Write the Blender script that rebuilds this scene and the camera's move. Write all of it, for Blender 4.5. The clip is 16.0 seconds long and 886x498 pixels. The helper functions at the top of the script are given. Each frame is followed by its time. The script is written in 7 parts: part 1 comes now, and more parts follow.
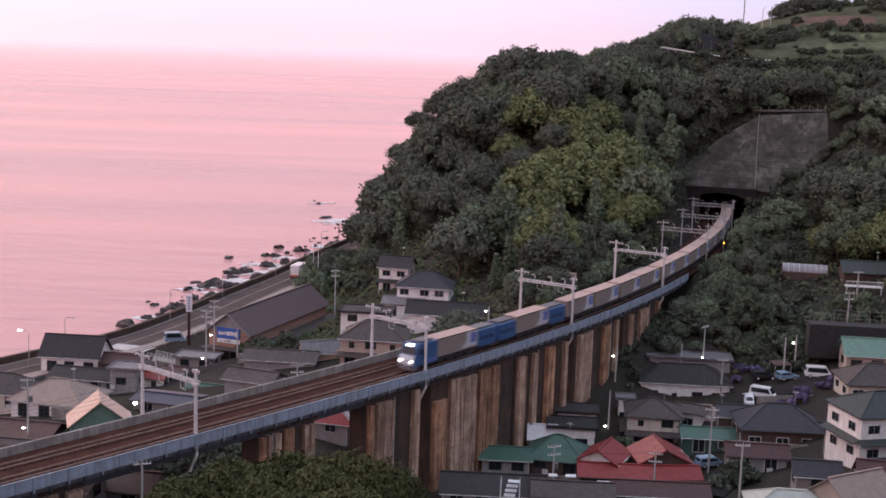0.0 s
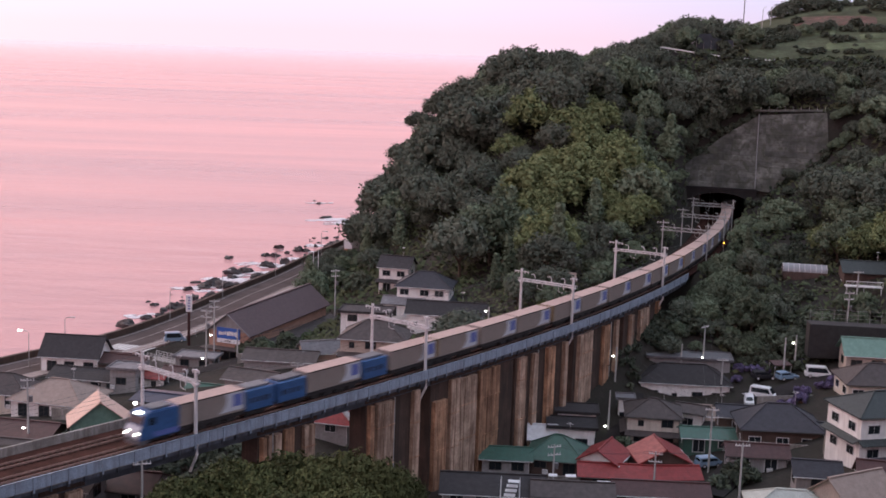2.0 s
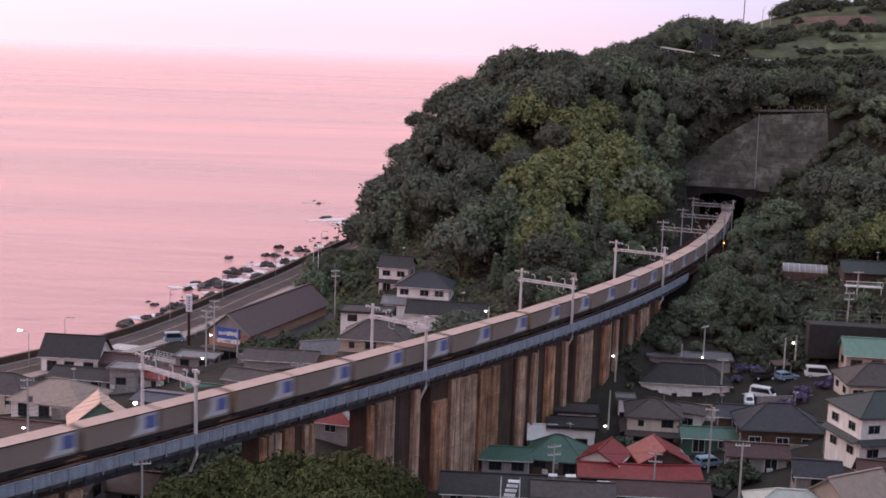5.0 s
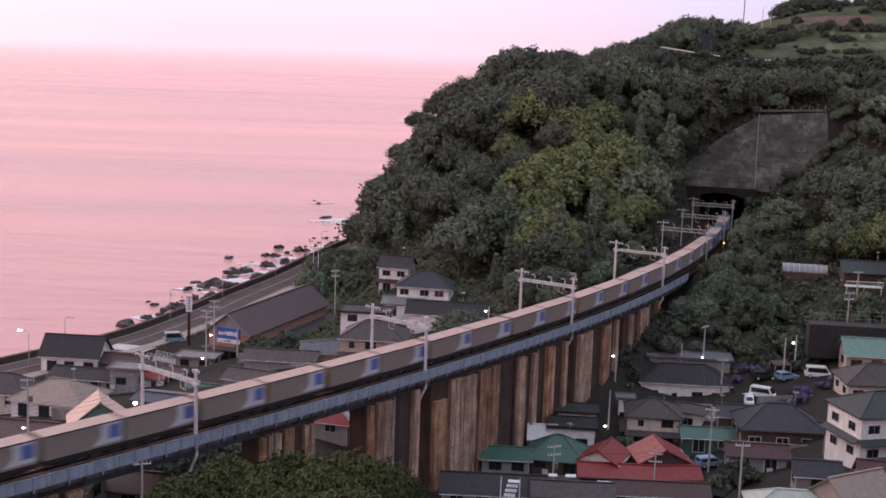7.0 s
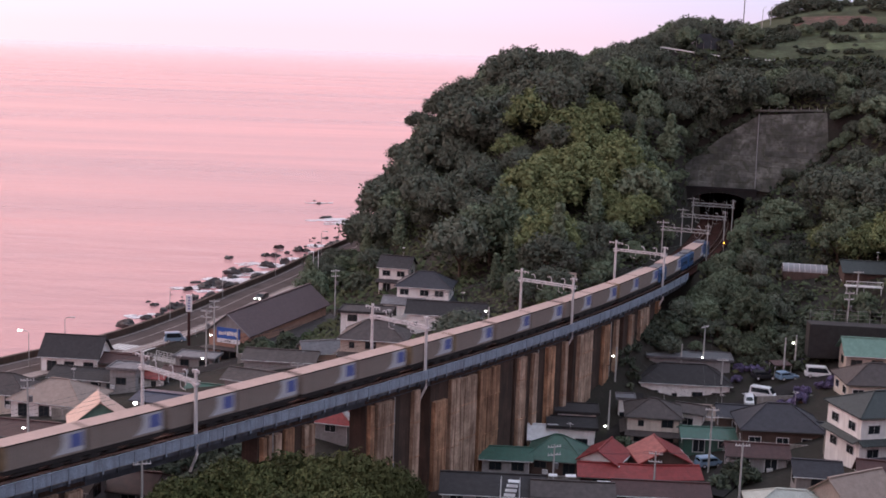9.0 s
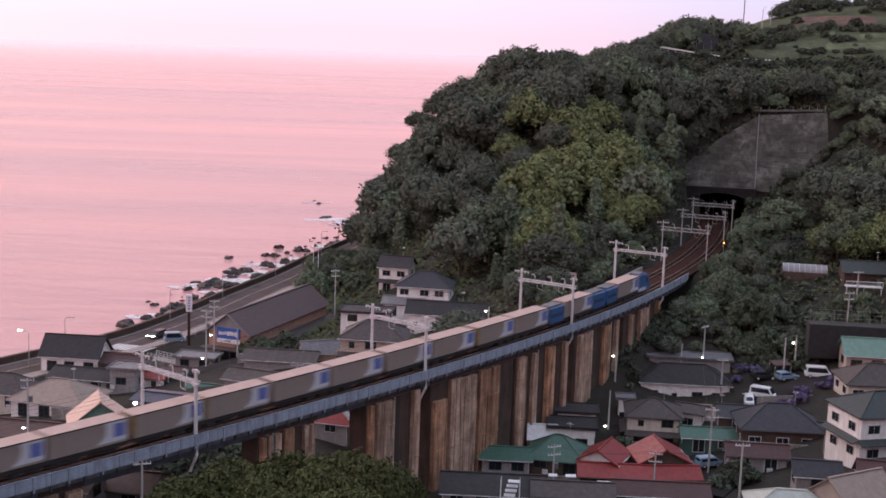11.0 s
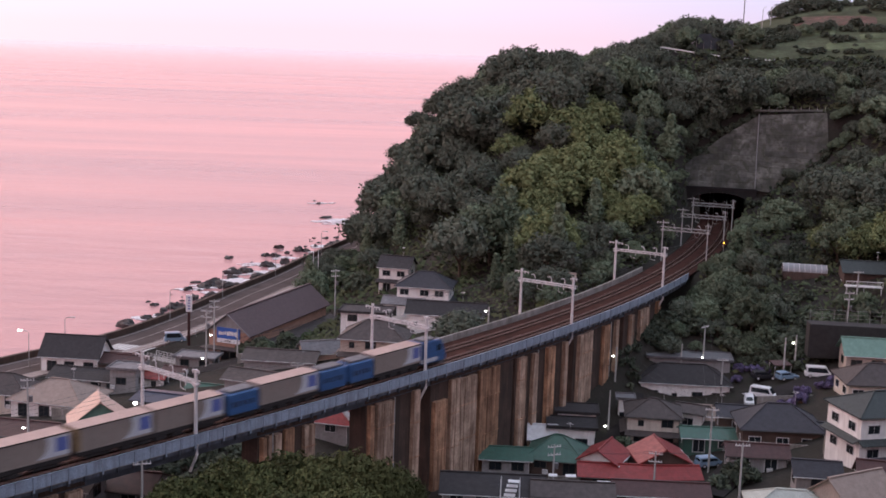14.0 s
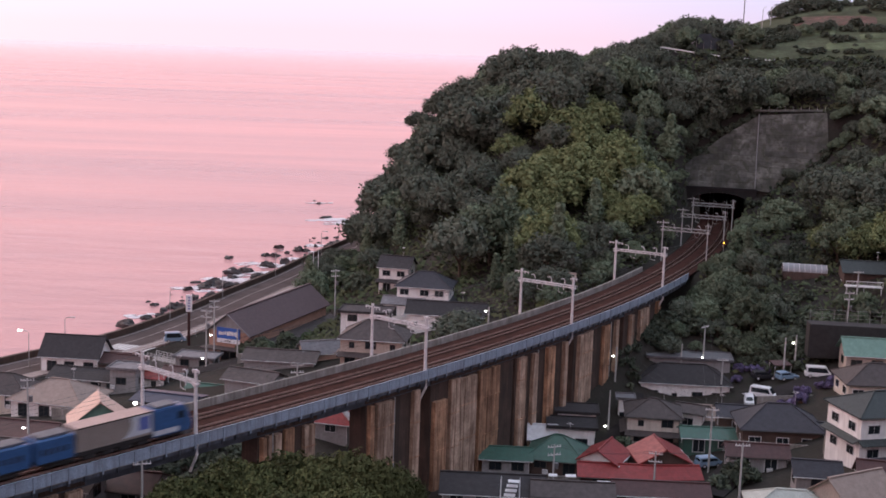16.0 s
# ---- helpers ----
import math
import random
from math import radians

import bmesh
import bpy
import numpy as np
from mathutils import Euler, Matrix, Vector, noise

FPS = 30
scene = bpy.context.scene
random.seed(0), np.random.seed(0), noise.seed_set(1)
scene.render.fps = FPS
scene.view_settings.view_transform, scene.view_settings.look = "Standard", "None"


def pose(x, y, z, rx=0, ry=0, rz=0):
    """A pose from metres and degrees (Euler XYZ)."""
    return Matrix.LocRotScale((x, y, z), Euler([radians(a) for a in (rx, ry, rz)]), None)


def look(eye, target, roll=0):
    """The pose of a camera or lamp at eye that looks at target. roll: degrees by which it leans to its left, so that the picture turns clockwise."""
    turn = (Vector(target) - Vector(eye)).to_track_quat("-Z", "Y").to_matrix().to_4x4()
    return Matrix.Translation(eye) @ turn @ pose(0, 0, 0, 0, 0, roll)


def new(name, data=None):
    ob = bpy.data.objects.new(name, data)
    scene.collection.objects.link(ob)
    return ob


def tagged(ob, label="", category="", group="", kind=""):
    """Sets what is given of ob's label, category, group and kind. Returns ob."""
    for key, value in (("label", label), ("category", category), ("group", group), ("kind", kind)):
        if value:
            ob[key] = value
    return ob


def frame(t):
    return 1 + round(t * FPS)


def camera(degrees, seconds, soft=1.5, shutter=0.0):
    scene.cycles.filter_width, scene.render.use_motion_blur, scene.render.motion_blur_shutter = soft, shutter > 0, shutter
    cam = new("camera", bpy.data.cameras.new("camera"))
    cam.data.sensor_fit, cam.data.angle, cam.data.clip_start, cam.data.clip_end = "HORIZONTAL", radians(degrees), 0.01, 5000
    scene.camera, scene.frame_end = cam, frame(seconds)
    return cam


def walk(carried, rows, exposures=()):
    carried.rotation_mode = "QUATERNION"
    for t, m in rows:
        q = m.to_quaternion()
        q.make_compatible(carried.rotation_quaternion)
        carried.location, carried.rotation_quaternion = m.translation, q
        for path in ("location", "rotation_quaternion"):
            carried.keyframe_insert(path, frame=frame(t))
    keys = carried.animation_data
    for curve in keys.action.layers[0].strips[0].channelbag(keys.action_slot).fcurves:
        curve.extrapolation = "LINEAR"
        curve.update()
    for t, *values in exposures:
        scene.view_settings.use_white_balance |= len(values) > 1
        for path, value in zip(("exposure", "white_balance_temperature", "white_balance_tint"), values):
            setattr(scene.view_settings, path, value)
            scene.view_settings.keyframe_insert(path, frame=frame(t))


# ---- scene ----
cam = camera(37.645, 16.0, soft=1.7, shutter=1.25)
EYE = (0.0, 0.0, 75.0)
VIEW = look(EYE, (0.0, 100.0, 75.0 - 100.0 * math.tan(radians(9.353))), 2.02)
walk(cam, [(0.0, VIEW), (16.0, VIEW)], [(0.0, 0.36), (16.0, 0.36)])

# ---- dawn sky over the sea, and a weak broad sun behind thin cloud ----
world = bpy.data.worlds.new("dawn_sky")
scene.world = world
world.use_nodes = True
wn, wl = world.node_tree.nodes, world.node_tree.links
wn.clear()
w_out = wn.new("ShaderNodeOutputWorld")
w_bg = wn.new("ShaderNodeBackground")
w_geo = wn.new("ShaderNodeTexCoord")
w_sep = wn.new("ShaderNodeSeparateXYZ")
w_ramp = wn.new("ShaderNodeValToRGB")
w_sky = wn.new("ShaderNodeTexSky")
w_sky.sky_type, w_sky.sun_disc = "NISHITA", False
w_sky.sun_elevation, w_sky.sun_rotation = radians(14), radians(-35)
w_mix = wn.new("ShaderNodeMix")
w_mix.data_type, w_mix.blend_type = "RGBA", "ADD"
w_mix.inputs[0].default_value = 0.005
stops = [(0.00, (0.84, 0.60, 0.72)), (0.04, (0.80, 0.67, 0.86)), (0.09, (1.21, 0.66, 0.71)), (0.26, (1.14, 0.60, 0.63)), (0.42, (0.80, 0.70, 0.81)), (1.0, (0.72, 0.77, 0.92))]
while len(w_ramp.color_ramp.elements) < len(stops):
    w_ramp.color_ramp.elements.new(0.5)
for el, (at, col) in zip(w_ramp.color_ramp.elements, stops):
    el.position, el.color = at, (*col, 1)
wl.new(w_geo.outputs["Generated"], w_sep.inputs[0])
wl.new(w_sep.outputs["Z"], w_ramp.inputs[0])
w_side, w_tint = wn.new("ShaderNodeValToRGB"), wn.new("ShaderNodeMix")
w_side.color_ramp.elements[0].position, w_side.color_ramp.elements[1].position = 0.0, 0.35
w_side.color_ramp.elements[0].color, w_side.color_ramp.elements[1].color = (1, 1, 1, 1), (0.66, 0.80, 0.90, 1)
w_tint.data_type, w_tint.blend_type = "RGBA", "MULTIPLY"
w_tint.inputs[0].default_value = 1.0
wl.new(w_sep.outputs["X"], w_side.inputs[0])
wl.new(w_ramp.outputs[0], w_tint.inputs[6])
wl.new(w_side.outputs[0], w_tint.inputs[7])
wl.new(w_tint.outputs[2], w_mix.inputs[6])
wl.new(w_sky.outputs[0], w_mix.inputs[7])
wl.new(w_mix.outputs[2], w_bg.inputs[0])
wl.new(w_bg.outputs[0], w_out.inputs[0])
w_bg.inputs[1].default_value = 1.0
sun = new("sun", bpy.data.lights.new("sun", "SUN"))
sun.data.energy, sun.data.angle, sun.data.color = 0.8, radians(14), (1.0, 0.72, 0.62)
sun.matrix_world = look((-60, 60, 90), (0, 0, 70 - 15))


# ---- materials ----
def mat(name, col, rough=0.8, metal=0.0, var=0.25, scale=1.5, grain=12.0, bump=0.2, stain=None, stain_amt=0.0, streak=False, emit=0.0, tint=0.0, spec=0.5, courses=0.0, across=False):
    m = bpy.data.materials.new(name)
    m.use_nodes = True
    n, l = m.node_tree.nodes, m.node_tree.links
    b = n["Principled BSDF"]
    b.inputs["Roughness"].default_value, b.inputs["Metallic"].default_value = rough, metal
    b.inputs["Specular IOR Level"].default_value = spec
    tc = n.new("ShaderNodeTexCoord")
    where = n.new("ShaderNodeNewGeometry").outputs["Position"] if across else tc.outputs["Object"]
    big, small = n.new("ShaderNodeTexNoise"), n.new("ShaderNodeTexNoise")
    big.inputs["Scale"].default_value, small.inputs["Scale"].default_value = scale, grain
    big.inputs["Detail"].default_value = 5.0
    l.new(where, big.inputs[0])
    l.new(where, small.inputs[0])
    ramp = n.new("ShaderNodeValToRGB")
    ramp.color_ramp.elements[0].position, ramp.color_ramp.elements[1].position = 0.3, 0.7
    ramp.color_ramp.elements[0].color = (*[c * (1 - var) for c in col], 1)
    ramp.color_ramp.elements[1].color = (*[min(1, c * (1 + var)) for c in col], 1)
    l.new(big.outputs[0], ramp.inputs[0])
    out = ramp.outputs[0]
    mx = n.new("ShaderNodeMix")
    mx.data_type, mx.blend_type = "RGBA", "OVERLAY"
    mx.inputs[0].default_value = 0.45
    l.new(out, mx.inputs[6])
    l.new(small.outputs[0], mx.inputs[7])
    out = mx.outputs[2]
    if stain:
        st, mp, sr, sm = n.new("ShaderNodeTexNoise"), n.new("ShaderNodeMapping"), n.new("ShaderNodeValToRGB"), n.new("ShaderNodeMix")
        mp.inputs["Scale"].default_value = (1.5, 1.5, 0.12) if streak else (0.6, 0.6, 0.6)
        st.inputs["Scale"].default_value, st.inputs["Detail"].default_value, st.inputs["Distortion"].default_value = 1.0, 7.0, 0.9
        sr.color_ramp.elements[0].position, sr.color_ramp.elements[1].position = 0.40, 0.66
        sm.data_type = "RGBA"
        l.new(where, mp.inputs[0])
        l.new(mp.outputs[0], st.inputs[0])
        l.new(st.outputs[0], sr.inputs[0])
        ma = n.new("ShaderNodeMath")
        ma.operation = "MULTIPLY"
        ma.inputs[1].default_value = stain_amt
        l.new(sr.outputs[0], ma.inputs[0])
        l.new(ma.outputs[0], sm.inputs[0])
        l.new(out, sm.inputs[6])
        sm.inputs[7].default_value = (*stain, 1)
        out = sm.outputs[2]
    if tint:
        info, hs, mr = n.new("ShaderNodeObjectInfo"), n.new("ShaderNodeHueSaturation"), n.new("ShaderNodeMapRange")
        mr.inputs["To Min"].default_value, mr.inputs["To Max"].default_value = 1 - tint, 1 + tint
        l.new(info.outputs["Random"], mr.inputs[0])
        l.new(mr.outputs[0], hs.inputs["Value"])
        l.new(out, hs.inputs["Color"])
        out = hs.outputs[0]
    l.new(out, b.inputs["Base Color"])
    if bump:
        bp = n.new("ShaderNodeBump")
        bp.inputs["Strength"].default_value, bp.inputs["Distance"].default_value = bump, 0.03
        l.new(small.outputs[0], bp.inputs["Height"])
        if courses:
            wv, ad = n.new("ShaderNodeTexWave"), n.new("ShaderNodeMath")
            wv.wave_type, wv.bands_direction, wv.wave_profile = "BANDS", "Z", "SAW"
            wv.inputs["Scale"].default_value, wv.inputs["Distortion"].default_value = courses, 0.6
            l.new(where, wv.inputs[0])
            l.new(small.outputs[0], ad.inputs[0])
            l.new(wv.outputs["Fac"], ad.inputs[1])
            l.new(ad.outputs[0], bp.inputs["Height"])
            bp.inputs["Strength"].default_value, bp.inputs["Distance"].default_value = 0.6, 0.05
        l.new(bp.outputs[0], b.inputs["Normal"])
    if emit:
        b.inputs["Emission Color"].default_value, b.inputs["Emission Strength"].default_value = (*col, 1), emit
    return m


def leaf_mat(name, dark, light, warm):
    m = mat(name, dark, 0.8, var=0.1, bump=0, spec=0.1)
    n, l = m.node_tree.nodes, m.node_tree.links
    geo, ramp = n.new("ShaderNodeNewGeometry"), n.new("ShaderNodeValToRGB")
    ramp.color_ramp.elements[0].color, ramp.color_ramp.elements[1].color = (*dark, 1), (*light, 1)
    l.new(geo.outputs["Random Per Island"], ramp.inputs[0])
    patch, pr, mx = n.new("ShaderNodeTexNoise"), n.new("ShaderNodeValToRGB"), n.new("ShaderNodeMix")
    patch.inputs["Scale"].default_value = 0.06
    pr.color_ramp.elements[0].position, pr.color_ramp.elements[1].position = 0.45, 0.68
    mx.data_type = "RGBA"
    l.new(geo.outputs["Position"], patch.inputs[0])
    l.new(patch.outputs[0], pr.inputs[0])
    l.new(pr.outputs[0], mx.inputs[0])
    l.new(ramp.outputs[0], mx.inputs[6])
    mx.inputs[7].default_value = (*warm, 1)
    info, hs, mr = n.new("ShaderNodeObjectInfo"), n.new("ShaderNodeHueSaturation"), n.new("ShaderNodeMapRange")
    mr.inputs["To Min"].default_value, mr.inputs["To Max"].default_value = 0.7, 1.35
    l.new(info.outputs["Random"], mr.inputs[0])
    l.new(mr.outputs[0], hs.inputs["Value"])
    l.new(mx.outputs[2], hs.inputs["Color"])
    l.new(hs.outputs[0], n["Principled BSDF"].inputs["Base Color"])
    return m


M = {}
M["soil"] = mat("soil", (0.040, 0.034, 0.030), 0.95, spec=0.1, scale=0.15, grain=2.0, stain=(0.030, 0.032, 0.024), stain_amt=0.7)
M["meadow"] = mat("rough_meadow", (0.085, 0.098, 0.058), 0.95, scale=0.12, grain=1.5, var=0.4, bump=0.8, stain=(0.060, 0.056, 0.036), stain_amt=0.7, spec=0.1)
M["earth"] = mat("ploughed_earth", (0.155, 0.092, 0.078), 0.95, scale=0.2, grain=1.5, var=0.3, bump=0.6, stain=(0.085, 0.085, 0.055), stain_amt=0.7, spec=0.1)
M["pasture"] = mat("pale_pasture", (0.125, 0.150, 0.085), 0.95, scale=0.15, grain=1.5, var=0.3, bump=0.6, stain=(0.085, 0.092, 0.052), stain_amt=0.5, spec=0.1)
M["net"] = mat("dark_shade_net", (0.038, 0.046, 0.055), 0.9, scale=0.4, grain=6, var=0.3)
M["asphalt"] = mat("asphalt", (0.033, 0.029, 0.029), 0.95, scale=0.3, grain=20, spec=0.1)
M["road"] = mat("worn_road_surface", (0.092, 0.072, 0.069), 0.95, scale=0.2, grain=6, spec=0.1)
M["line"] = mat("worn_line_paint", (0.32, 0.28, 0.27), 0.9, bump=0)
M["concrete"] = mat("concrete", (0.30, 0.28, 0.26), 0.9, scale=0.5, grain=6, stain=(0.10, 0.08, 0.06), stain_amt=0.5, streak=True)
M["pier"] = mat("stained_concrete", (0.50, 0.355, 0.265), 0.9, across=True, scale=0.45, grain=3, var=0.35, stain=(0.15, 0.075, 0.045), stain_amt=0.85, streak=True, tint=0.18)
M["pier_rust"] = mat("rust_stained_concrete", (0.47, 0.265, 0.16), 0.9, across=True, scale=0.5, grain=3, var=0.4, stain=(0.11, 0.05, 0.03), stain_amt=0.8, streak=True, tint=0.2)
# on the piers this dark colour holds the recesses' shade as well as stain
M["brick_base"] = mat("dark_masonry_and_shade", (0.085, 0.052, 0.04), 0.9, scale=0.5, grain=5, stain=(0.03, 0.025, 0.02), stain_amt=0.7, streak=True)
M["wall_stone"] = mat("retaining_concrete", (0.100, 0.098, 0.088), 0.95, scale=0.22, grain=1.5, var=0.6, stain=(0.048, 0.048, 0.034), stain_amt=0.9, streak=False, tint=0.24, across=True)
# near-black, close to the bore's colour, so that the arch hardly stands out
M["portal_black"] = mat("near_black_masonry", (0.024, 0.021, 0.021), 0.95, scale=0.4, grain=3, var=0.35, stain=(0.02, 0.018, 0.018), stain_amt=0.6, streak=True)
M["fence_blue"] = mat("blue_grey_painted_steel", (0.32, 0.38, 0.47), 0.5, across=True, scale=0.8, grain=8, var=0.12, stain=(0.12, 0.12, 0.13), stain_amt=0.4, streak=True)
M["trough"] = mat("dull_blue_grey_steel", (0.13, 0.15, 0.19), 0.7, scale=0.8, grain=8, stain=(0.06, 0.05, 0.05), stain_amt=0.5, streak=True)
M["girder"] = mat("dark_girder_steel", (0.07, 0.08, 0.10), 0.6, scale=0.8, grain=8)
M["ballast"] = mat("rusty_ballast", (0.052, 0.021, 0.016), 0.95, scale=0.6, grain=5, bump=0.8, var=0.4, spec=0.1)
M["rail"] = mat("rail_steel", (0.27, 0.175, 0.145), 0.5, 0.3, bump=0)
M["sleeper"] = mat("sleeper", (0.032, 0.018, 0.014), 0.9, spec=0.1)
M["galv"] = mat("galvanised_steel", (0.66, 0.63, 0.63), 0.6, 0.0, var=0.12, scale=1.0, grain=10)
M["pole"] = mat("concrete_pole", (0.42, 0.41, 0.40), 0.8, var=0.12)
M["pole_dark"] = mat("weathered_pole", (0.25, 0.235, 0.235), 0.8, var=0.12)
M["wire"] = mat("wire", (0.05, 0.05, 0.05), 0.6, bump=0)
M["cab_blue"] = mat("blue_train_paint", (0.046, 0.116, 0.27), 0.3, var=0.08, grain=4, bump=0, stain=(0.03, 0.06, 0.14), stain_amt=0.4)
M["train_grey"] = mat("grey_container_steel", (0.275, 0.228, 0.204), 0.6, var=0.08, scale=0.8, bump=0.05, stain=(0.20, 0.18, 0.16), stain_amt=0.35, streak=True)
# the pink sky's light on the container tops is painted into this colour
M["train_roof_skylit"] = mat("container_roof_skylit", (0.49, 0.345, 0.30), 0.7, var=0.1, scale=0.6, bump=0.05)
M["train_white"] = mat("white_train_paint", (0.55, 0.56, 0.60), 0.45, var=0.05, bump=0)
M["logo_blue"] = mat("emblem_blue", (0.12, 0.155, 0.40), 0.45, var=0.05, bump=0)
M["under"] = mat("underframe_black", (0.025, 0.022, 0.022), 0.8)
M["brown"] = mat("brown_container_end", (0.24, 0.17, 0.10), 0.6)
M["glass_dark"] = mat("dark_window_glass", (0.02, 0.025, 0.03), 0.08, var=0.05, bump=0)
M["head"] = mat("headlight", (1.0, 0.93, 0.82), 0.3, emit=12.0, bump=0)
M["lamp_on"] = mat("lit_lamp", (1.0, 0.97, 0.9), 0.3, emit=9.0, bump=0)
M["lamp_orange"] = mat("lit_orange_signal", (1.0, 0.42, 0.06), 0.3, emit=2.5, bump=0)
M["white"] = mat("white_render", (0.86, 0.85, 0.83), 0.85, var=0.08, scale=0.7, grain=6, stain=(0.55, 0.53, 0.51), stain_amt=0.4, streak=True)
M["cream"] = mat("cream_render", (0.66, 0.60, 0.53), 0.85, var=0.1, scale=0.7, grain=6, stain=(0.32, 0.27, 0.22), stain_amt=0.4, streak=True)
M["tan"] = mat("tan_render", (0.48, 0.40, 0.34), 0.85, var=0.1, scale=0.7, grain=6)
M["greywall"] = mat("grey_siding", (0.30, 0.29, 0.29), 0.85, var=0.1, scale=0.7, grain=6, stain=(0.18, 0.17, 0.16), stain_amt=0.4, streak=True)
M["brownwall"] = mat("brown_boards", (0.085, 0.055, 0.045), 0.85, var=0.2, scale=0.7, grain=6)
M["brickwall"] = mat("orange_brick", (0.37, 0.22, 0.165), 0.85, var=0.15, scale=0.9, grain=9)
M["r_black"] = mat("black_roof", (0.034, 0.030, 0.032), 0.8, var=0.2, tint=0.2, courses=2.2)
M["r_slate"] = mat("slate_roof", (0.042, 0.041, 0.050), 0.75, var=0.15, tint=0.15, courses=2.2)
M["r_green_slate"] = mat("dark_green_slate_roof", (0.040, 0.050, 0.050), 0.7, var=0.15, tint=0.1, courses=2.2)
M["r_grey"] = mat("grey_roof", (0.16, 0.155, 0.165), 0.7, var=0.2, tint=0.15, courses=2.2)
M["r_brown"] = mat("brown_roof", (0.066, 0.052, 0.050), 0.7, var=0.25, tint=0.15, courses=2.2)
M["r_tan"] = mat("weathered_tan_roof", (0.32, 0.245, 0.21), 0.75, var=0.12, courses=2.2)
M["r_red"] = mat("red_metal_roof", (0.24, 0.028, 0.027), 0.5, var=0.2, courses=2.2)
# the red roof metal again, with the sea-side sky's reflection painted in
M["r_salmon"] = mat("skylit_red_roof", (0.50, 0.17, 0.145), 0.6, var=0.2, courses=2.2)
M["r_maroon"] = mat("maroon_roof", (0.066, 0.027, 0.026), 0.6, var=0.2, courses=2.2)
M["r_green"] = mat("green_metal_roof", (0.042, 0.110, 0.083), 0.5, var=0.15, stain=(0.06, 0.10, 0.08), stain_amt=0.5, streak=True)
M["r_teal"] = mat("pale_green_roof", (0.135, 0.235, 0.19), 0.6, var=0.15)
M["r_pale"] = mat("pale_grey_green_roof", (0.40, 0.42, 0.38), 0.7, var=0.15)
M["film"] = mat("dull_plastic_film", (0.25, 0.25, 0.265), 0.5, var=0.15, scale=0.5)
M["r_white"] = mat("white_sheet_roof", (0.62, 0.62, 0.63), 0.6, var=0.12)
M["r_pink"] = mat("pink_ridge_roof", (0.62, 0.42, 0.34), 0.7, var=0.1)
M["r_blue"] = mat("navy_sheet_roof", (0.028, 0.034, 0.062), 0.5, var=0.15)
M["frame_dark"] = mat("dark_window_frame", (0.06, 0.055, 0.05), 0.6, bump=0)
M["frame_white"] = mat("white_window_frame", (0.6, 0.6, 0.6), 0.6, bump=0)
M["sign_blue"] = mat("blue_sign_board", (0.04, 0.12, 0.42), 0.5, var=0.05, bump=0)
M["paint_white"] = mat("white_road_paint", (0.75, 0.74, 0.72), 0.8, var=0.1, bump=0)
M["kerb"] = mat("pale_pavement", (0.30, 0.24, 0.22), 0.9)
M["rock"] = mat("wet_dark_rock", (0.05, 0.042, 0.042), 0.7, scale=0.5, grain=3, bump=0.9)
M["foam"] = mat("sea_foam", (0.75, 0.72, 0.74), 0.9, bump=0.3)
M["bark"] = mat("bark", (0.07, 0.05, 0.035), 0.95)
M["car_white"] = mat("white_car_paint", (0.75, 0.75, 0.76), 0.3, var=0.03, bump=0)
M["car_dark"] = mat("dark_car_paint", (0.03, 0.03, 0.035), 0.3, var=0.03, bump=0)
M["car_blue"] = mat("pale_blue_car_paint", (0.22, 0.32, 0.43), 0.3, var=0.03, bump=0)
M["car_red"] = mat("orange_red_paint", (0.55, 0.16, 0.09), 0.4, var=0.05, bump=0)
M["tyre"] = mat("tyre", (0.02, 0.02, 0.02), 0.9, bump=0)
M["leaf"] = leaf_mat("leaves_dark", (0.076, 0.089, 0.072), (0.138, 0.160, 0.118), (0.116, 0.132, 0.100))
M["leaf_light"] = leaf_mat("leaves_light", (0.082, 0.102, 0.050), (0.185, 0.215, 0.098), (0.150, 0.172, 0.080))
M["leaf_mid"] = leaf_mat("leaves_mid", (0.074, 0.098, 0.067), (0.144, 0.180, 0.116), (0.122, 0.146, 0.098))
# darker copy of the leaves for bushes, the slope's shade in the colour
M["leaf_shaded"] = leaf_mat("shaded_bush_leaves", (0.046, 0.056, 0.046), (0.100, 0.118, 0.080), (0.082, 0.092, 0.064))
M["leaf_front"] = leaf_mat("leaves_front", (0.030, 0.038, 0.016), (0.092, 0.104, 0.042), (0.074, 0.080, 0.034))
M["flower"] = leaf_mat("hydrangea", (0.085, 0.072, 0.13), (0.20, 0.16, 0.28), (0.14, 0.115, 0.21))
M["grass"] = leaf_mat("grass", (0.040, 0.052, 0.028), (0.080, 0.098, 0.050), (0.085, 0.085, 0.046))

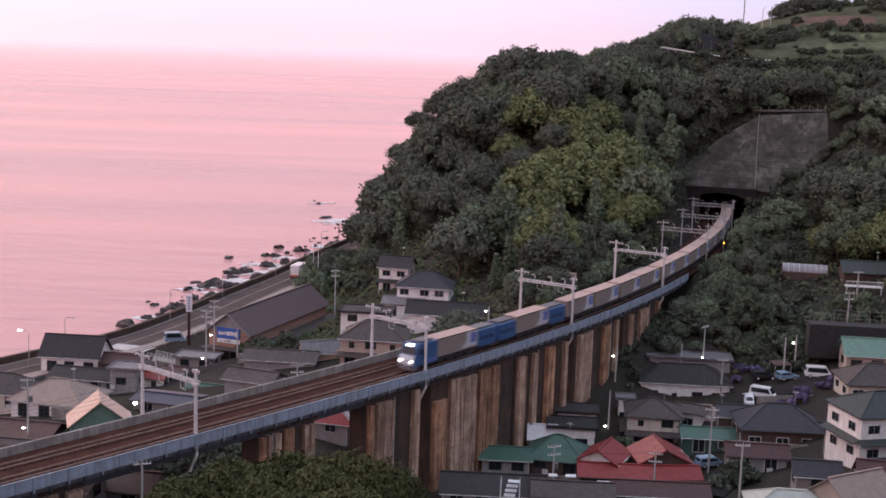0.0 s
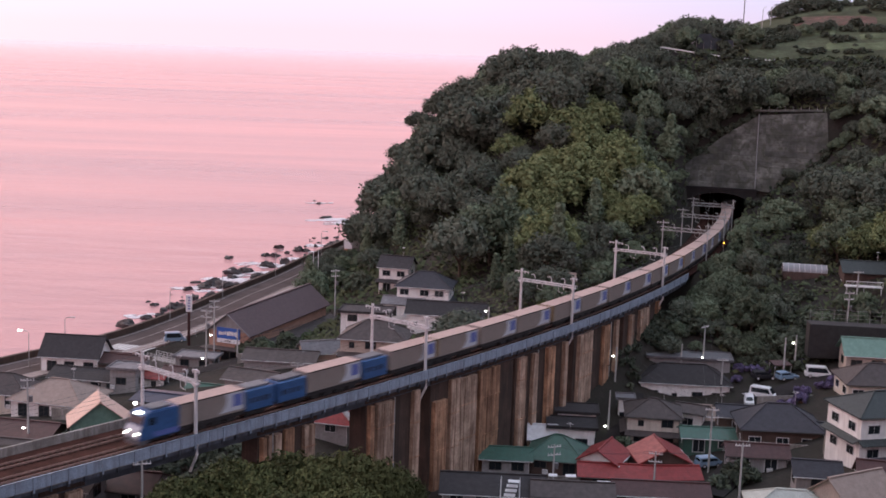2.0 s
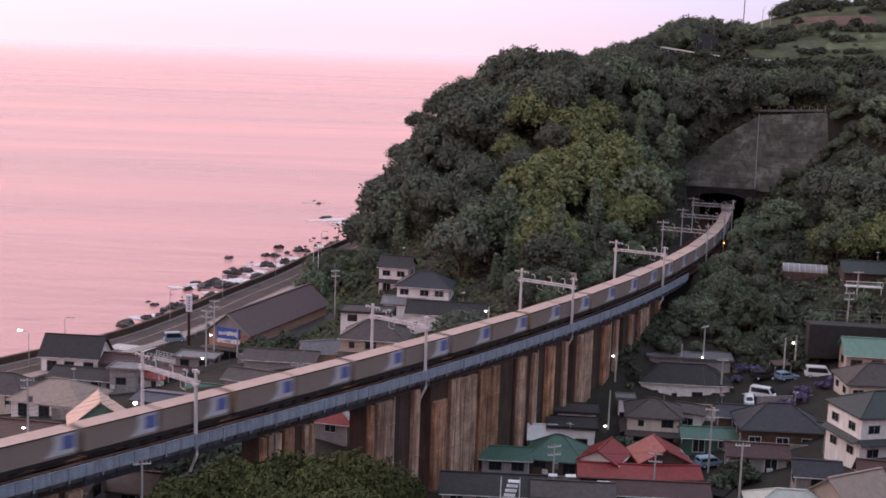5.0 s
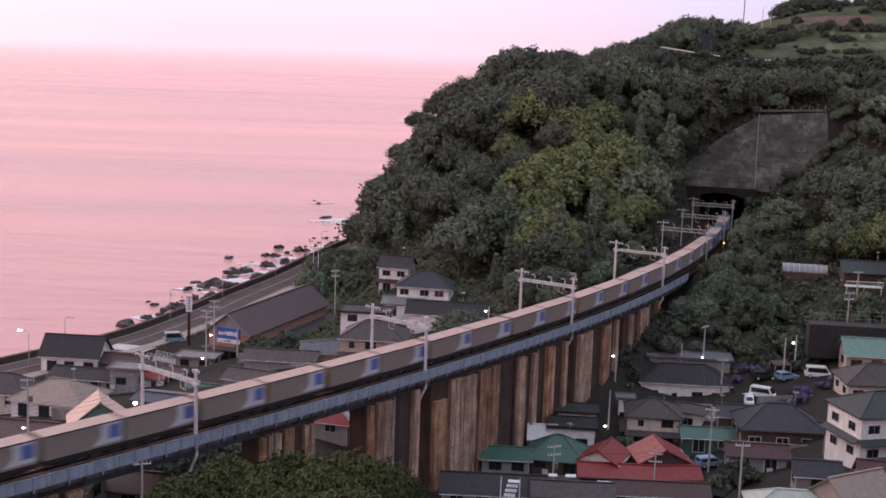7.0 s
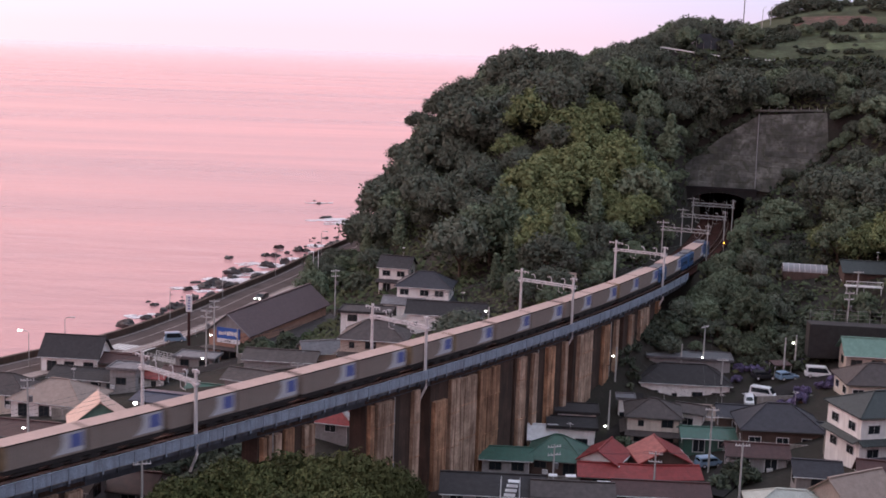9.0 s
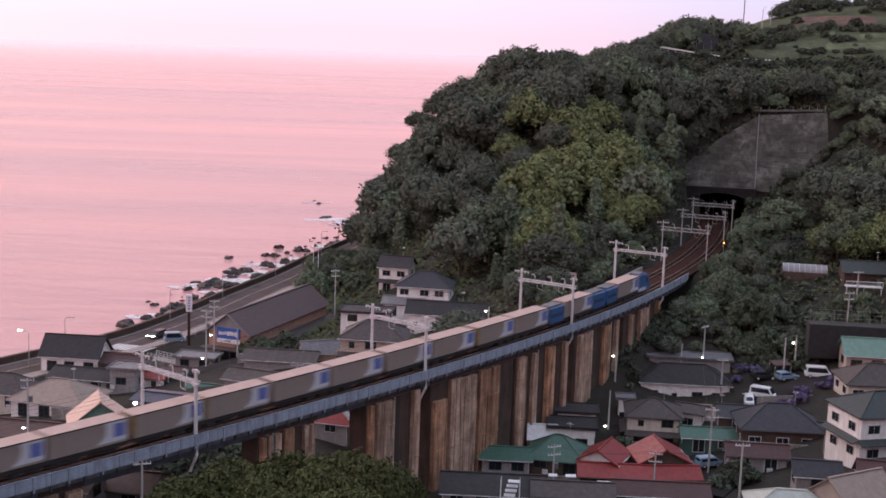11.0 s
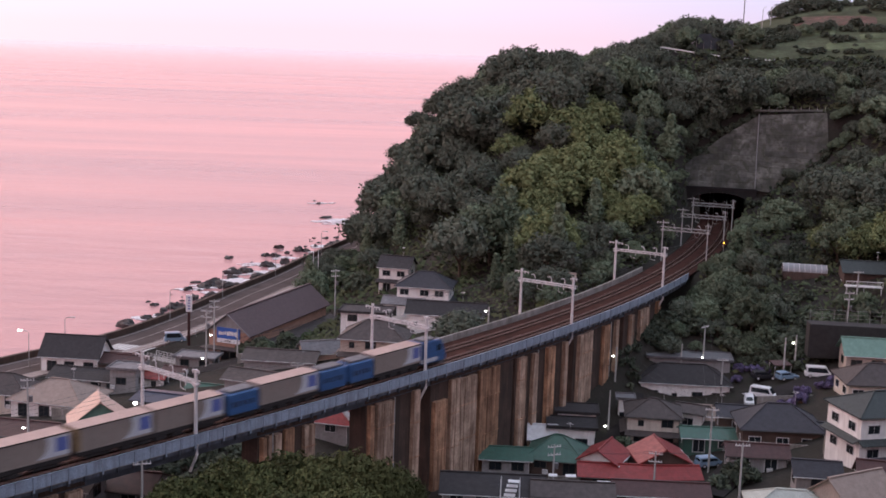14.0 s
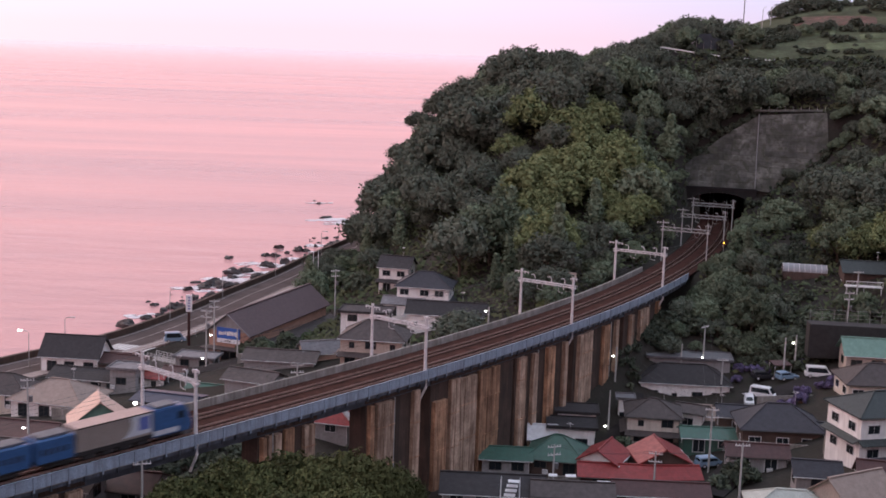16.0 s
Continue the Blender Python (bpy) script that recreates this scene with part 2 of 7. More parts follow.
# sea: wind-rippled water, fine waves that lie across the line of sight, calm far out; sky pink in the base colour
sea_m = bpy.data.materials.new("sea_water")
sea_m.use_nodes = True
sn, sl = sea_m.node_tree.nodes, sea_m.node_tree.links
sb = sn["Principled BSDF"]
sb.inputs["Roughness"].default_value, sb.inputs["IOR"].default_value = 0.24, 1.62
s_tc = sn.new("ShaderNodeTexCoord")
heights = []
for sc, amt in (((0.05, 0.16, 1), 1.0), ((0.012, 0.045, 1), 2.2), ((0.35, 0.8, 1), 0.22)):
    s_mp, s_no, s_mu = sn.new("ShaderNodeMapping"), sn.new("ShaderNodeTexNoise"), sn.new("ShaderNodeMath")
    s_mp.inputs["Scale"].default_value, s_mp.inputs["Rotation"].default_value = sc, (0, 0, radians(-12))
    s_no.inputs["Scale"].default_value, s_no.inputs["Detail"].default_value = 1.0, 4.0
    s_mu.operation, s_mu.inputs[1].default_value = "MULTIPLY", amt
    sl.new(s_tc.outputs["Object"], s_mp.inputs[0])
    sl.new(s_mp.outputs[0], s_no.inputs[0])
    sl.new(s_no.outputs[0], s_mu.inputs[0])
    heights.append(s_mu.outputs[0])
s_a, s_b2, s_bump = sn.new("ShaderNodeMath"), sn.new("ShaderNodeMath"), sn.new("ShaderNodeBump")
sl.new(heights[0], s_a.inputs[0])
sl.new(heights[1], s_a.inputs[1])
sl.new(s_a.outputs[0], s_b2.inputs[0])
sl.new(heights[2], s_b2.inputs[1])
s_bump.inputs["Strength"].default_value, s_bump.inputs["Distance"].default_value = 0.55, 0.8
sl.new(s_b2.outputs[0], s_bump.inputs["Height"])
sl.new(s_bump.outputs[0], sb.inputs["Normal"])
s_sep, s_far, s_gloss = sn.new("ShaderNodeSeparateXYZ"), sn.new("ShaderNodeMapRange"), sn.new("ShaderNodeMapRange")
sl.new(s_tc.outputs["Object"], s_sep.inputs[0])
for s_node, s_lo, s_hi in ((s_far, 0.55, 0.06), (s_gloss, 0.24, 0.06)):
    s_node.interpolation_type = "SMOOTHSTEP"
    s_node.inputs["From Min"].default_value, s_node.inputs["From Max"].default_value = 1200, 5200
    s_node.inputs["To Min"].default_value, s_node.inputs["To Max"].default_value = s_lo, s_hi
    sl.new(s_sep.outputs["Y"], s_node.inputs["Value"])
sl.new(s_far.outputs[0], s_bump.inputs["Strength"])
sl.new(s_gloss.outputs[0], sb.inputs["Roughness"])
# pink sky reflection painted into the water's base colour, in long bands
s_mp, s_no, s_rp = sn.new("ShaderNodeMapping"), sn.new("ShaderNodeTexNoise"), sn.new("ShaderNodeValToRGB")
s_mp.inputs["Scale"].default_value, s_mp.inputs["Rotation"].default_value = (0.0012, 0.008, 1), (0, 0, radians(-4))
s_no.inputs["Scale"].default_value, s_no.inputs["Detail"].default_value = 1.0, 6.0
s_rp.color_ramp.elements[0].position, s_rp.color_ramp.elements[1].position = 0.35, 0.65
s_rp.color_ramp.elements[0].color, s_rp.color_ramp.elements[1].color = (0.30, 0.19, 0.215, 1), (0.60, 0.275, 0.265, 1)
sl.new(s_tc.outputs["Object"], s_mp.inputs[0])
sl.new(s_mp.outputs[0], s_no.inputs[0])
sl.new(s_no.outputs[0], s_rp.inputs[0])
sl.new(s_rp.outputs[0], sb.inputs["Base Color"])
M["sea"] = sea_m


# ---- mesh helpers ----
def mesh_of(bm, name, *mats, smooth=False):
    me = bpy.data.meshes.new(name)
    bm.to_mesh(me)
    bm.free()
    for m in mats:
        me.materials.append(M[m] if isinstance(m, str) else m)
    if smooth:
        for p in me.polygons:
            p.use_smooth = True
    return me


def part(name, bm, material, parent=None, label="", at=None, smooth=False):
    mats = material if isinstance(material, (list, tuple)) else [material]
    ob = new(name, mesh_of(bm, name, *mats, smooth=smooth))
    ob.parent = parent
    if at is not None:
        ob.matrix_basis = at
    return tagged(ob, label)


def share(name, me, parent, at, label=""):
    ob = new(name, me)
    ob.parent = parent
    ob.matrix_basis = at
    return tagged(ob, label)


def thing(name, at, label, category, group="", kind=""):
    ob = new(name)
    ob.empty_display_size = 0.1
    ob.matrix_basis = at
    return tagged(ob, label, category, group, kind)


def box(bm, x0, x1, y0, y1, z0, z1, bevel=0.0, mi=0):
    v = [bm.verts.new(p) for p in ((x0, y0, z0), (x1, y0, z0), (x1, y1, z0), (x0, y1, z0), (x0, y0, z1), (x1, y0, z1), (x1, y1, z1), (x0, y1, z1))]
    fs = [bm.faces.new([v[i] for i in q]) for q in ((3, 2, 1, 0), (4, 5, 6, 7), (0, 1, 5, 4), (1, 2, 6, 5), (2, 3, 7, 6), (3, 0, 4, 7))]
    for f_ in fs:
        f_.material_index = mi
    if bevel:
        es = list({e for f_ in fs for e in f_.edges})
        bmesh.ops.bevel(bm, geom=es, offset=bevel, segments=1, affect="EDGES", material=-1)
    return bm


def boxed(*a, **k):
    return box(bmesh.new(), *a, **k)


def prism(bm, pts, y0, y1, mi=0):
    """A polygon in x, z drawn out from y0 to y1."""
    a = [bm.verts.new((x, y0, z)) for x, z in pts]
    b = [bm.verts.new((x, y1, z)) for x, z in pts]
    fs = [bm.faces.new(a), bm.faces.new(b[::-1])]
    k = len(pts)
    fs += [bm.faces.new((a[i], b[i], b[(i + 1) % k], a[(i + 1) % k])) for i in range(k)]
    for f_ in fs:
        f_.material_index = mi
    bmesh.ops.recalc_face_normals(bm, faces=fs)
    return bm


def tube(bm, pts, r, sides=6, r1=None):
    pts = [Vector(p) for p in pts]
    rings = []
    for i, p in enumerate(pts):
        d = (pts[min(i + 1, len(pts) - 1)] - pts[max(i - 1, 0)]).normalized()
        u = d.orthogonal().normalized()
        if abs(d.z) < 0.95:
            u = d.cross(Vector((0, 0, 1))).normalized()
        w = d.cross(u)
        rr = r if r1 is None else r + (r1 - r) * i / (len(pts) - 1)
        rings.append([bm.verts.new(p + (u * math.cos(a) + w * math.sin(a)) * rr) for a in (2 * math.pi * j / sides for j in range(sides))])
    for a, b in zip(rings, rings[1:]):
        for j in range(sides):
            bm.faces.new((a[j], a[(j + 1) % sides], b[(j + 1) % sides], b[j]))
    bm.faces.new(rings[0][::-1])
    bm.faces.new(rings[-1])
    return bm


def tubed(pts, r, sides=6, r1=None):
    return tube(bmesh.new(), pts, r, sides, r1)


# ---- the railway's line in plan: straight, then a curve of 373 m radius ----
DECK = 30.6
LINE = []
_heads = []
_h = 0.0
for _i in range(-220, 420):
    _h += min(max((_i + 60.36) / 130.36, 0), 1) * 0.0026811 if _i < 192 else 0.0
    _heads.append(_h)
_off = 0.9732967 - _heads[260]
_x, _y = 0.0, 0.0
for _i, _h in enumerate(_heads):
    _x, _y = _x + math.cos(_h + _off), _y + math.sin(_h + _off)
    LINE.append((_x, _y, _h + _off))
_dx, _dy = 10.9227 - LINE[260][0], 194.2248 - LINE[260][1]
LINE = [(a + _dx, b + _dy, h) for a, b, h in LINE]


def on_line(s, off=0.0):
    """Plan place and heading on the line at s metres, off metres to its seaward (negative) or landward side."""
    q = min(max(s + 220, 0), len(LINE) - 1.001)
    i = int(q)
    u = q - i
    a, b = LINE[i], LINE[i + 1]
    x, y, h = (a[k] + (b[k] - a[k]) * u for k in range(3))
    return x + math.sin(h) * off, y - math.cos(h) * off, h


def ribbon(bm, s0, s1, section, step=2.0, close=True, mi=0):
    """A section of (off, z) points drawn along the line."""
    n = max(2, int((s1 - s0) / step) + 1)
    rings = []
    for i in range(n):
        s = s0 + (s1 - s0) * i / (n - 1)
        rings.append([bm.verts.new((*on_line(s, o)[:2], z)) for o, z in section])
    k = len(section)
    fs = []
    for a, b in zip(rings, rings[1:]):
        for j in range(k if close else k - 1):
            fs.append(bm.faces.new((a[j], a[(j + 1) % k], b[(j + 1) % k], b[j])))
    if close:
        fs += [bm.faces.new(rings[0][::-1]), bm.faces.new(rings[-1])]
    for f_ in fs:
        f_.material_index = mi
    return bm


def rect(o0, o1, z0, z1):
    return [(o0, z0), (o1, z0), (o1, z1), (o0, z1)]


S_LEFT, S_ABUT, S_PORTAL = -190.0, 106.0, 187.0

WALL_AT, WALL_N = (68.9, 329.4, 39.6), (math.cos(radians(77)), math.sin(radians(77)))

# ---- land: heights in plan, smoothly joined ----
SPOTS = [(0, -40, 73), (0, 0, 71), (0, 60, 46), (0, 100, 29), (-15, 140, 18), (15, 178, 12.5), (5, 192, 12), (30, 178, 13), (40, 215, 14), (-60, 197, 14),
         (-48, 177, 17), (-100, 150, 20), (-40, 234, 14), (-23, 275, 15), (-4, 247, 20), (-10, 206, 19), (-18, 306, 19), (55, 166, 19.5), (65, 197, 22), (64, 213, 20),
         (79, 244, 29), (110, 260, 44), (100, 190, 33), (45, 150, 20), (80, 120, 30), (-22, 372, 15), (53, 208, 18)]
HILL = [(24, 226, 27), (12, 300, 37), (28, 330, 54), (14, 372, 53), (50, 400, 64), (-13, 348, 25), (-13, 388, 40), (52, 300, 40), (36, 262, 31), (46, 345, 60),
        (64, 360, 62), (100, 400, 77), (120, 460, 87), (140, 380, 77), (98, 318, 52), (86, 285, 35), (10, 470, 44), (70, 540, 30), (150, 260, 70), (-60, 80, 36),
        (120, 60, 60), (67, 375, 72)]
_P = np.array(SPOTS + HILL, float)


def _tps(r):
    return np.where(r > 0, r * r * np.log(np.maximum(r, 1e-6)), 0.0)


_n = len(_P)
_A = np.zeros((_n + 3, _n + 3))
_A[:_n, :_n] = _tps(np.linalg.norm(_P[:, None, :2] / 100 - _P[None, :, :2] / 100, axis=2)) + np.eye(_n) * 0.01
_A[:_n, _n:] = np.c_[np.ones(_n), _P[:, :2] / 100]
_A[_n:, :_n] = _A[:_n, _n:].T
_W = np.linalg.solve(_A, np.r_[_P[:, 2], 0, 0, 0])
SHORE = np.array([(-150, 60), (-125, 150), (-100, 205), (-81.5, 234), (-66.5, 258), (-57, 285), (-51.6, 305), (-44, 331), (-37, 361), (-28.5, 393), (-22, 425), (-8, 465), (10, 505), (60, 575), (150, 640)], float)
LANDEDGE_W = 11.0


def shore_side(X, Y):
    """Signed distance from the sea wall's line, positive on land."""
    best, sign = np.full(X.shape, 1e9), np.ones(X.shape)
    for (ax, ay), (bx, by) in zip(SHORE, SHORE[1:]):
        dx, dy = bx - ax, by - ay
        t = np.clip(((X - ax) * dx + (Y - ay) * dy) / (dx * dx + dy * dy), 0, 1)
        d = np.hypot(X - ax - t * dx, Y - ay - t * dy)
        s = np.where(dx * (Y - ay) - dy * (X - ax) < 0, 1.0, -1.0)
        sign = np.where(d < best, s, sign)
        best = np.minimum(best, d)
    return best * sign


_LX = np.array([(a, b) for a, b, _ in LINE[::2]])


def line_near(X, Y):
    """Nearest station and signed offset on the railway's line."""
    d = (X[..., None] - _LX[:, 0]) ** 2 + (Y[..., None] - _LX[:, 1]) ** 2
    i = d.argmin(-1)
    h = np.array([l[2] for l in LINE[::2]])[i]
    off = (X - _LX[i, 0]) * np.sin(h) - (Y - _LX[i, 1]) * np.cos(h)
    return i * 2.0 - 220, off


def smooth01(t):
    t = np.clip(t, 0, 1)
    return t * t * (3 - 2 * t)


def land(X, Y, carve=True):
    X, Y = np.asarray(X, float), np.asarray(Y, float)
    cx, cy = np.clip(X, -130, 170), np.clip(Y, -40, 560)
    r = np.hypot(cx[..., None] / 100 - _P[:, 0] / 100, cy[..., None] / 100 - _P[:, 1] / 100)
    z = _tps(r) @ _W[:_n] + _W[_n] + _W[_n + 1] * cx / 100 + _W[_n + 2] * cy / 100
    z = np.maximum(z, 11.0)
    sd = shore_side(X, Y)
    road = np.where(Y < 430, 1.0, np.clip(1 - (Y - 430) / 30, 0, 1))
    lvl = 11.9 * road + z * (1 - road)
    z = np.where(sd < LANDEDGE_W + 1, lvl, lvl + (z - lvl) * smooth01((sd - LANDEDGE_W - 1) / np.where(Y > 352, 4.0, 10.0)))
    drop = smooth01((sd + 0.5) / 1.5)
    beach = np.clip(3.0 + (sd + 1) * 0.22, -6, 3.0)
    z = beach + (z - beach) * drop
    if carve:
        s, off = line_near(X, Y)
        a = np.abs(off)
        cut = (s > S_ABUT + 2) & (s < S_PORTAL + 1.0)
        w = 1 - smooth01((a - 6.0) / 4.0)
        z = np.where(cut, z + (DECK - 0.9 - z) * w, z)
        under = s <= S_ABUT + 2
        z = np.where(under & (a < 9), np.minimum(z, DECK - 7), z)
        deep = (s >= S_PORTAL + 1.0) & (a < 9)
        z = np.where(deep, np.maximum(z, DECK + 11), z)
        # the ground behind the sloping wall over the tunnel mouth
        e = (X - WALL_AT[0]) * WALL_N[0] + (Y - WALL_AT[1]) * WALL_N[1]
        u = (X - WALL_AT[0]) * WALL_N[1] - (Y - WALL_AT[1]) * WALL_N[0]
        low = 0.5 * np.where(u > 13.1, 1.6 + (u - 13.1) * 0.875, 0.0) - 0.8
        edge = WALL_AT[2] + (low + 0.8) * 1.732
        clear = smooth01((u - 4) / 5) * smooth01((40 - u) / 8) * smooth01((e + 42) / 14)
        front = (e <= low + 1.0) & (u > 4) & (u < 40) & (np.abs(off) > 7.5)
        z = np.where(front, z + np.minimum(0, edge - 2.0 + (e - low) * 0.35 - z) * clear, z)
        z = np.where((u > -9.6) & (u < 27.5) & (e > low - 2.5) & (e < 14), np.minimum(z, WALL_AT[2] + (e - 1.0) * 1.732 - 0.8), z)
        z = np.where((u > -9.6) & (u < 27.5) & (e > low) & (e < 9), np.maximum(z, WALL_AT[2] + (e - 1.0) * 1.732 - 1.6), z)
    return z


def ground_z(x, y):
    return float(land(np.array([x]), np.array([y]))[0])


# ---- ground sheet and sea ----
def ground():
    xs = np.concatenate([[-600, -400, -260, -200], np.arange(-160, 200, 3.0), [210, 240, 300, 420, 700, 1500, 4000]])
    ys = np.concatenate([[-2500, -900, -400, -200, -110], np.arange(-60, 560, 3.0), [570, 600, 650, 720, 900]])
    X, Y = np.meshgrid(xs, ys, indexing="ij")
    Z = land(X, Y)
    rough_ = np.array([[noise.noise((x * 0.11, y * 0.11, 0.3)) for y in ys] for x in xs])
    s, off = line_near(X, Y)
    flat = ((np.abs(off) < 9) & (s > S_ABUT)) | ((shore_side(X, Y) < 15) & (shore_side(X, Y) > -3))
    Z = Z + np.where(flat, 0.0, rough_ * 0.5)
    ny = len(ys)
    verts = np.c_[X.ravel(), Y.ravel(), Z.ravel()]
    faces = []
    for i in range(len(xs) - 1):
        for j in range(ny - 1):
            k = i * ny + j
            q = (k, k + ny, k + ny + 1, k + 1)
            zz = [Z.flat[a] for a in q]
            # the mouth of the tunnel is left open
            if max(abs(off.flat[a] - 1.0) for a in q) < 7.5 and min(s.flat[a] for a in q) > S_PORTAL - 4 and min(zz) < DECK + 6:
                continue
            faces.append(q)
    me = bpy.data.meshes.new("ground")
    me.from_pydata(verts.tolist(), [], faces)
    me.materials.append(M["soil"])
    for p in me.polygons:
        p.use_smooth = True
    tagged(new("ground", me), "dark earth and undergrowth of the valley and hills", "ground", kind="structure")


ground()
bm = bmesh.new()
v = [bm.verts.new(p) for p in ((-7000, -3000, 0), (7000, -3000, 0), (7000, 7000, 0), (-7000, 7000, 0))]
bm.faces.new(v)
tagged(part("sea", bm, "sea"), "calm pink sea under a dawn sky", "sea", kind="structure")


# ---- railway ----
NEAR, FAR = 2.9, -0.9


def railway():
    br = thing("viaduct", pose(0, 0, 0), "blue-grey steel railway viaduct on tall rust-stained concrete piers", "viaduct")
    bm = bmesh.new()
    ribbon(bm, S_LEFT, S_ABUT, rect(-4.2, 5.0, DECK - 1.1, DECK - 0.55))
    part("deck", bm, "concrete", br)
    for o in (-2.6, -0.2, 2.2, 3.6):
        bm = bmesh.new()
        ribbon(bm, S_LEFT, S_ABUT, rect(o - 0.2, o + 0.2, DECK - 2.6, DECK - 1.1))
        part("girder", bm, "girder", br)
    bm = bmesh.new()
    ribbon(bm, S_LEFT, S_ABUT, rect(-4.45, -4.15, DECK - 1.1, DECK + 0.55))
    part("far_parapet", bm, "concrete", br, "weathered grey concrete parapet")
    bm = bmesh.new()
    ribbon(bm, S_LEFT, S_ABUT, rect(4.55, 4.75, DECK - 1.55, DECK - 1.02))
    part("cable_trough", bm, "trough", br, "dull blue-grey cable trough under the fence")
    bm = bmesh.new()
    ribbon(bm, S_LEFT, S_ABUT, rect(5.0, 5.16, DECK + 0.24, DECK + 0.31))
    part("top_rail", bm, "fence_blue", br)
    # near fence: panels between posts
    s = -80.0
    while s < S_ABUT:
        x, y, h = on_line(s + 1.0, 5.06)
        at = pose(x, y, DECK, 0, 0, math.degrees(h))
        if "panel" not in _cache:
            _cache["panel"] = mesh_of(boxed(-0.98, 0.98, -0.03, 0.03, -0.98, 0.24, 0.01), "fence_panel", "fence_blue")
            b2 = boxed(-0.09, 0.09, -0.14, 0.05, -1.3, 0.36)
            box(b2, -0.05, 0.05, 0.05, 0.5, -1.05, -0.9)
            _cache["post"] = mesh_of(b2, "fence_post", "fence_blue")
            _cache["bracket"] = mesh_of(prism(bmesh.new(), [(-0.1, -1.0), (0.1, -1.0), (0.1, -1.65), (-0.1, -1.65)], -0.02, 0.9), "bracket", "girder")
        share("fence_panel", _cache["panel"], br, at)
        x, y, h = on_line(s, 5.06)
        if round(s) % 4 == 0:
            share("fence_post", _cache["post"], br, pose(x, y, DECK, 0, 0, math.degrees(h)))
        share("bracket", _cache["bracket"], br, pose(x, y, DECK, 0, 0, math.degrees(h)))
        s += 2.0
    # track
    tr = thing("railway_track", pose(0, 0, 0), "double railway track of rusty rails on brown ballast", "railway track", kind="structure")
    bm = bmesh.new()
    ribbon(bm, S_LEFT, 400, [(-4.1, DECK - 0.6), (4.9, DECK - 0.6), (4.9, DECK - 0.42), (4.2, DECK - 0.22), (-3.6, DECK - 0.22), (-4.1, DECK - 0.42)])
    part("ballast", bm, "ballast", tr)
    for c in (NEAR, FAR):
        for o in (-0.57, 0.57):
            bm = bmesh.new()
            ribbon(bm, S_LEFT, 400, [(c + o - 0.06, DECK - 0.2), (c + o + 0.06, DECK - 0.2), (c + o + 0.035, DECK), (c + o - 0.035, DECK)])
            part("rail", bm, "rail", tr)
    bm = bmesh.new()
    s = -90.0
    while s < S_PORTAL:
        for c in (NEAR, FAR):
            x, y, h = on_line(s, c)
            r = Matrix.Translation((x, y, 0)) @ Matrix.Rotation(h, 4, "Z")
            k = len(bm.verts)
            box(bm, -0.11, 0.11, -1.0, 1.0, DECK - 0.26, DECK - 0.17)
            bm.verts.ensure_lookup_table()
            for vv in bm.verts[k:]:
                vv.co = r @ vv.co
        s += 0.75
    tagged(part("sleepers", bm, "sleeper", tr), kind="stuff")
    return br


_cache = {}
bridge = railway()


def pier(s0, s1, cols, low=()):
    """A pier from station s0 to s1: recessed masonry with shade in its dark colour, a rear shaft, and pale columns that
    stand proud at the stations of cols.
    """
    s = (s0 + s1) / 2
    x, y, h = on_line(s)
    gx, gy, _ = on_line(s, 4)
    base = ground_z(gx, gy) - 1.5
    hi = DECK - 1.75
    p = thing("pier", pose(x, y, base, 0, 0, math.degrees(h)), "tall concrete bridge pier streaked brown with rust", "bridge pier", "piers of the viaduct")
    H, w = hi - base, (s1 - s0) / 2
    part("shaft", boxed(-w, w, -3.65, -0.9, 0, H - 0.7, 0.08), "brick_base", p, "recessed masonry, stain and shade in its colour")
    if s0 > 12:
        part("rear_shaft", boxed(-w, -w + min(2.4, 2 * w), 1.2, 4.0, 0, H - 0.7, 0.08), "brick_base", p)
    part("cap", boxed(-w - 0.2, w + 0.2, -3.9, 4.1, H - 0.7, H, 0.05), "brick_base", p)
    rng = random.Random(int(s * 10))
    for i, (a, b) in enumerate(cols):
        xa, xb = a - s, b - s
        top = H - 0.7 - rng.uniform(0.0, 0.35) - (2.2 if i in low else 0.0)
        yy = -4.15 - rng.uniform(0.0, 0.2)
        ripple = bmesh.new()
        n = max(1, round((xb - xa) / 1.1))
        for k in range(n):
            # upright ribs of slightly uneven depth within one column
            x0, x1 = xa + (xb - xa) * k / n, xa + (xb - xa) * (k + 1) / n
            box(ripple, x0 + 0.02, x1 - 0.02, yy - rng.uniform(0.0, 0.14), -3.6, 0, top - rng.uniform(0.0, 0.15), 0.05)
        c = part("column", ripple, "pier_rust" if (i + int(s)) % 3 == 0 else "pier", p)
        for q in (0.42, 0.72):
            zb = H * (q + rng.uniform(-0.04, 0.04))
            if zb < top - 1:
                part("column_band", boxed(xa - 0.03, xb + 0.03, yy - 0.17, -3.7, zb, zb + 0.08, 0.02), "pier_rust", c)
    if w > 4:
        bm = tubed([(cols[1][1] - s + 0.35, -4.0, 0), (cols[1][1] - s + 0.35, -4.0, H - 0.8)], 0.09, 6)
        part("drain_pipe", bm, "pole", p, "pale upright drain pipe")
    return p


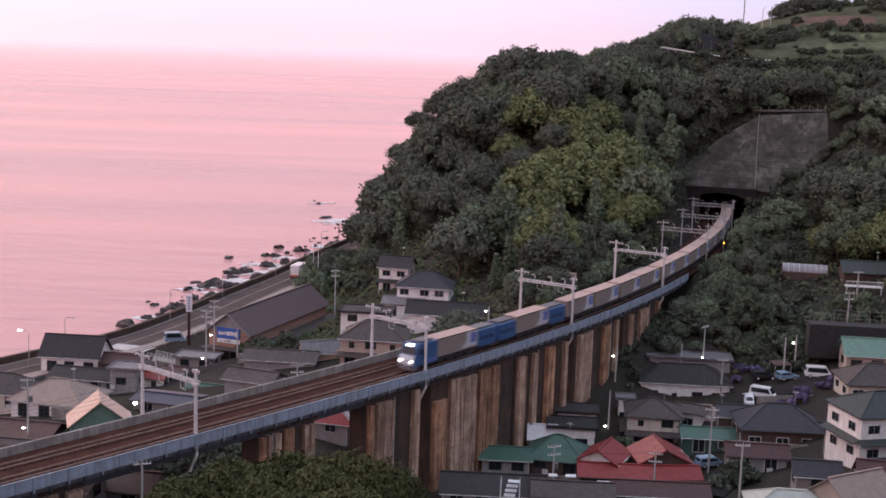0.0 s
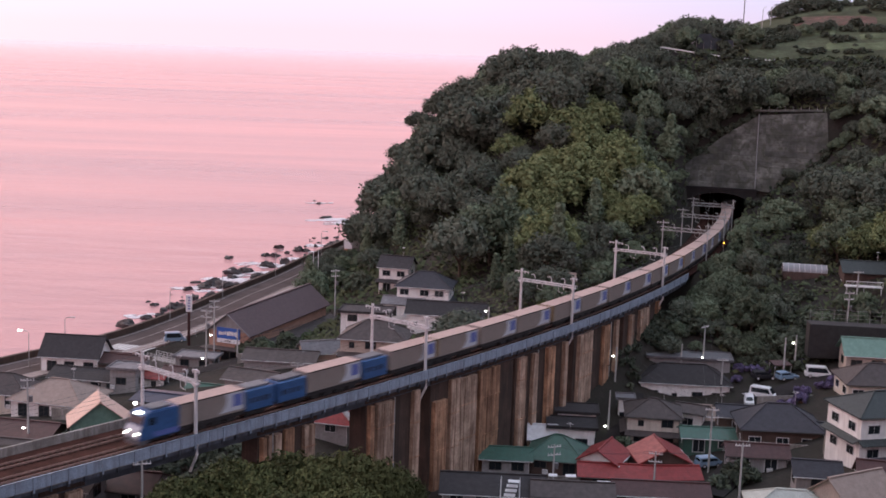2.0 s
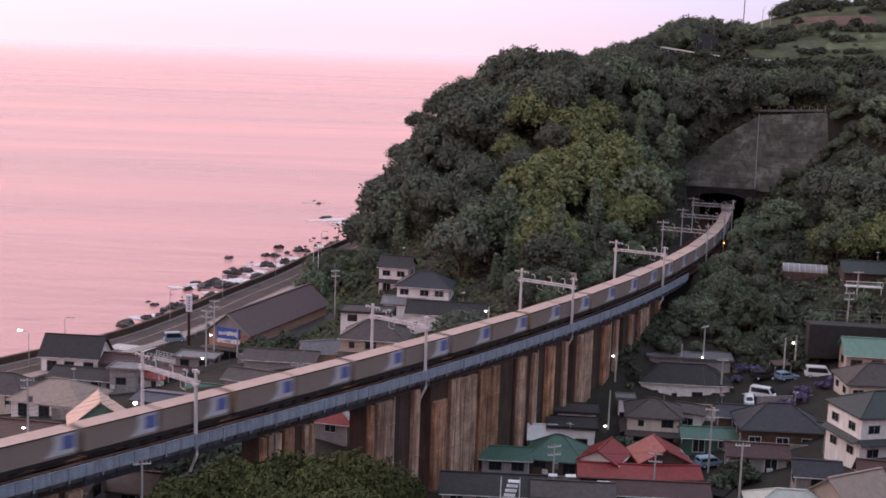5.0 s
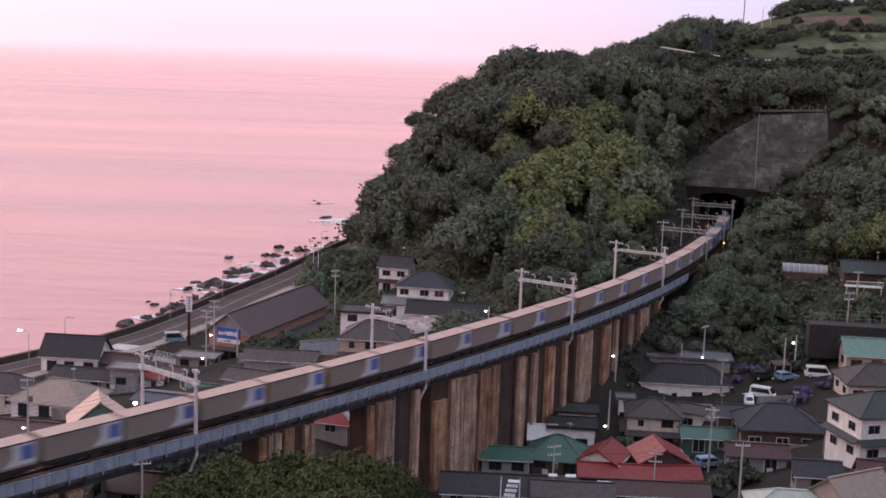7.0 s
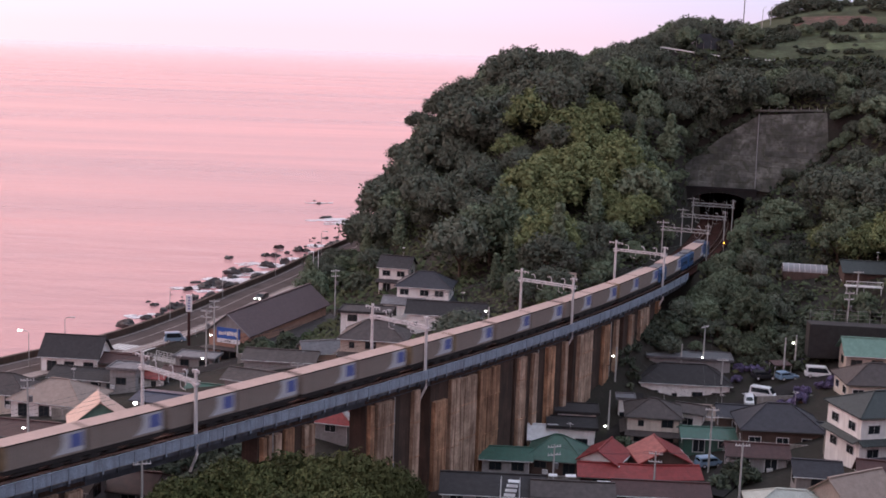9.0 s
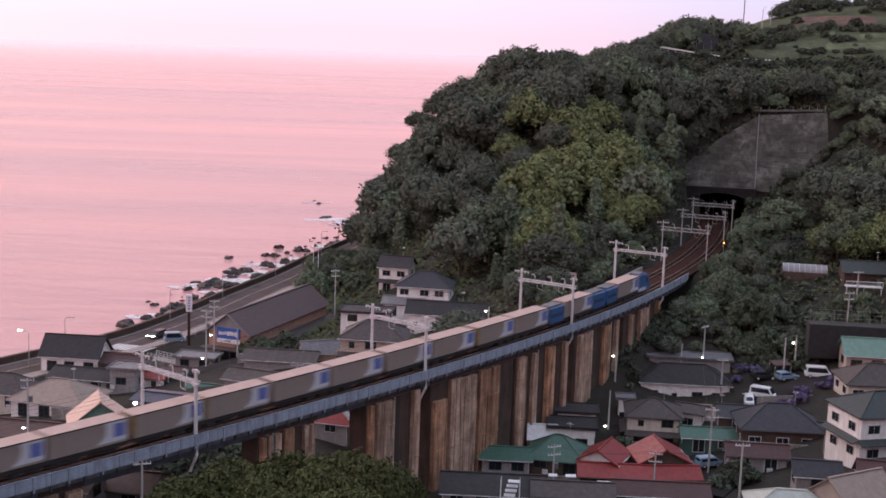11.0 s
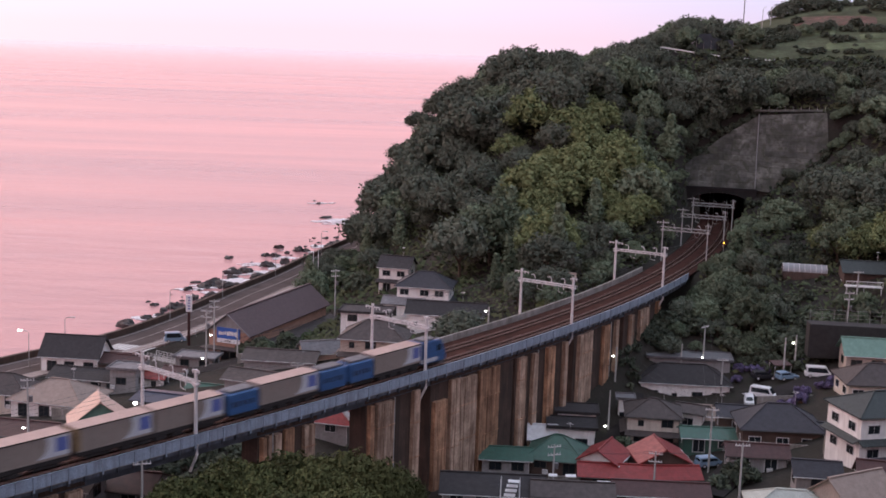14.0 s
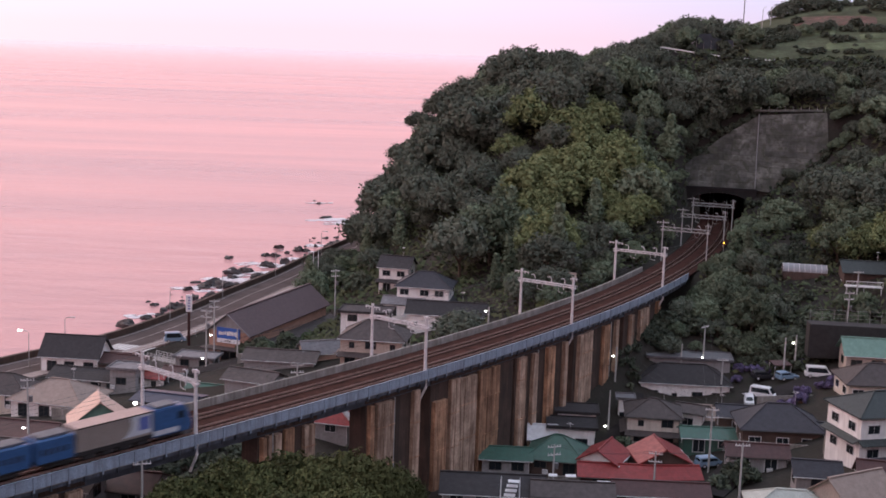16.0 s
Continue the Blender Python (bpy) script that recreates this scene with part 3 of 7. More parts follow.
PIERS = [(-69.0, -63.0, [(-68.6, -66.8), (-65.4, -63.4)], ()), (-46.5, -41.5, [(-46.3, -44.6), (-43.6, -41.8)], ()),
         (-17.6, -8.2, [(-17.3, -16.7), (-16.4, -15.8), (-15.4, -14.3), (-13.6, -12.0), (-10.4, -8.6)], ()),
         (1.0, 11.8, [(1.3, 2.2), (2.7, 6.1), (10.2, 11.6)], ()),
         (14.3, 34.9, [(14.6, 17.6), (18.4, 20.4), (20.7, 24.8), (25.4, 30.6)], (0,)),
         (35.4, 51.0, [(35.9, 37.8), (39.9, 41.2), (44.3, 46.4), (49.6, 50.7)], ()),
         (53.6, 70.4, [(54.6, 59.6), (64.0, 66.8), (68.9, 70.2)], ()),
         (73.2, 91.2, [(75.3, 76.6), (80.2, 84.9), (89.2, 90.8)], ())]
for s0_, s1_, c_, l_ in PIERS:
    pier(s0_, s1_, c_, l_)


def gantry(s, dark=False, w0=-4.75, w1=4.65):
    x, y, h = on_line(s)
    g = thing("catenary_gantry", pose(x, y, DECK - 0.9, 0, 0, math.degrees(h)), "slim grey lattice overhead-line gantry across two tracks" if dark else "pale galvanised overhead-line gantry across two tracks", "gantry", "gantries over the tracks")
    m = "pole" if dark else "galv"
    z1, zb = 8.7, 7.0
    ends = (-w1, -w0)
    for i, yy in enumerate(ends):
        bm = bmesh.new()
        if dark:
            tube(bm, [(0, yy, 0), (0, yy, z1)], 0.16, 8, 0.11)
        else:
            tube(bm, [(0, yy, 0), (0, yy, z1 - (0.0 if i else 0.3))], 0.23, 10, 0.19)
        part("post", bm, m, g)
        if not i and not dark:
            part("post_foot", tubed([(0, yy - 0.3, 0.0), (0, yy - 0.25, -1.2), (0, yy + 0.9, -3.4)], 0.17, 8), m, g, "braced foot outside the deck")
        part("collar", boxed(-0.3, 0.3, yy - 0.3, yy + 0.3, zb - 0.5, zb - 0.1, 0.05), m, g)
        bm = bmesh.new()
        box(bm, -0.07, 0.07, yy - (1.3 if i else 0.6), yy + 1.3 if i else yy + 0.6, z1 - 0.5, z1 - 0.38)
        for q in (-1.2, -0.6, 0.6, 1.2) if i else (-0.5, 0.5):
            box(bm, -0.05, 0.05, yy + q - 0.05, yy + q + 0.05, z1 - 0.75, z1 - 0.5)
        part("crossarm", bm, m, g)
    bm = bmesh.new()
    top, bot = (zb + 0.35, zb - 0.35) if dark else (zb + 0.12, zb - 0.22)
    for a in (-0.2, 0.2):
        for zz in (top, bot):
            box(bm, a - 0.05, a + 0.05, ends[0] - 0.5, ends[1] + 0.5, zz - 0.05, zz + 0.05)
        n = 12
        for k in range(n):
            ya = ends[0] + (ends[1] - ends[0]) * k / n
            yb = ends[0] + (ends[1] - ends[0]) * (k + 1) / n
            tube(bm, [(a, ya, top if k % 2 else bot), (a, yb, bot if k % 2 else top)], 0.035, 4)
    part("truss_beam", bm, m, g)
    for yy in (-NEAR - 0.2, -NEAR + 2.2, -FAR + 1.4):
        pts = [(0, yy, zb + 0.1), (0, yy, zb + 0.75), (0, yy + 0.15, zb + 1.0), (0, yy + 0.45, zb + 1.05), (0, yy + 0.65, zb + 0.9)]
        part("hanger_hook", tubed(pts, 0.06, 6), m, g)
    for c in (-NEAR, -FAR):
        bm = bmesh.new()
        tube(bm, [(0, c + 0.9, bot), (0, c + 0.9, bot - 0.9), (0, c, bot - 1.05)], 0.045, 5)
        tube(bm, [(0, c, bot), (0, c, bot - 0.5)], 0.07, 6)
        part("steady_arm", bm, m, g)
    return g


GANTRIES = (-27.6, 11.8, 50.6, 90.0)
for s_ in (-67.0, *GANTRIES):
    g_ = gantry(s_)
    if s_ == -27.6:
        bm = bmesh.new()
        bmesh.ops.create_uvsphere(bm, u_segments=10, v_segments=6, radius=0.24, matrix=Matrix.Translation((0, 6.1, 2.3)) @ Matrix.Diagonal((1.3, 1, 0.8, 1)))
        part("lamp_head", bm, "lamp_on", part("lamp_arm", tubed([(0, 4.75, 2.5), (0, 6.0, 2.45)], 0.05, 5), "galv", g_), "lit white lamp")
for s_ in (123.4, 147.0, 170.0):
    gantry(s_, True)


def wires():
    """Contact, carrier and feeder wires, sagging from gantry to gantry."""
    stations = [-150, -107, -67, -27.6, 11.8, 50.6, 90.0, 123.4, 147, 170, 200]
    for off, z, r in ((NEAR, 5.1, 0.014), (NEAR, 6.0, 0.014), (FAR, 5.1, 0.014), (FAR, 6.0, 0.014), (-5.6, 7.2, 0.014), (-4.2, 7.2, 0.014), (5.1, 7.2, 0.014), (-3.9, 7.7, 0.014)):
        bm = bmesh.new()
        pts = []
        for a, b in zip(stations, stations[1:]):
            for k in range(6):
                u = k / 6
                x, y, _ = on_line(a + (b - a) * u, off)
                pts.append((x, y, DECK + z - (0.0 if z < 5.5 else 4 * u * (1 - u) * 0.5)))
        tube(bm, pts, r, 4)
        tagged(part("overhead_wire", bm, "wire"), "thin dark overhead wire strung between the gantries", "wire", "overhead wires")


wires()


# ---- tunnel mouth and the wall above it ----
def portal():
    x, y, h = on_line(S_PORTAL)
    c = -(NEAR + FAR) / 2
    p = thing("tunnel_portal", pose(x, y, DECK - 0.5, 0, 0, math.degrees(h)), "dark concrete railway tunnel portal under a hillside wall", "tunnel portal", kind="structure")
    bm = bmesh.new()
    arc = [(c - 7.0, 0), (c - 7.0, 5.4)] + [(c + 7.0 * math.cos(a), 5.4 + 2.4 * math.sin(a)) for a in (math.pi * (1 - k / 10) for k in range(1, 10))] + [(c + 7.0, 5.4), (c + 7.0, 0)]
    wall = [(c - 9, 0), (c - 9, 8.6), (c + 9, 8.6), (c + 9, 0)]
    # head wall with the arched opening through it
    for xx in (0.0, 1.6):
        vs = [bm.verts.new((xx, a, b)) for a, b in arc]
        ws = [bm.verts.new((xx, a, b)) for a, b in wall]
        top_i = len(vs) // 2
        bm.faces.new([ws[0], ws[1], *vs[top_i::-1]] if xx == 0 else [*vs[:top_i + 1], ws[1], ws[0]])
        bm.faces.new([vs[-1], ws[3], ws[2], ws[1]][::1] + vs[top_i:-1] if xx == 0 else ([vs[-1], ws[3], ws[2], ws[1]] + vs[top_i:-1])[::-1])
    box(bm, -0.25, 1.7, c - 9.2, c + 9.2, 8.6, 9.2)
    part("head_wall", bm, "portal_black", p, "near-black head wall")
    # the bore
    bm = bmesh.new()
    rings = []
    for i in range(0, 46):
        s = S_PORTAL + i * 5.0
        rings.append([bm.verts.new(((lambda q: (q[0], q[1]))(on_line(s, -a))[0], on_line(s, -a)[1], DECK - 0.5 + b)) for a, b in arc])
    for a, b in zip(rings, rings[1:]):
        for j in range(len(arc) - 1):
            bm.faces.new((a[j], a[j + 1], b[j + 1], b[j]))
    bm.faces.new(rings[-1])
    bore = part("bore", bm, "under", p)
    bore.matrix_parent_inverse = p.matrix_basis.inverted()
    return p


portal()


# ---- the train ----
PITCH, SPEED, NOSE = 19.95, 22.25, 9.4


def emblem_meshes():
    if "emb" in _cache:
        return
    pts = [(0.9, 0.25), (2.2, 0.25), (3.1, 0.25), (4.55, 0.25), (4.55, 2.55), (1.9, 2.55), (2.1, 1.8), (1.9, 1.1), (1.5, 0.6)]
    _cache["emb"] = mesh_of(prism(bmesh.new(), pts, -1.262, -1.25), "white_panel", "train_white")
    _cache["emb_b"] = mesh_of(prism(bmesh.new(), [(2.95, 0.75), (4.35, 0.75), (4.35, 2.3), (2.95, 2.3)], -1.27, -1.258), "blue_square", "logo_blue")
    bm = bmesh.new()
    edge_ = []
    for k in range(22):
        q = -4.55 + k * 0.4136
        edge_ += [(q, -1.25), (q + 0.12, -1.215), (q + 0.24, -1.215), (q + 0.36, -1.25)]
    ring = [(-4.7, -1.25)] + edge_ + [(4.7, -1.25)] + [(-x, -y) for x, y in [(-4.7, -1.25)] + edge_ + [(4.7, -1.25)]]
    lo = [bm.verts.new((x, y, 0.0)) for x, y in ring]
    hi = [bm.verts.new((x, y, 2.72)) for x, y in ring]
    for i in range(len(ring)):
        bm.faces.new((lo[i], lo[(i + 1) % len(ring)], hi[(i + 1) % len(ring)], hi[i]))
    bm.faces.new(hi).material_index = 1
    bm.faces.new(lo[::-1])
    _cache["cont"] = mesh_of(bm, "container", "train_grey", "train_roof_skylit")
    _cache["rib"] = mesh_of(boxed(-4.73, 4.73, -1.285, -1.24, 0.0, 0.15), "side_rail", "train_grey")
    _cache["rib2"] = mesh_of(boxed(-4.73, 4.73, -1.285, -1.24, 2.58, 2.73), "top_rail", "under")
    _cache["brown"] = mesh_of(boxed(-4.72, -4.3, -1.275, 1.275, 0.02, 2.7), "door_end", "brown")
    bm = bmesh.new()
    for sx in (-1.05, 1.05):
        for sy in (-0.55, 0.55):
            k = len(bm.verts)
            bmesh.ops.create_cone(bm, cap_ends=True, segments=14, radius1=0.43, radius2=0.43, depth=0.13, matrix=Matrix.Translation((sx, sy, 0.43)) @ Matrix.Rotation(math.pi / 2, 4, "X"))
    for sy in (-0.95, 0.95):
        box(bm, -1.7, 1.7, sy - 0.1, sy + 0.1, 0.4, 0.7, 0.03)
    box(bm, -0.4, 0.4, -0.95, 0.95, 0.45, 0.75)
    _cache["bogie"] = mesh_of(bm, "bogie", "under")


def container(car, x, brown=False):
    emblem_meshes()
    c = share("container", _cache["cont"], car, pose(x, 0, 1.3) @ Matrix.Diagonal((1, 1, 0.915, 1)), "grey steel container with a white and blue emblem")
    share("white_panel", _cache["emb"], c, pose(0, 0, 0), "white curved emblem panel")
    share("blue_square", _cache["emb_b"], c, pose(0, 0, 0), "blue square emblem")
    share("side_rail", _cache["rib"], c, pose(0, 0, 0))
    share("top_rail", _cache["rib2"], c, pose(0, 0, 0))
    if brown:
        share("door_end", _cache["brown"], c, pose(0, 0, 0), "brown container end")


def equipment(car, x0, x1):
    b = part("equipment_box", boxed(x0, x1, -1.3, 1.3, 0.95, 3.45, 0.12), "cab_blue", car, "blue painted equipment housing")
    for k in range(5):
        xx = x0 + 0.5 + k * (x1 - x0 - 1.0) / 5
        part("louvre", boxed(xx, xx + 0.3, -1.33, -1.3, 1.9, 2.5), "under", b)
    part("roof_unit", boxed(x0 + 0.4, x1 - 0.4, -0.9, 0.9, 3.45, 3.72, 0.06), "r_grey", b)


def cab(car, x0, d, lit):
    """A driver's cab whose nose is at x0 and looks along d."""
    prof = [(0.0, 0.75), (0.0, 1.75), (0.32, 2.35), (0.75, 3.35), (1.2, 3.75), (5.3, 3.75), (5.3, 0.75)]
    bm = prism(bmesh.new(), [(x0 - d * a, b) for a, b in prof], -1.35, 1.35)
    bmesh.ops.bevel(bm, geom=list(bm.edges), offset=0.12, segments=2, affect="EDGES")
    c = part("cab", bm, "cab_blue", car, "blue driver's cab")
    part("front_panel", prism(bmesh.new(), [(x0 - d * a, b) for a, b in ((-0.03, 0.95), (-0.03, 1.75), (0.28, 2.3), (0.4, 2.3), (0.4, 0.95))], -1.2, 1.2), "train_white", c, "white front panel")
    part("windscreen", prism(bmesh.new(), [(x0 - d * a, b) for a, b in ((0.33, 2.42), (0.68, 3.3), (0.8, 3.3), (0.8, 2.42))], -1.15, 1.15), "glass_dark", c, "dark windscreen")
    part("skirt", boxed(min(x0, x0 - d * 1.2), max(x0, x0 - d * 1.2), -1.2, 1.2, 0.25, 0.75, 0.05), "r_grey", c, "grey skirt")
    for sy in (-0.85, 0.85):
        bm = bmesh.new()
        bmesh.ops.create_cone(bm, cap_ends=True, segments=14, radius1=0.14, radius2=0.12, depth=0.14, matrix=Matrix.Translation((x0 + d * 0.04, sy, 1.5)) @ Matrix.Rotation(math.pi / 2, 4, "Y"))
        part("headlight", bm, "head" if lit else "r_grey", c, "lit headlight" if lit else "unlit tail lamp")
    for sy in (-0.3, 0.3):
        bm = bmesh.new()
        bmesh.ops.create_cone(bm, cap_ends=True, segments=12, radius1=0.12, radius2=0.11, depth=0.3, matrix=Matrix.Translation((x0 - d * 0.85, sy, 3.55)) @ Matrix.Rotation(math.pi / 2, 4, "Y"))
        part("top_light", bm, "head" if lit else "r_white", c, "lit roof headlight" if lit else "unlit roof lamp")
    bm = bmesh.new()
    for sy in (-1.36, 1.34):
        box(bm, min(x0 - d * 1.2, x0 - d * 2.0), max(x0 - d * 1.2, x0 - d * 2.0), sy, sy + 0.02, 2.3, 3.1)
    part("side_window", bm, "glass_dark", c)
    bm = boxed(min(x0 - d * 5.2, x0 - d * 1.9), max(x0 - d * 5.2, x0 - d * 1.9), -1.362, 1.362, 0.95, 1.5)
    part("side_stripe", bm, "train_white" if not lit else "logo_blue", c)
    part("roof_unit", boxed(min(x0 - d * 1.9, x0 - d * 4.6), max(x0 - d * 1.9, x0 - d * 4.6), -0.9, 0.9, 3.75, 4.0, 0.06), "r_grey", c)


def car_thing(i):
    t = thing("freight_railcar", pose(0, 0, DECK), "grey and blue container railcar of a freight train", "railcar", "cars of the freight train")
    L = PITCH / 2 - 0.3
    part("underframe", boxed(-L, L, -1.2, 1.2, 0.8, 1.29, 0.04), "under", t, "dark underframe")
    bm = bmesh.new()
    for k in range(4):
        box(bm, -4.2 + k * 2.2, -2.6 + k * 2.2, -1.15, 1.15, 0.3, 0.75, 0.04)
    part("underfloor_box", bm, "under", t)
    emblem_meshes()
    for xx in (-6.9, 6.9):
        share("bogie", _cache["bogie"], t, pose(xx, 0, 0))
    if i == 0:
        cab(t, -L, -1, True)
        container(t, 0.35)
        equipment(t, 5.3, L)
    elif i == 15:
        equipment(t, -L, -5.3)
        container(t, -0.35)
        cab(t, L, 1, False)
    elif i in (1, 14):
        equipment(t, -L, -5.1)
        container(t, -0.1)
        equipment(t, 5.0, L)
    else:
        container(t, -4.9, i % 3 == 1)
        container(t, 4.9, i % 4 == 2)
    return t


TRAIN = [car_thing(i) for i in range(16)]


# ---- wall above the tunnel mouth ----
def hillside_wall():
    up = Vector((WALL_N[0] * 0.5, WALL_N[1] * 0.5, 0.8660254))
    u = Vector((WALL_N[1], -WALL_N[0], 0))
    m = Matrix((u, up, u.cross(up))).transposed().to_4x4()
    m.translation = WALL_AT
    w = thing("retaining_wall", m, "stained grey concrete grid wall on the slope above the tunnel", "retaining wall", kind="structure")
    poly = [(-9, -0.6), (9, -0.6), (13.1, -1.0), (27.2, 10.5), (26.3, 22.2), (9.5, 20.5), (2.1, 15.2), (-8.9, 4.9)]
    bm = bmesh.new()
    a = [bm.verts.new((p[0], p[1], 0)) for p in poly]
    b = [bm.verts.new((p[0], p[1], -1.6)) for p in poly]
    bm.faces.new(a)
    bm.faces.new(b[::-1])
    for i in range(len(poly)):
        bm.faces.new((a[i], b[i], b[(i + 1) % len(poly)], a[(i + 1) % len(poly)]))
    part("slab", bm, "wall_stone", w)

    def inside(x, y):
        r = False
        for (x0, y0), (x1, y1) in zip(poly, poly[1:] + poly[:1]):
            if (y0 > y) != (y1 > y) and x < (x1 - x0) * (y - y0) / (y1 - y0) + x0:
                r = not r
        return r
    me = mesh_of(boxed(-0.965, 0.965, -0.745, 0.745, 0, 0.09, 0.025), "panel", "wall_stone")
    rng = random.Random(5)
    for i in range(-5, 14):
        for j in range(0, 15):
            x, y = i * 2.0 + 0.5, j * 1.55 + 0.3
            if all(inside(x + q, y + p) for q in (-0.9, 0.9) for p in (-0.7, 0.7)):
                share("panel", me, w, pose(x, y, rng.uniform(-0.015, 0.01), rng.uniform(-0.3, 0.3), rng.uniform(-0.3, 0.3)))
    part("drain_pipe", tubed([(9.4, 20.6, 0.45), (9.6, -0.5, 0.45)], 0.14, 8), "pole_dark", w, "grey vertical drain pipe")
    part("kerb", boxed(9.4, 26.3, 20.9, 21.5, 0.0, 0.3), "wall_stone", w, at=pose(0, 0, 0, 0, 0, 3.0))
    bm = bmesh.new()
    for k in range(9):
        tube(bm, [(9.8 + k * 2, 21.6 + k * 0.1, 0), (9.8 + k * 2, 22.6 + k * 0.1, 0.7)], 0.05, 5)
    part("railing", bm, "pole", w)


hillside_wall()


# ---- coast road, sea wall, rocks ----
def offset_line(pts, d):
    out = []
    for i, p in enumerate(pts):
        a, b = Vector(pts[max(i - 1, 0)]), Vector(pts[min(i + 1, len(pts) - 1)])
        t = (b - a).normalized()
        out.append((p[0] + t.y * d, p[1] - t.x * d))
    return out


def fine_line(pts, n=6):
    out = []
    for i in range(len(pts) - 1):
        p0, p1, p2, p3 = (Vector(pts[min(max(k, 0), len(pts) - 1)]) for k in (i - 1, i, i + 1, i + 2))
        for k in range(n):
            t = k / n
            out.append(tuple(0.5 * (2 * p1 + (p2 - p0) * t + (2 * p0 - 5 * p1 + 4 * p2 - p3) * t * t + (3 * p1 - p0 - 3 * p2 + p3) * t ** 3)))
    out.append(tuple(pts[-1]))
    return out


COAST = fine_line([tuple(p) for p in SHORE[1:12]])


def strip(name, d0, d1, z0, z1, material, label, category, parent=None, line=None):
    a, b = offset_line(line or COAST, d0), offset_line(line or COAST, d1)
    bm = bmesh.new()
    rows = [[bm.verts.new((*p, z)) for p, z in ((q, z0), (r, z0), (r, z1), (q, z1))] for q, r in zip(a, b)]
    for p, q in zip(rows, rows[1:]):
        for j in range(4):
            bm.faces.new((p[j], q[j], q[(j + 1) % 4], p[(j + 1) % 4]))
    bm.faces.new(rows[0])
    bm.faces.new(rows[-1][::-1])
    bmesh.ops.recalc_face_normals(bm, faces=bm.faces[:])
    ob = part(name, bm, material, parent)
    if parent is None:
        tagged(ob, label, category, kind="structure")
    return ob


road = strip("road", 1.0, 10.2, 11.2, 12.05, "road", "grey asphalt coast road with pale edge lines", "road")
strip("pavement", 10.2, 12.6, 11.2, 12.2, "kerb", "pale reddish pavement beside the coast road", "pavement")
strip("sea_wall", -0.3, 0.5, -1.0, 13.1, "brick_base", "dark weathered concrete sea wall along the road", "sea wall")
for d_ in (1.7, 9.6):
    strip("edge_line", d_ - 0.1, d_ + 0.1, 12.04, 12.058, "line", "", "", road)
strip("centre_line", 5.55, 5.75, 12.04, 12.058, "line", "", "", road)
for k in range(9):
    bm = boxed(-0.28, 0.28, -2.2, 2.2, 12.04, 12.062)
    part("crossing_bar", bm, "paint_white", road, at=pose(-64.5 + k * 0.92, 250.2 - k * 0.25, 0, 0, 0, -24))
bm = bmesh.new()
edge = offset_line(COAST, 12.9)
for p in edge[14:52]:
    tube(bm, [(*p, 11.8), (*p, 13.0)], 0.05, 5)
for zz in (12.5, 13.0):
    tube(bm, [(*p, zz) for p in edge[14:52]], 0.045, 5)
tagged(part("guard_rail", bm, "galv"), "pale steel guard rail at the road's edge", "guard rail", kind="structure")


def rock(x, y, r, rng, flat=0.6):
    bm = bmesh.new()
    bmesh.ops.create_icosphere(bm, subdivisions=3 if r > 1.5 else 2, radius=1.0)
    o = Vector((rng.uniform(0, 99), rng.uniform(0, 99), 0))
    sx, sy = rng.uniform(0.8, 1.5), rng.uniform(0.7, 1.1)
    for v in bm.verts:
        k = 1 + 0.65 * noise.noise(v.co * 1.3 + o) + 0.4 * noise.noise(v.co * 2.7 + o)
        v.co = Vector((v.co.x * k * r * sx, v.co.y * k * r * sy, v.co.z * k * r * flat))
    ob = part("rock", bm, "rock", at=pose(x, y, max(-0.2, ground_z(x, y) if shore_side(np.array([x]), np.array([y]))[0] > -12 else -0.2), 0, 0, rng.uniform(0, 180)))
    return tagged(ob, "dark wet shore rock standing in shallow water", "rock", "shore rocks")


def rocks():
    rng = random.Random(11)
    big = [(-70.4, 421.7, 1.6), (-66, 377, 2.6), (-62, 374, 2.8), (-69, 372, 1.8), (-56, 388, 2.6), (-52, 392, 2.4), (-50, 402, 1.9), (-56, 430, 1.4), (-47, 440, 1.8), (-40, 428, 2.4),
           (-36, 446, 1.6), (-43, 470, 1.3), (-48, 523, 1.7), (-55, 565, 1.5), (-33, 515, 5.5), (-30, 510, 4.0), (-38, 512, 2.0), (-36, 455, 3.0), (-28, 470, 2.6), (-58, 575, 1.0)]
    for x, y, r in big:
        rock(x, y, r, rng)
    for _ in range(210):
        i = rng.randrange(len(COAST) - 26, len(COAST) - 1) if rng.random() < 0.75 else rng.randrange(22, len(COAST) - 1)
        d = -rng.random() ** 1.5 * 24 - 13.0
        p = offset_line(COAST, d)[i]
        rock(p[0] + rng.uniform(-3, 3), p[1] + rng.uniform(-3, 3), 0.4 + 1.8 * rng.random() ** 2, rng, 0.9)

    line = [offset_line(COAST, d_) for d_ in (-9.0, -13.0, -17.0)]
    for _ in range(110):
        # rubble heaped in loose groups at the foot of the sea wall
        i = rng.choice((31, 34, 36, 39, 41, 44, 46, 49, 52)) + rng.randrange(-1, 2)
        p = rng.choice(line)[min(i, len(COAST) - 1)]
        rock(p[0] + rng.gauss(0, 2.0), p[1] + rng.gauss(0, 3.0), 0.5 + 1.5 * rng.random() ** 1.5, rng, 0.75)


rocks()


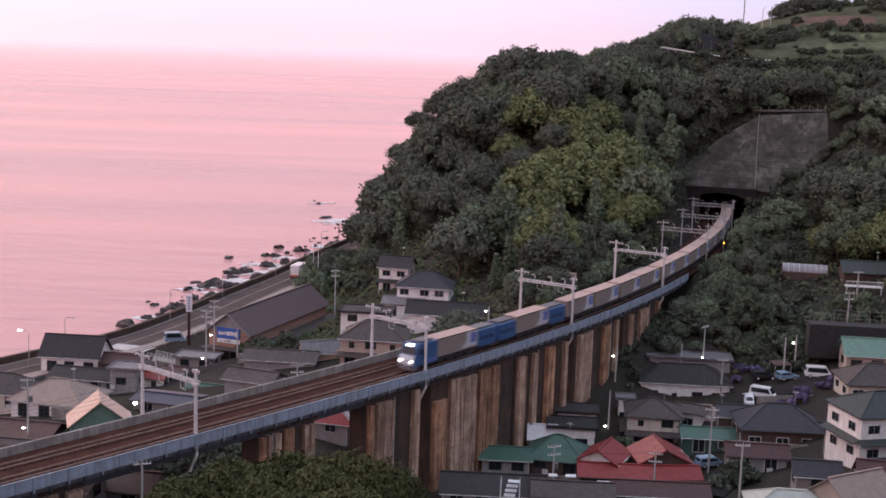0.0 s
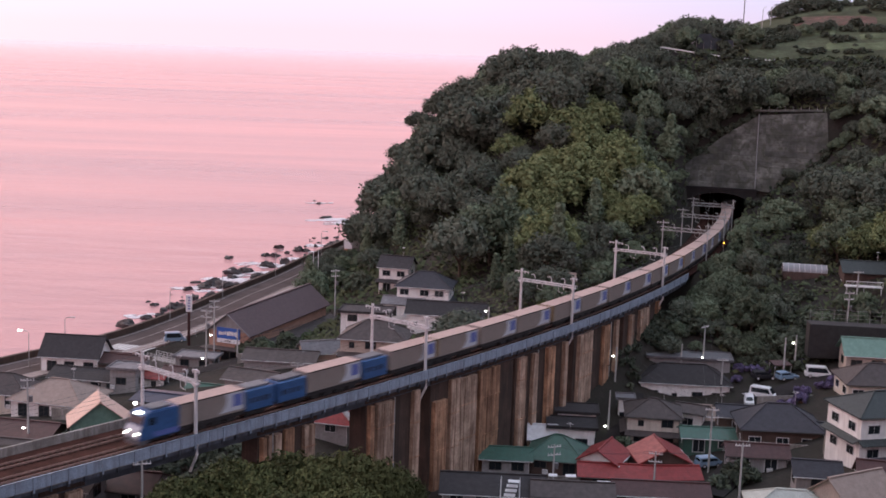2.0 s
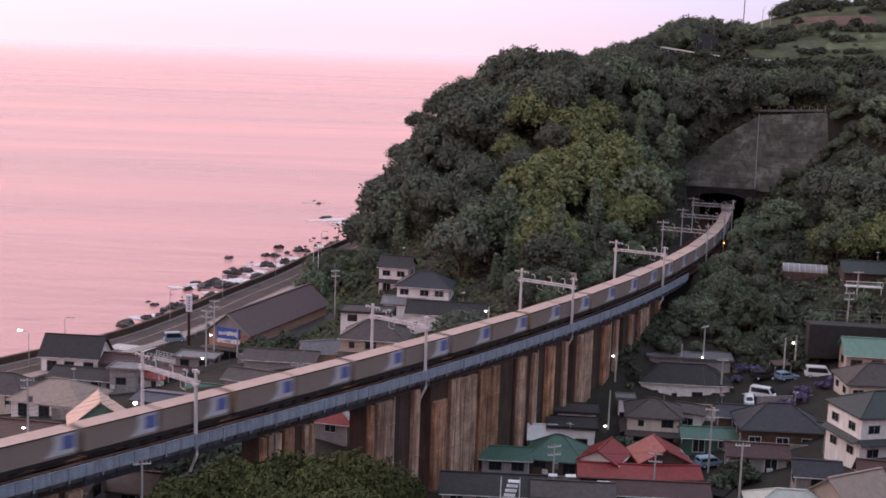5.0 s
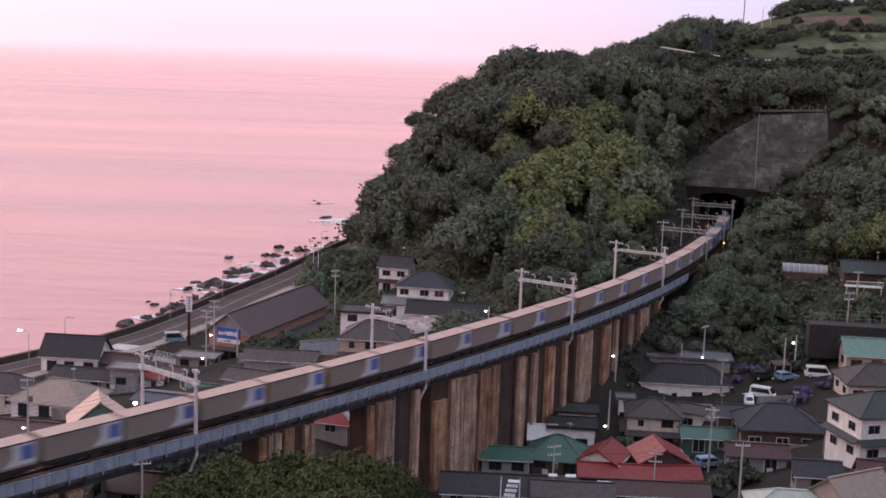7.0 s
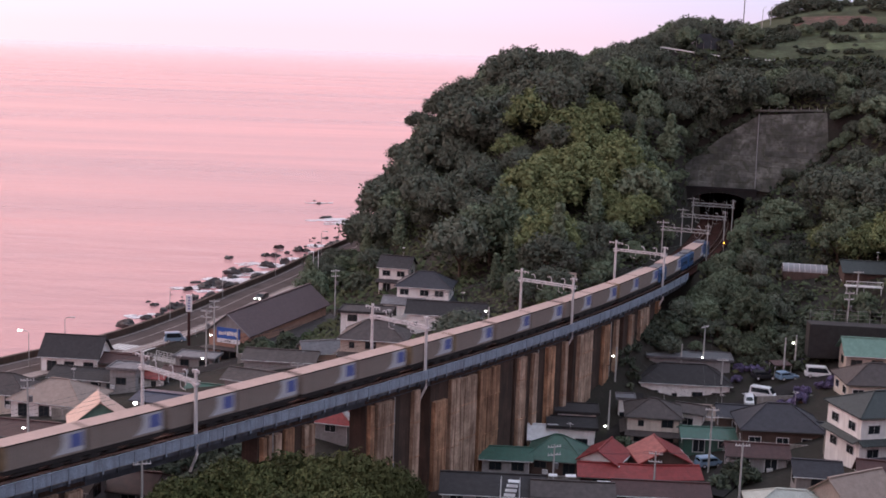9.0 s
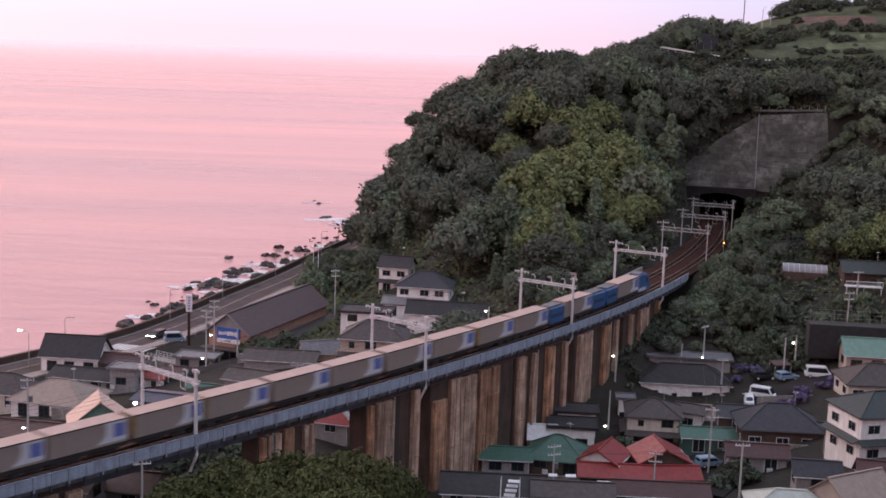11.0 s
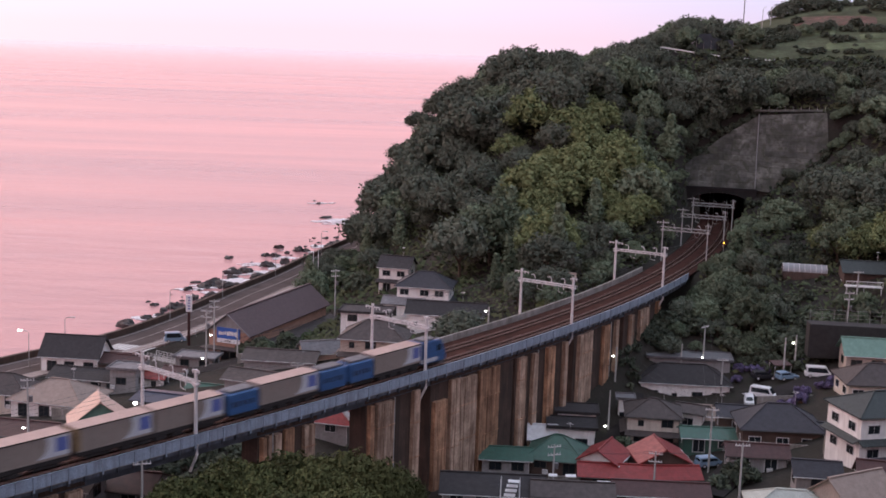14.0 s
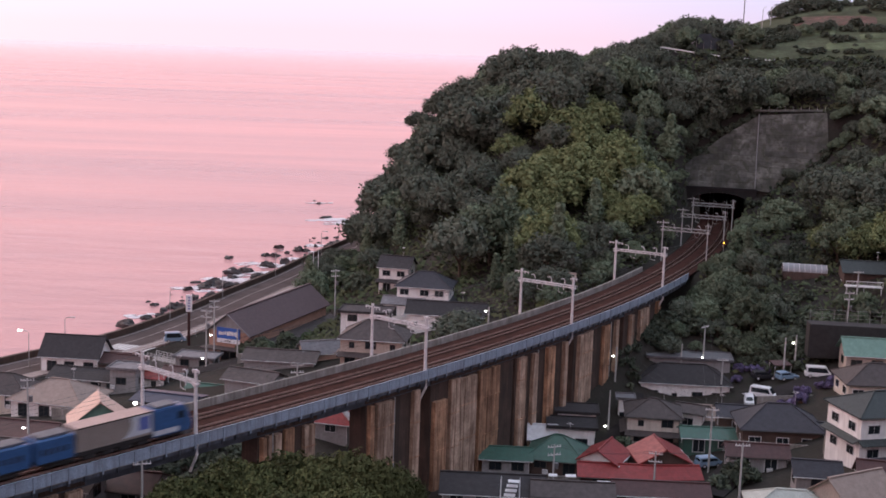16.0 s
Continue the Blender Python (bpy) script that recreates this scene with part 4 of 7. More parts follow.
def foam_patch(x, y, w, d, seed):
    rng = random.Random(seed)
    bm = bmesh.new()
    for k in range(26):
        cx, cy = rng.gauss(0, w * 0.4), rng.gauss(0, d * 0.4)
        r = rng.uniform(0.25, 1.0) * w * 0.16
        vs = [bm.verts.new((cx + r * 1.7 * rng.uniform(0.6, 1.2) * math.cos(a), cy + r * rng.uniform(0.5, 1.1) * math.sin(a), 0.06 + 0.02 * (k % 5))) for a in (2 * math.pi * j / 9 for j in range(9))]
        f_ = bm.faces.new(vs)
        e = bmesh.ops.extrude_face_region(bm, geom=[f_])
        for v in e["geom"]:
            if isinstance(v, bmesh.types.BMVert):
                v.co.z -= 0.15
    bmesh.ops.recalc_face_normals(bm, faces=bm.faces[:])
    ob = part("wave_foam", bm, "foam", at=pose(x, y, 0.02, 0, 0, 20))
    return tagged(ob, "white foam of a wave breaking on shore rocks", "foam", "breaking waves", "stuff")


FOAM = [(foam_patch(x, y, w, d, i), x, y, ph) for i, (x, y, w, d, ph) in enumerate([(-58, 396, 9, 5, 0.0), (-70, 372, 8, 3, 1.2), (-52, 410, 8, 4, 2.0), (-43, 452, 7, 4, 3.0), (-40, 508, 7, 4, 4.0), (-58, 383, 8, 3, 0.8), (-78, 330, 6, 2.5, 2.2), (-84, 300, 5, 2.5, 3.4), (-50, 425, 6, 3, 5.0), (-56, 568, 6, 2, 1.0), (-50, 386, 11, 5, 0.4), (-45, 410, 11, 5, 1.8), (-39, 440, 9, 4, 3.6), (-62, 366, 8, 3, 2.6), (-42, 517, 16, 5, 1.6), (-61, 385, 13, 5, 2.4), (-64, 377, 9, 4, 0.2), (-57, 411, 8, 4, 3.3)])]


# ---- houses ----
def window_meshes():
    for key, w, h in (("wide", 1.7, 1.1), ("tall", 1.7, 1.9), ("small", 0.75, 0.8)):
        for pre, m in (("wf_", "frame_dark"), ("ww_", "frame_white")):
            _cache[pre + key] = mesh_of(boxed(-w / 2 - 0.08, w / 2 + 0.08, -0.09, 0.02, -0.1, h + 0.08, 0.02), "window", m)
        _cache["wp_" + key] = mesh_of(boxed(-w / 4 + 0.03, w / 4 - 0.03, -0.1, -0.05, 0, h), "pane", "glass_dark")


def window(parent, kind, at, white):
    w = share("window", _cache[("ww_" if white else "wf_") + kind], parent, at)
    q = 0.19 if kind == "small" else 0.425
    for sx in (-q, q):
        share("pane", _cache["wp_" + kind], w, pose(sx, 0, 0))
    return w


def roof_mesh(kind, w, d, h, rise, over=0.55, th=0.16):
    """Hipped, gabled or flat roof over a plan of w by d; the eaves are at h."""
    bm = bmesh.new()
    W, D = w / 2 + over, d / 2 + over
    drop = rise * over / (d / 2) if kind != "flat" else 0
    z0 = h - drop
    if kind == "flat":
        box(bm, -W, W, -D, D, h, h + 0.25, 0.03)
        for a in ((-W, W, -D, -D + 0.15), (-W, W, D - 0.15, D), (-W, -W + 0.15, -D + 0.15, D - 0.15), (W - 0.15, W, -D + 0.15, D - 0.15)):
            box(bm, *a, h + 0.25, h + 0.45)
        return bm
    top = h + rise
    if kind == "gable":
        prof = [(-D, z0), (0, top), (D, z0), (D, z0 + th), (0, top + th), (-D, z0 + th)]
        a = [bm.verts.new((-W, y, z)) for y, z in prof]
        b = [bm.verts.new((W, y, z)) for y, z in prof]
        for q in ((0, 1, 4, 5), (1, 2, 3, 4)):
            bm.faces.new([a[i] for i in q])
            bm.faces.new([b[i] for i in q[::-1]])
        for i in range(6):
            bm.faces.new((a[i], b[i], b[(i + 1) % 6], a[(i + 1) % 6]))
    else:
        r = max(W - D, 0.3)
        lo = [(-W, -D), (W, -D), (W, D), (-W, D)]
        rings = []
        for dz in (0, th):
            rings.append([bm.verts.new((x, y, z0 + dz)) for x, y in lo] + [bm.verts.new((-r, 0, top + dz)), bm.verts.new((r, 0, top + dz))])
        for k, ring in enumerate(rings):
            for q in ((0, 1, 5, 4), (1, 2, 5), (2, 3, 4, 5), (3, 0, 4)):
                bm.faces.new([ring[i] for i in (q if k else q[::-1])])
        for i in range(4):
            bm.faces.new((rings[0][i], rings[0][(i + 1) % 4], rings[1][(i + 1) % 4], rings[1][i]))
    bmesh.ops.recalc_face_normals(bm, faces=bm.faces[:])
    return bm


BUILT = []


def house(x, y, z, rot, w, d, sh, rise, roof, wall, kind, label, storeys):
    rng = random.Random(int(x * 13 + y * 7))
    BUILT.append((x, y, max(w, d) * 0.5 + 1.8))
    z = min(z, ground_z(x, y) + 0.3) if abs(z - ground_z(x, y)) > 2.5 else z
    hs = thing("house", pose(x, y, z, 0, 0, rot), label, "house", "houses of the village")
    H = sh * storeys
    bm = boxed(-w / 2, w / 2, -d / 2, d / 2, -2.5, H, 0.02)
    if kind == "gable":
        for sx in (-w / 2, w / 2 - 0.2):
            k = len(bm.verts)
            vs = [(sx, -d / 2, H), (sx, d / 2, H), (sx, 0, H + rise)]
            a = [bm.verts.new(p) for p in vs]
            b = [bm.verts.new((p[0] + 0.2, p[1], p[2])) for p in vs]
            fs = [bm.faces.new(a), bm.faces.new(b[::-1])] + [bm.faces.new((a[i], b[i], b[(i + 1) % 3], a[(i + 1) % 3])) for i in range(3)]
            bmesh.ops.recalc_face_normals(bm, faces=fs)
    part("wall", bm, wall, hs)
    rf = part("roof", roof_mesh(kind, w, d, H, rise), roof, hs)
    if kind != "flat":
        r = (w / 2 + 0.55) if kind == "gable" else max(w / 2 - d / 2, 0.3)
        part("ridge_cap", boxed(-r, r, -0.16, 0.16, H + rise + 0.1, H + rise + 0.3, 0.04), roof, rf)
        if kind == "hip":
            W, D = w / 2 + 0.55, d / 2 + 0.55
            z0 = H - rise * 0.55 / (d / 2)
            for sx in (-1, 1):
                for sy in (-1, 1):
                    part("hip_ridge", tubed([(sx * W, sy * D, z0 + 0.18), (sx * r, 0, H + rise + 0.2)], 0.11, 5), roof, rf)
        bm = bmesh.new()
        zg = H - rise * 0.55 / (d / 2) + 0.05
        tube(bm, [(-w / 2 - 0.5, -d / 2 - 0.62, zg), (w / 2 + 0.5, -d / 2 - 0.62, zg)], 0.07, 5)
        tube(bm, [(w / 2 - 0.1, -d / 2 - 0.06, zg), (w / 2 - 0.1, -d / 2 - 0.06, -1)], 0.045, 5)
        part("gutter", bm, "frame_white" if rng.random() < 0.5 else "frame_dark", rf)
    white = rng.random() < 0.4
    for st in range(storeys):
        zb = st * sh + (0.9 if sh > 2.3 else 0.6)
        if sh < 1.9:
            break
        n = max(1, int(w / 3.2))
        for k in range(n):
            xx = -w / 2 + (k + 0.5) * w / n + rng.uniform(-0.3, 0.3)
            tall = st == 0 and rng.random() < 0.4 and sh > 2.3
            small = rng.random() < 0.25
            window(hs, "tall" if tall else ("small" if small else "wide"), pose(xx, -d / 2, zb - (0.75 if tall else 0)), white)
        n = max(1, int(d / 3.4))
        for k in range(n):
            yy = -d / 2 + (k + 0.5) * d / n
            window(hs, "small" if rng.random() < 0.4 else "wide", pose(w / 2, yy, zb, 0, 0, 90), white)
            window(hs, "small" if rng.random() < 0.4 else "wide", pose(-w / 2, yy, zb, 0, 0, -90), white)
    if storeys == 2 and kind != "flat":
        # the lower roof that runs round between the storeys
        bm = bmesh.new()
        prof = [(-d / 2 - 1.3, sh - 0.55), (-d / 2 - 1.3, sh - 0.42), (-d / 2, sh + 0.12), (-d / 2, sh - 0.05)]
        a = [bm.verts.new((-w / 2 - 0.4, yy, zz)) for yy, zz in prof]
        b = [bm.verts.new((w / 2 + 0.4, yy, zz)) for yy, zz in prof]
        bm.faces.new(a)
        bm.faces.new(b[::-1])
        for i in range(4):
            bm.faces.new((a[i], b[i], b[(i + 1) % 4], a[(i + 1) % 4]))
        bmesh.ops.recalc_face_normals(bm, faces=bm.faces[:])
        part("lower_roof", bm, roof, hs)
        for sx in (-1, 1):
            pts = [(sx * (w / 2 + 1.1), sh - 0.5), (sx * (w / 2 + 1.1), sh - 0.38), (sx * w / 2, sh + 0.1), (sx * w / 2, sh - 0.05)]
            part("side_lower_roof", prism(bmesh.new(), pts, -d / 2, d / 2), roof, hs)
    if sh > 2.3:
        b = part("air_conditioner", boxed(-0.4, 0.4, -0.32, 0, 0.0, 0.65, 0.03), "frame_white", hs, at=pose(w * rng.uniform(-0.4, 0.4), -d / 2 - 0.1, 0.05))
        if rng.random() < 0.5 and kind != "flat":
            bm = tubed([(0, 0, 0), (0, 0, 2.2)], 0.025, 4)
            for q in range(5):
                tube(bm, [(-0.5 + q * 0.06, 0.2 * q - 0.4, 2.0), (0.5 - q * 0.06, 0.2 * q - 0.4, 2.0)], 0.015, 4)
            part("aerial", bm, "galv", rf, at=pose(w * 0.2, 0, H + rise))
    return hs


window_meshes()

house(-66.9, 232.8, 12, -4, 10.5, 7, 3.2, 2.9, "r_black", "white", "gable", "white house with a steep black gable roof", 1)
house(-59.4, 232.0, 12, -4, 5, 5, 2.2, 1.0, "r_maroon", "brownwall", "gable", "low maroon-roofed lean-to beside the road", 1)
house(-59.7, 198.9, 14, -14, 12.0, 9, 2.8, 2.4, "r_tan", "white", "hip", "white house under a weathered tan hipped roof", 1)
house(-59.6, 217.5, 13, -10, 13, 6, 2.1, 1.0, "r_black", "greywall", "gable", "long grey house with a low black roof", 1)
house(-70.8, 206.4, 13, -6, 9, 7, 2.6, 2.2, "r_brown", "cream", "hip", "cream house with a brown hipped roof", 1)
house(-48.8, 181.1, 14.5, 108, 5.5, 8.0, 4.2, 3.1, "r_pink", "r_teal", "gable", "green-gabled hall with a pale pink roof", 1)
house(-42.3, 198.3, 15, -14, 9.5, 6, 2.0, 0.5, "r_blue", "greywall", "gable", "low shed under a navy sheet roof", 1)
house(-37.8, 208.8, 14, -14, 7, 5, 1.4, 1.0, "r_green", "greywall", "gable", "low shed with a dull green roof", 1)
house(-48.6, 216.6, 13.5, -8, 3.6, 3, 2.0, 0.6, "r_red", "white", "gable", "small white workshop with a red roof", 1)
house(-55.6, 229.2, 13, -8, 5, 4, 1.8, 0.8, "r_maroon", "greywall", "gable", "small shed with a dark maroon roof", 1)
house(-46.0, 221.0, 13.2, -8, 3.4, 3, 2.4, 0.4, "r_maroon", "white", "gable", "white kiosk with a dark red roof", 1)
house(-53.0, 214.6, 14, -8, 4.5, 4, 3.4, 0.4, "r_grey", "greywall", "flat", "tall grey plant building with a flat roof", 1)
house(-26.9, 217.2, 18, -5, 12, 6, 1.6, 1.0, "r_brown", "greywall", "gable", "low brown-roofed terrace beside the railway", 1)
house(-20.4, 220.0, 19, 20, 7, 5, 1.4, 1.4, "r_grey", "tan", "gable", "low grey-roofed store beside the railway", 1)
house(-29.3, 201.0, 19, -20, 8, 5, 1.2, 1.0, "r_brown", "greywall", "gable", "low dark store beside the railway", 1)
house(-10.7, 212.6, 20.0, -8, 10.5, 7.5, 2.6, 2.2, "r_brown", "tan", "hip", "tan two-storey house with a brown hipped roof", 2)
house(-13.9, 239.6, 18.5, -6, 9, 5.5, 2.4, 0.3, "r_black", "white", "flat", "white block with a flat black roof", 2)
house(1.2, 233.7, 21.6, -6, 14, 6, 3.4, 1.6, "r_black", "white", "gable", "white house with a long black gable roof", 1)
house(-3.1, 252.9, 21, -8, 10.3, 7.5, 2.7, 2.2, "r_slate", "white", "hip", "white two-storey house with a slate hipped roof", 2)
house(-7.2, 249.9, 20.5, -8, 7.5, 4.5, 2.6, 0.9, "r_grey", "white", "gable", "white house with a low grey roof", 1)
house(-9.8, 278.7, 19.5, -12, 6.5, 6, 2.9, 1.8, "r_black", "white", "gable", "narrow white two-storey house by the woods", 2)
house(23.4, 242.3, 28.5, -8, 3, 3, 1.8, 0.9, "r_tan", "cream", "gable", "small cream hut among trees", 1)
house(42.4, 219.2, 14.2, -3, 15, 7.5, 3.7, 2.2, "r_black", "white", "hip", "white bungalow with a black hipped roof", 1)
house(44.2, 224.4, 15, -6, 14, 5, 5.4, 1.0, "r_grey", "greywall", "flat", "long shed with a grey sheet roof", 1)
house(34.0, 198.3, 12.8, -6, 8, 7, 2.5, 1.8, "r_brown", "cream", "hip", "cream two-storey house with a brown hipped roof", 2)
house(30.6, 205.3, 13.5, -4, 2.2, 2.2, 4.2, 0.2, "r_grey", "white", "flat", "small white flat-roofed outbuilding", 1)
house(20.8, 193.2, 13, -4, 6.8, 5.0, 3.6, 0.6, "r_black", "white", "flat", "white house with dark flat roofs", 1)
house(22.1, 199.5, 12.5, -4, 6.0, 4.5, 2.3, 0.5, "r_black", "white", "flat", "white upper block with a dark flat roof", 2)
house(16.2, 191.9, 13, -4, 3.6, 4, 2.2, 1.4, "r_white", "white", "gable", "white gabled porch building", 1)
house(10.2, 182.2, 13, -2, 6.8, 5.5, 2.2, 0.8, "r_green", "greywall", "gable", "low house under a green metal roof", 1)
house(17.9, 183.2, 13, -12, 8.0, 7, 2.4, 2.4, "r_green", "brownwall", "hip", "house under a green hipped metal roof", 1)
house(24.2, 179.6, 13, 66, 6.0, 5.2, 3.3, 1.5, "r_red", "white", "gable", "white-gabled house under a red metal roof", 1)
skylit = house(32.2, 180.0, 13, 96, 6.4, 7.0, 3.4, 1.8, "r_red", "brownwall", "gable", "dark house under a large red roof, one slope coloured by sky light", 1)


def skylit_slope(hs, w, d, H, rise):
    """The sheet-metal slope with the bright sea-side sky painted into its colour, in upright strips."""
    W, D = w / 2 + 0.5, d / 2 + 0.5
    n = 9
    for k in range(n):
        x0, x1 = -W + 2 * W * k / n + 0.02, -W + 2 * W * (k + 1) / n - 0.02
        z0 = H - rise * 0.5 / (d / 2)
        bm = bmesh.new()
        q = [bm.verts.new(c_) for c_ in ((x0, 0.1, H + rise + 0.16), (x1, 0.1, H + rise + 0.16), (x1, D, z0 + 0.21), (x0, D, z0 + 0.21))]
        for g_ in bmesh.ops.extrude_face_region(bm, geom=[bm.faces.new(q)])["geom"]:
            if isinstance(g_, bmesh.types.BMVert):
                g_.co.z += 0.04
        bmesh.ops.recalc_face_normals(bm, faces=bm.faces[:])
        part("roof_sheet", bm, "r_salmon", hs, "red roof sheet with sky light in its salmon colour")


skylit_slope(skylit, 6.4, 7.0, 3.4, 1.8)
house(25.2, 176.0, 12.6, -4, 9.4, 4.6, 2.5, 1.0, "r_red", "brownwall", "gable", "low red-roofed verandah before a house", 1)
house(33.6, 176.0, 12.6, 6, 6.4, 4.0, 2.5, 1.0, "r_red", "white", "gable", "small red gabled porch before a house", 1)
house(60.2, 164.2, 19.2, 14, 8, 3, 2.3, 0.6, "r_slate", "white", "gable", "low white wing before a two-storey house", 1)
house(7.7, 165.0, 14, -2, 13, 7, 2.4, 1.4, "r_black", "greywall", "gable", "house under a blue-black roof", 1)
house(18.0, 162.7, 14.5, -2, 10, 5, 2.4, 1.0, "r_brown", "brownwall", "gable", "low house under a brown sheet roof", 1)
house(29.8, 164.8, 14.5, -2, 12, 5, 2.2, 0.9, "r_maroon", "brownwall", "gable", "long house under a dark maroon roof", 1)
house(41.0, 202.4, 14, -25, 4.6, 4, 3.0, 0.7, "r_brown", "white", "gable", "small white shed with a brown roof", 1)
house(41.2, 189.9, 14.5, -3, 8.0, 4.5, 2.4, 0.8, "r_green", "r_green", "gable", "long shed clad in green metal", 1)
house(44.2, 203.3, 13.5, -6, 8.0, 5, 2.4, 1.4, "r_tan", "tan", "gable", "tan-roofed house between sheds", 1)
house(55.8, 187.3, 16.5, -5, 3.2, 3, 2.6, 0.8, "r_slate", "white", "gable", "small white wing of a slate-roofed house", 1)
house(50.8, 187.4, 16.5, -3, 11.5, 8, 3.4, 2.6, "r_slate", "brownwall", "hip", "large house under a slate-blue hipped roof", 1)
house(46.4, 195.4, 16, -5, 5.5, 5, 2.8, 1.0, "r_slate", "brownwall", "gable", "brown annex with a slate roof", 1)
house(44.9, 175.6, 16.5, -4, 8, 4, 2.4, 1.0, "r_maroon", "greywall", "gable", "small house under a maroon roof", 1)
house(60.9, 171.6, 20.6, 14, 12, 8.5, 3.3, 2.0, "r_green_slate", "white", "hip", "white two-storey house with a grey-green roof", 2)
house(68.9, 199.4, 21, -1, 10.5, 8, 3.0, 2.2, "r_brown", "cream", "hip", "cream house with a brown hipped roof", 1)
house(73.9, 211.2, 22.5, -6, 13, 6, 3.0, 2.0, "r_teal", "tan", "gable", "hall under a pale green metal roof", 1)
house(42.6, 148.8, 18.7, -6, 9.5, 6, 2.4, 1.6, "r_pale", "greywall", "hip", "low house under a pale grey-green roof", 1)
house(50.3, 149.5, 20.0, 30, 8, 6, 2.6, 2.2, "r_tan", "tan", "gable", "house under a worn tan roof", 1)
house(56.2, 153.2, 20.5, -12, 8, 6, 2.6, 2.0, "r_maroon", "brownwall", "gable", "house under a dark red tiled roof", 1)
house(49.6, 162.8, 18.5, -6, 5.5, 4, 2.2, 1.2, "r_slate", "greywall", "gable", "small grey shed with a dark roof", 1)
house(78.6, 277.8, 27, -6, 8.5, 3, 2.0, 1.0, "r_white", "r_white", "gable", "long pale plastic-sheeted greenhouse", 1)
house(83.6, 252.6, 28, -6, 9.5, 6, 4.2, 1.6, "r_green_slate", "brownwall", "gable", "hillside house with a dark green roof and white balcony", 1)
house(-15.0, 187.2, 16, -14, 5, 4.5, 2.2, 1.6, "r_red", "greywall", "gable", "small red-roofed house beyond the piers", 1)
house(-60.3, 180.9, 14.5, -10, 12, 7, 2.2, 1.2, "r_maroon", "brownwall", "gable", "low house under a dark brown roof", 1)
house(-55.5, 172.1, 15, -10, 10, 6, 1.8, 1.0, "r_brown", "brownwall", "gable", "low dark house beside the railway", 1)
house(-44.1, 231.1, 13.5, -10, 7, 4, 2.0, 0.6, "r_grey", "greywall", "flat", "grey shelter with a flat roof", 1)
house(-35.9, 142.3, 21, -10, 9, 6, 2.4, 1.2, "r_maroon", "greywall", "gable", "dark red-roofed house below the line", 1)
house(-40.7, 137.6, 23, -10, 7, 5, 2.0, 1.0, "r_brown", "greywall", "gable", "brown-roofed house below the line", 1)

def shop():
    """The brick roadside hall with the sign on its gable."""
    ax, ay = -40.0, 240.0
    h = math.atan2(268.7 - 238.6, -28.7 + 40.1)
    L, w, H, rise = 33.0, 8.6, 4.6, 3.4
    s = thing("roadside_hall", pose(ax, ay, 13.6, 0, 0, math.degrees(h)), "orange-brick gabled hall with a slate-purple roof and blue sign", "shop")
    bm = boxed(0, L, -w / 2, w / 2, -2.0, H, 0.03)
    part("wall", bm, "brickwall", s)
    bm = bmesh.new()
    for x0 in (0.0, L - 0.25):
        vs = [(x0, -w / 2, H), (x0, w / 2, H), (x0, 0, H + rise)]
        a = [bm.verts.new(p) for p in vs]
        b = [bm.verts.new((p[0] + 0.25, p[1], p[2])) for p in vs]
        bm.faces.new(a), bm.faces.new(b[::-1])
        for i in range(3):
            bm.faces.new((a[i], b[i], b[(i + 1) % 3], a[(i + 1) % 3]))
    bmesh.ops.recalc_face_normals(bm, faces=bm.faces[:])
    part("gable", bm, "greywall", s, "grey boarded gable")
    rf = part("roof", roof_mesh("gable", L, w, H, rise, 0.7, 0.2), M["r_shop"], s, at=pose(L / 2, 0, 0))
    part("ridge_cap", boxed(-L / 2 - 0.7, L / 2 + 0.7, -0.2, 0.2, H + rise + 0.12, H + rise + 0.36, 0.04), M["r_shop"], rf)
    for sy in (-1, 1):
        bm = bmesh.new()
        tube(bm, [(-0.75, sy * (w / 2 + 0.7), H - rise * 0.7 / (w / 2) + 0.1), (-0.75, 0, H + rise + 0.1)], 0.12, 4)
        part("bargeboard", bm, "pole_dark", s)
    sg = part("sign_board", boxed(-0.25, -0.05, -2.5, 2.4, 3.2, 5.3, 0.02), "sign_blue", s, "blue sign board with white lettering bars")
    rng = random.Random(3)
    yy = 2.0
    bm = bmesh.new()
    while yy > -2.0:
        bw = rng.uniform(0.25, 0.55)
        box(bm, -0.29, -0.25, yy - bw, yy, 3.9 + rng.uniform(-0.15, 0.1), 4.5 + rng.uniform(-0.1, 0.25))
        yy -= bw + 0.1
    part("lettering_bar", bm, "paint_white", sg)
    sb_ = part("sign_strip", boxed(-0.24, -0.05, -2.5, 2.4, 2.35, 3.18, 0.02), "car_white", s, "white sign strip")
    for k in range(3):
        part("lettering_bar", boxed(-0.27, -0.24, -0.6 + k * 0.5, -0.3 + k * 0.5, 2.6, 2.9), "frame_dark", sb_)
    part("porch_roof", boxed(-2.4, 0.1, -w / 2 - 0.6, w / 2 + 0.6, 1.35, 1.6, 0.04), "r_brown", s)
    for q in (-4.2, -1.5, 1.5, 4.2):
        part("porch_post", tubed([(-2.2, q, -2.0), (-2.2, q, 1.4)], 0.09, 6), "frame_dark", s)
    part("door", boxed(-0.08, 0.0, -1.6, 1.6, -1.4, 1.0), "glass_dark", s)
    for k in range(9):
        window(s, "tall" if k % 3 == 0 else "wide", pose(3 + k * 3.4, -w / 2, 0.6 if k % 2 else -0.5), k % 2 == 0)
    # side roof along the length
    bm = bmesh.new()
    prof = [(-w / 2 - 2.6, 0.9), (-w / 2 - 2.6, 1.05), (-w / 2, 2.0), (-w / 2, 1.8)]
    a = [bm.verts.new((6, y, z)) for y, z in prof]
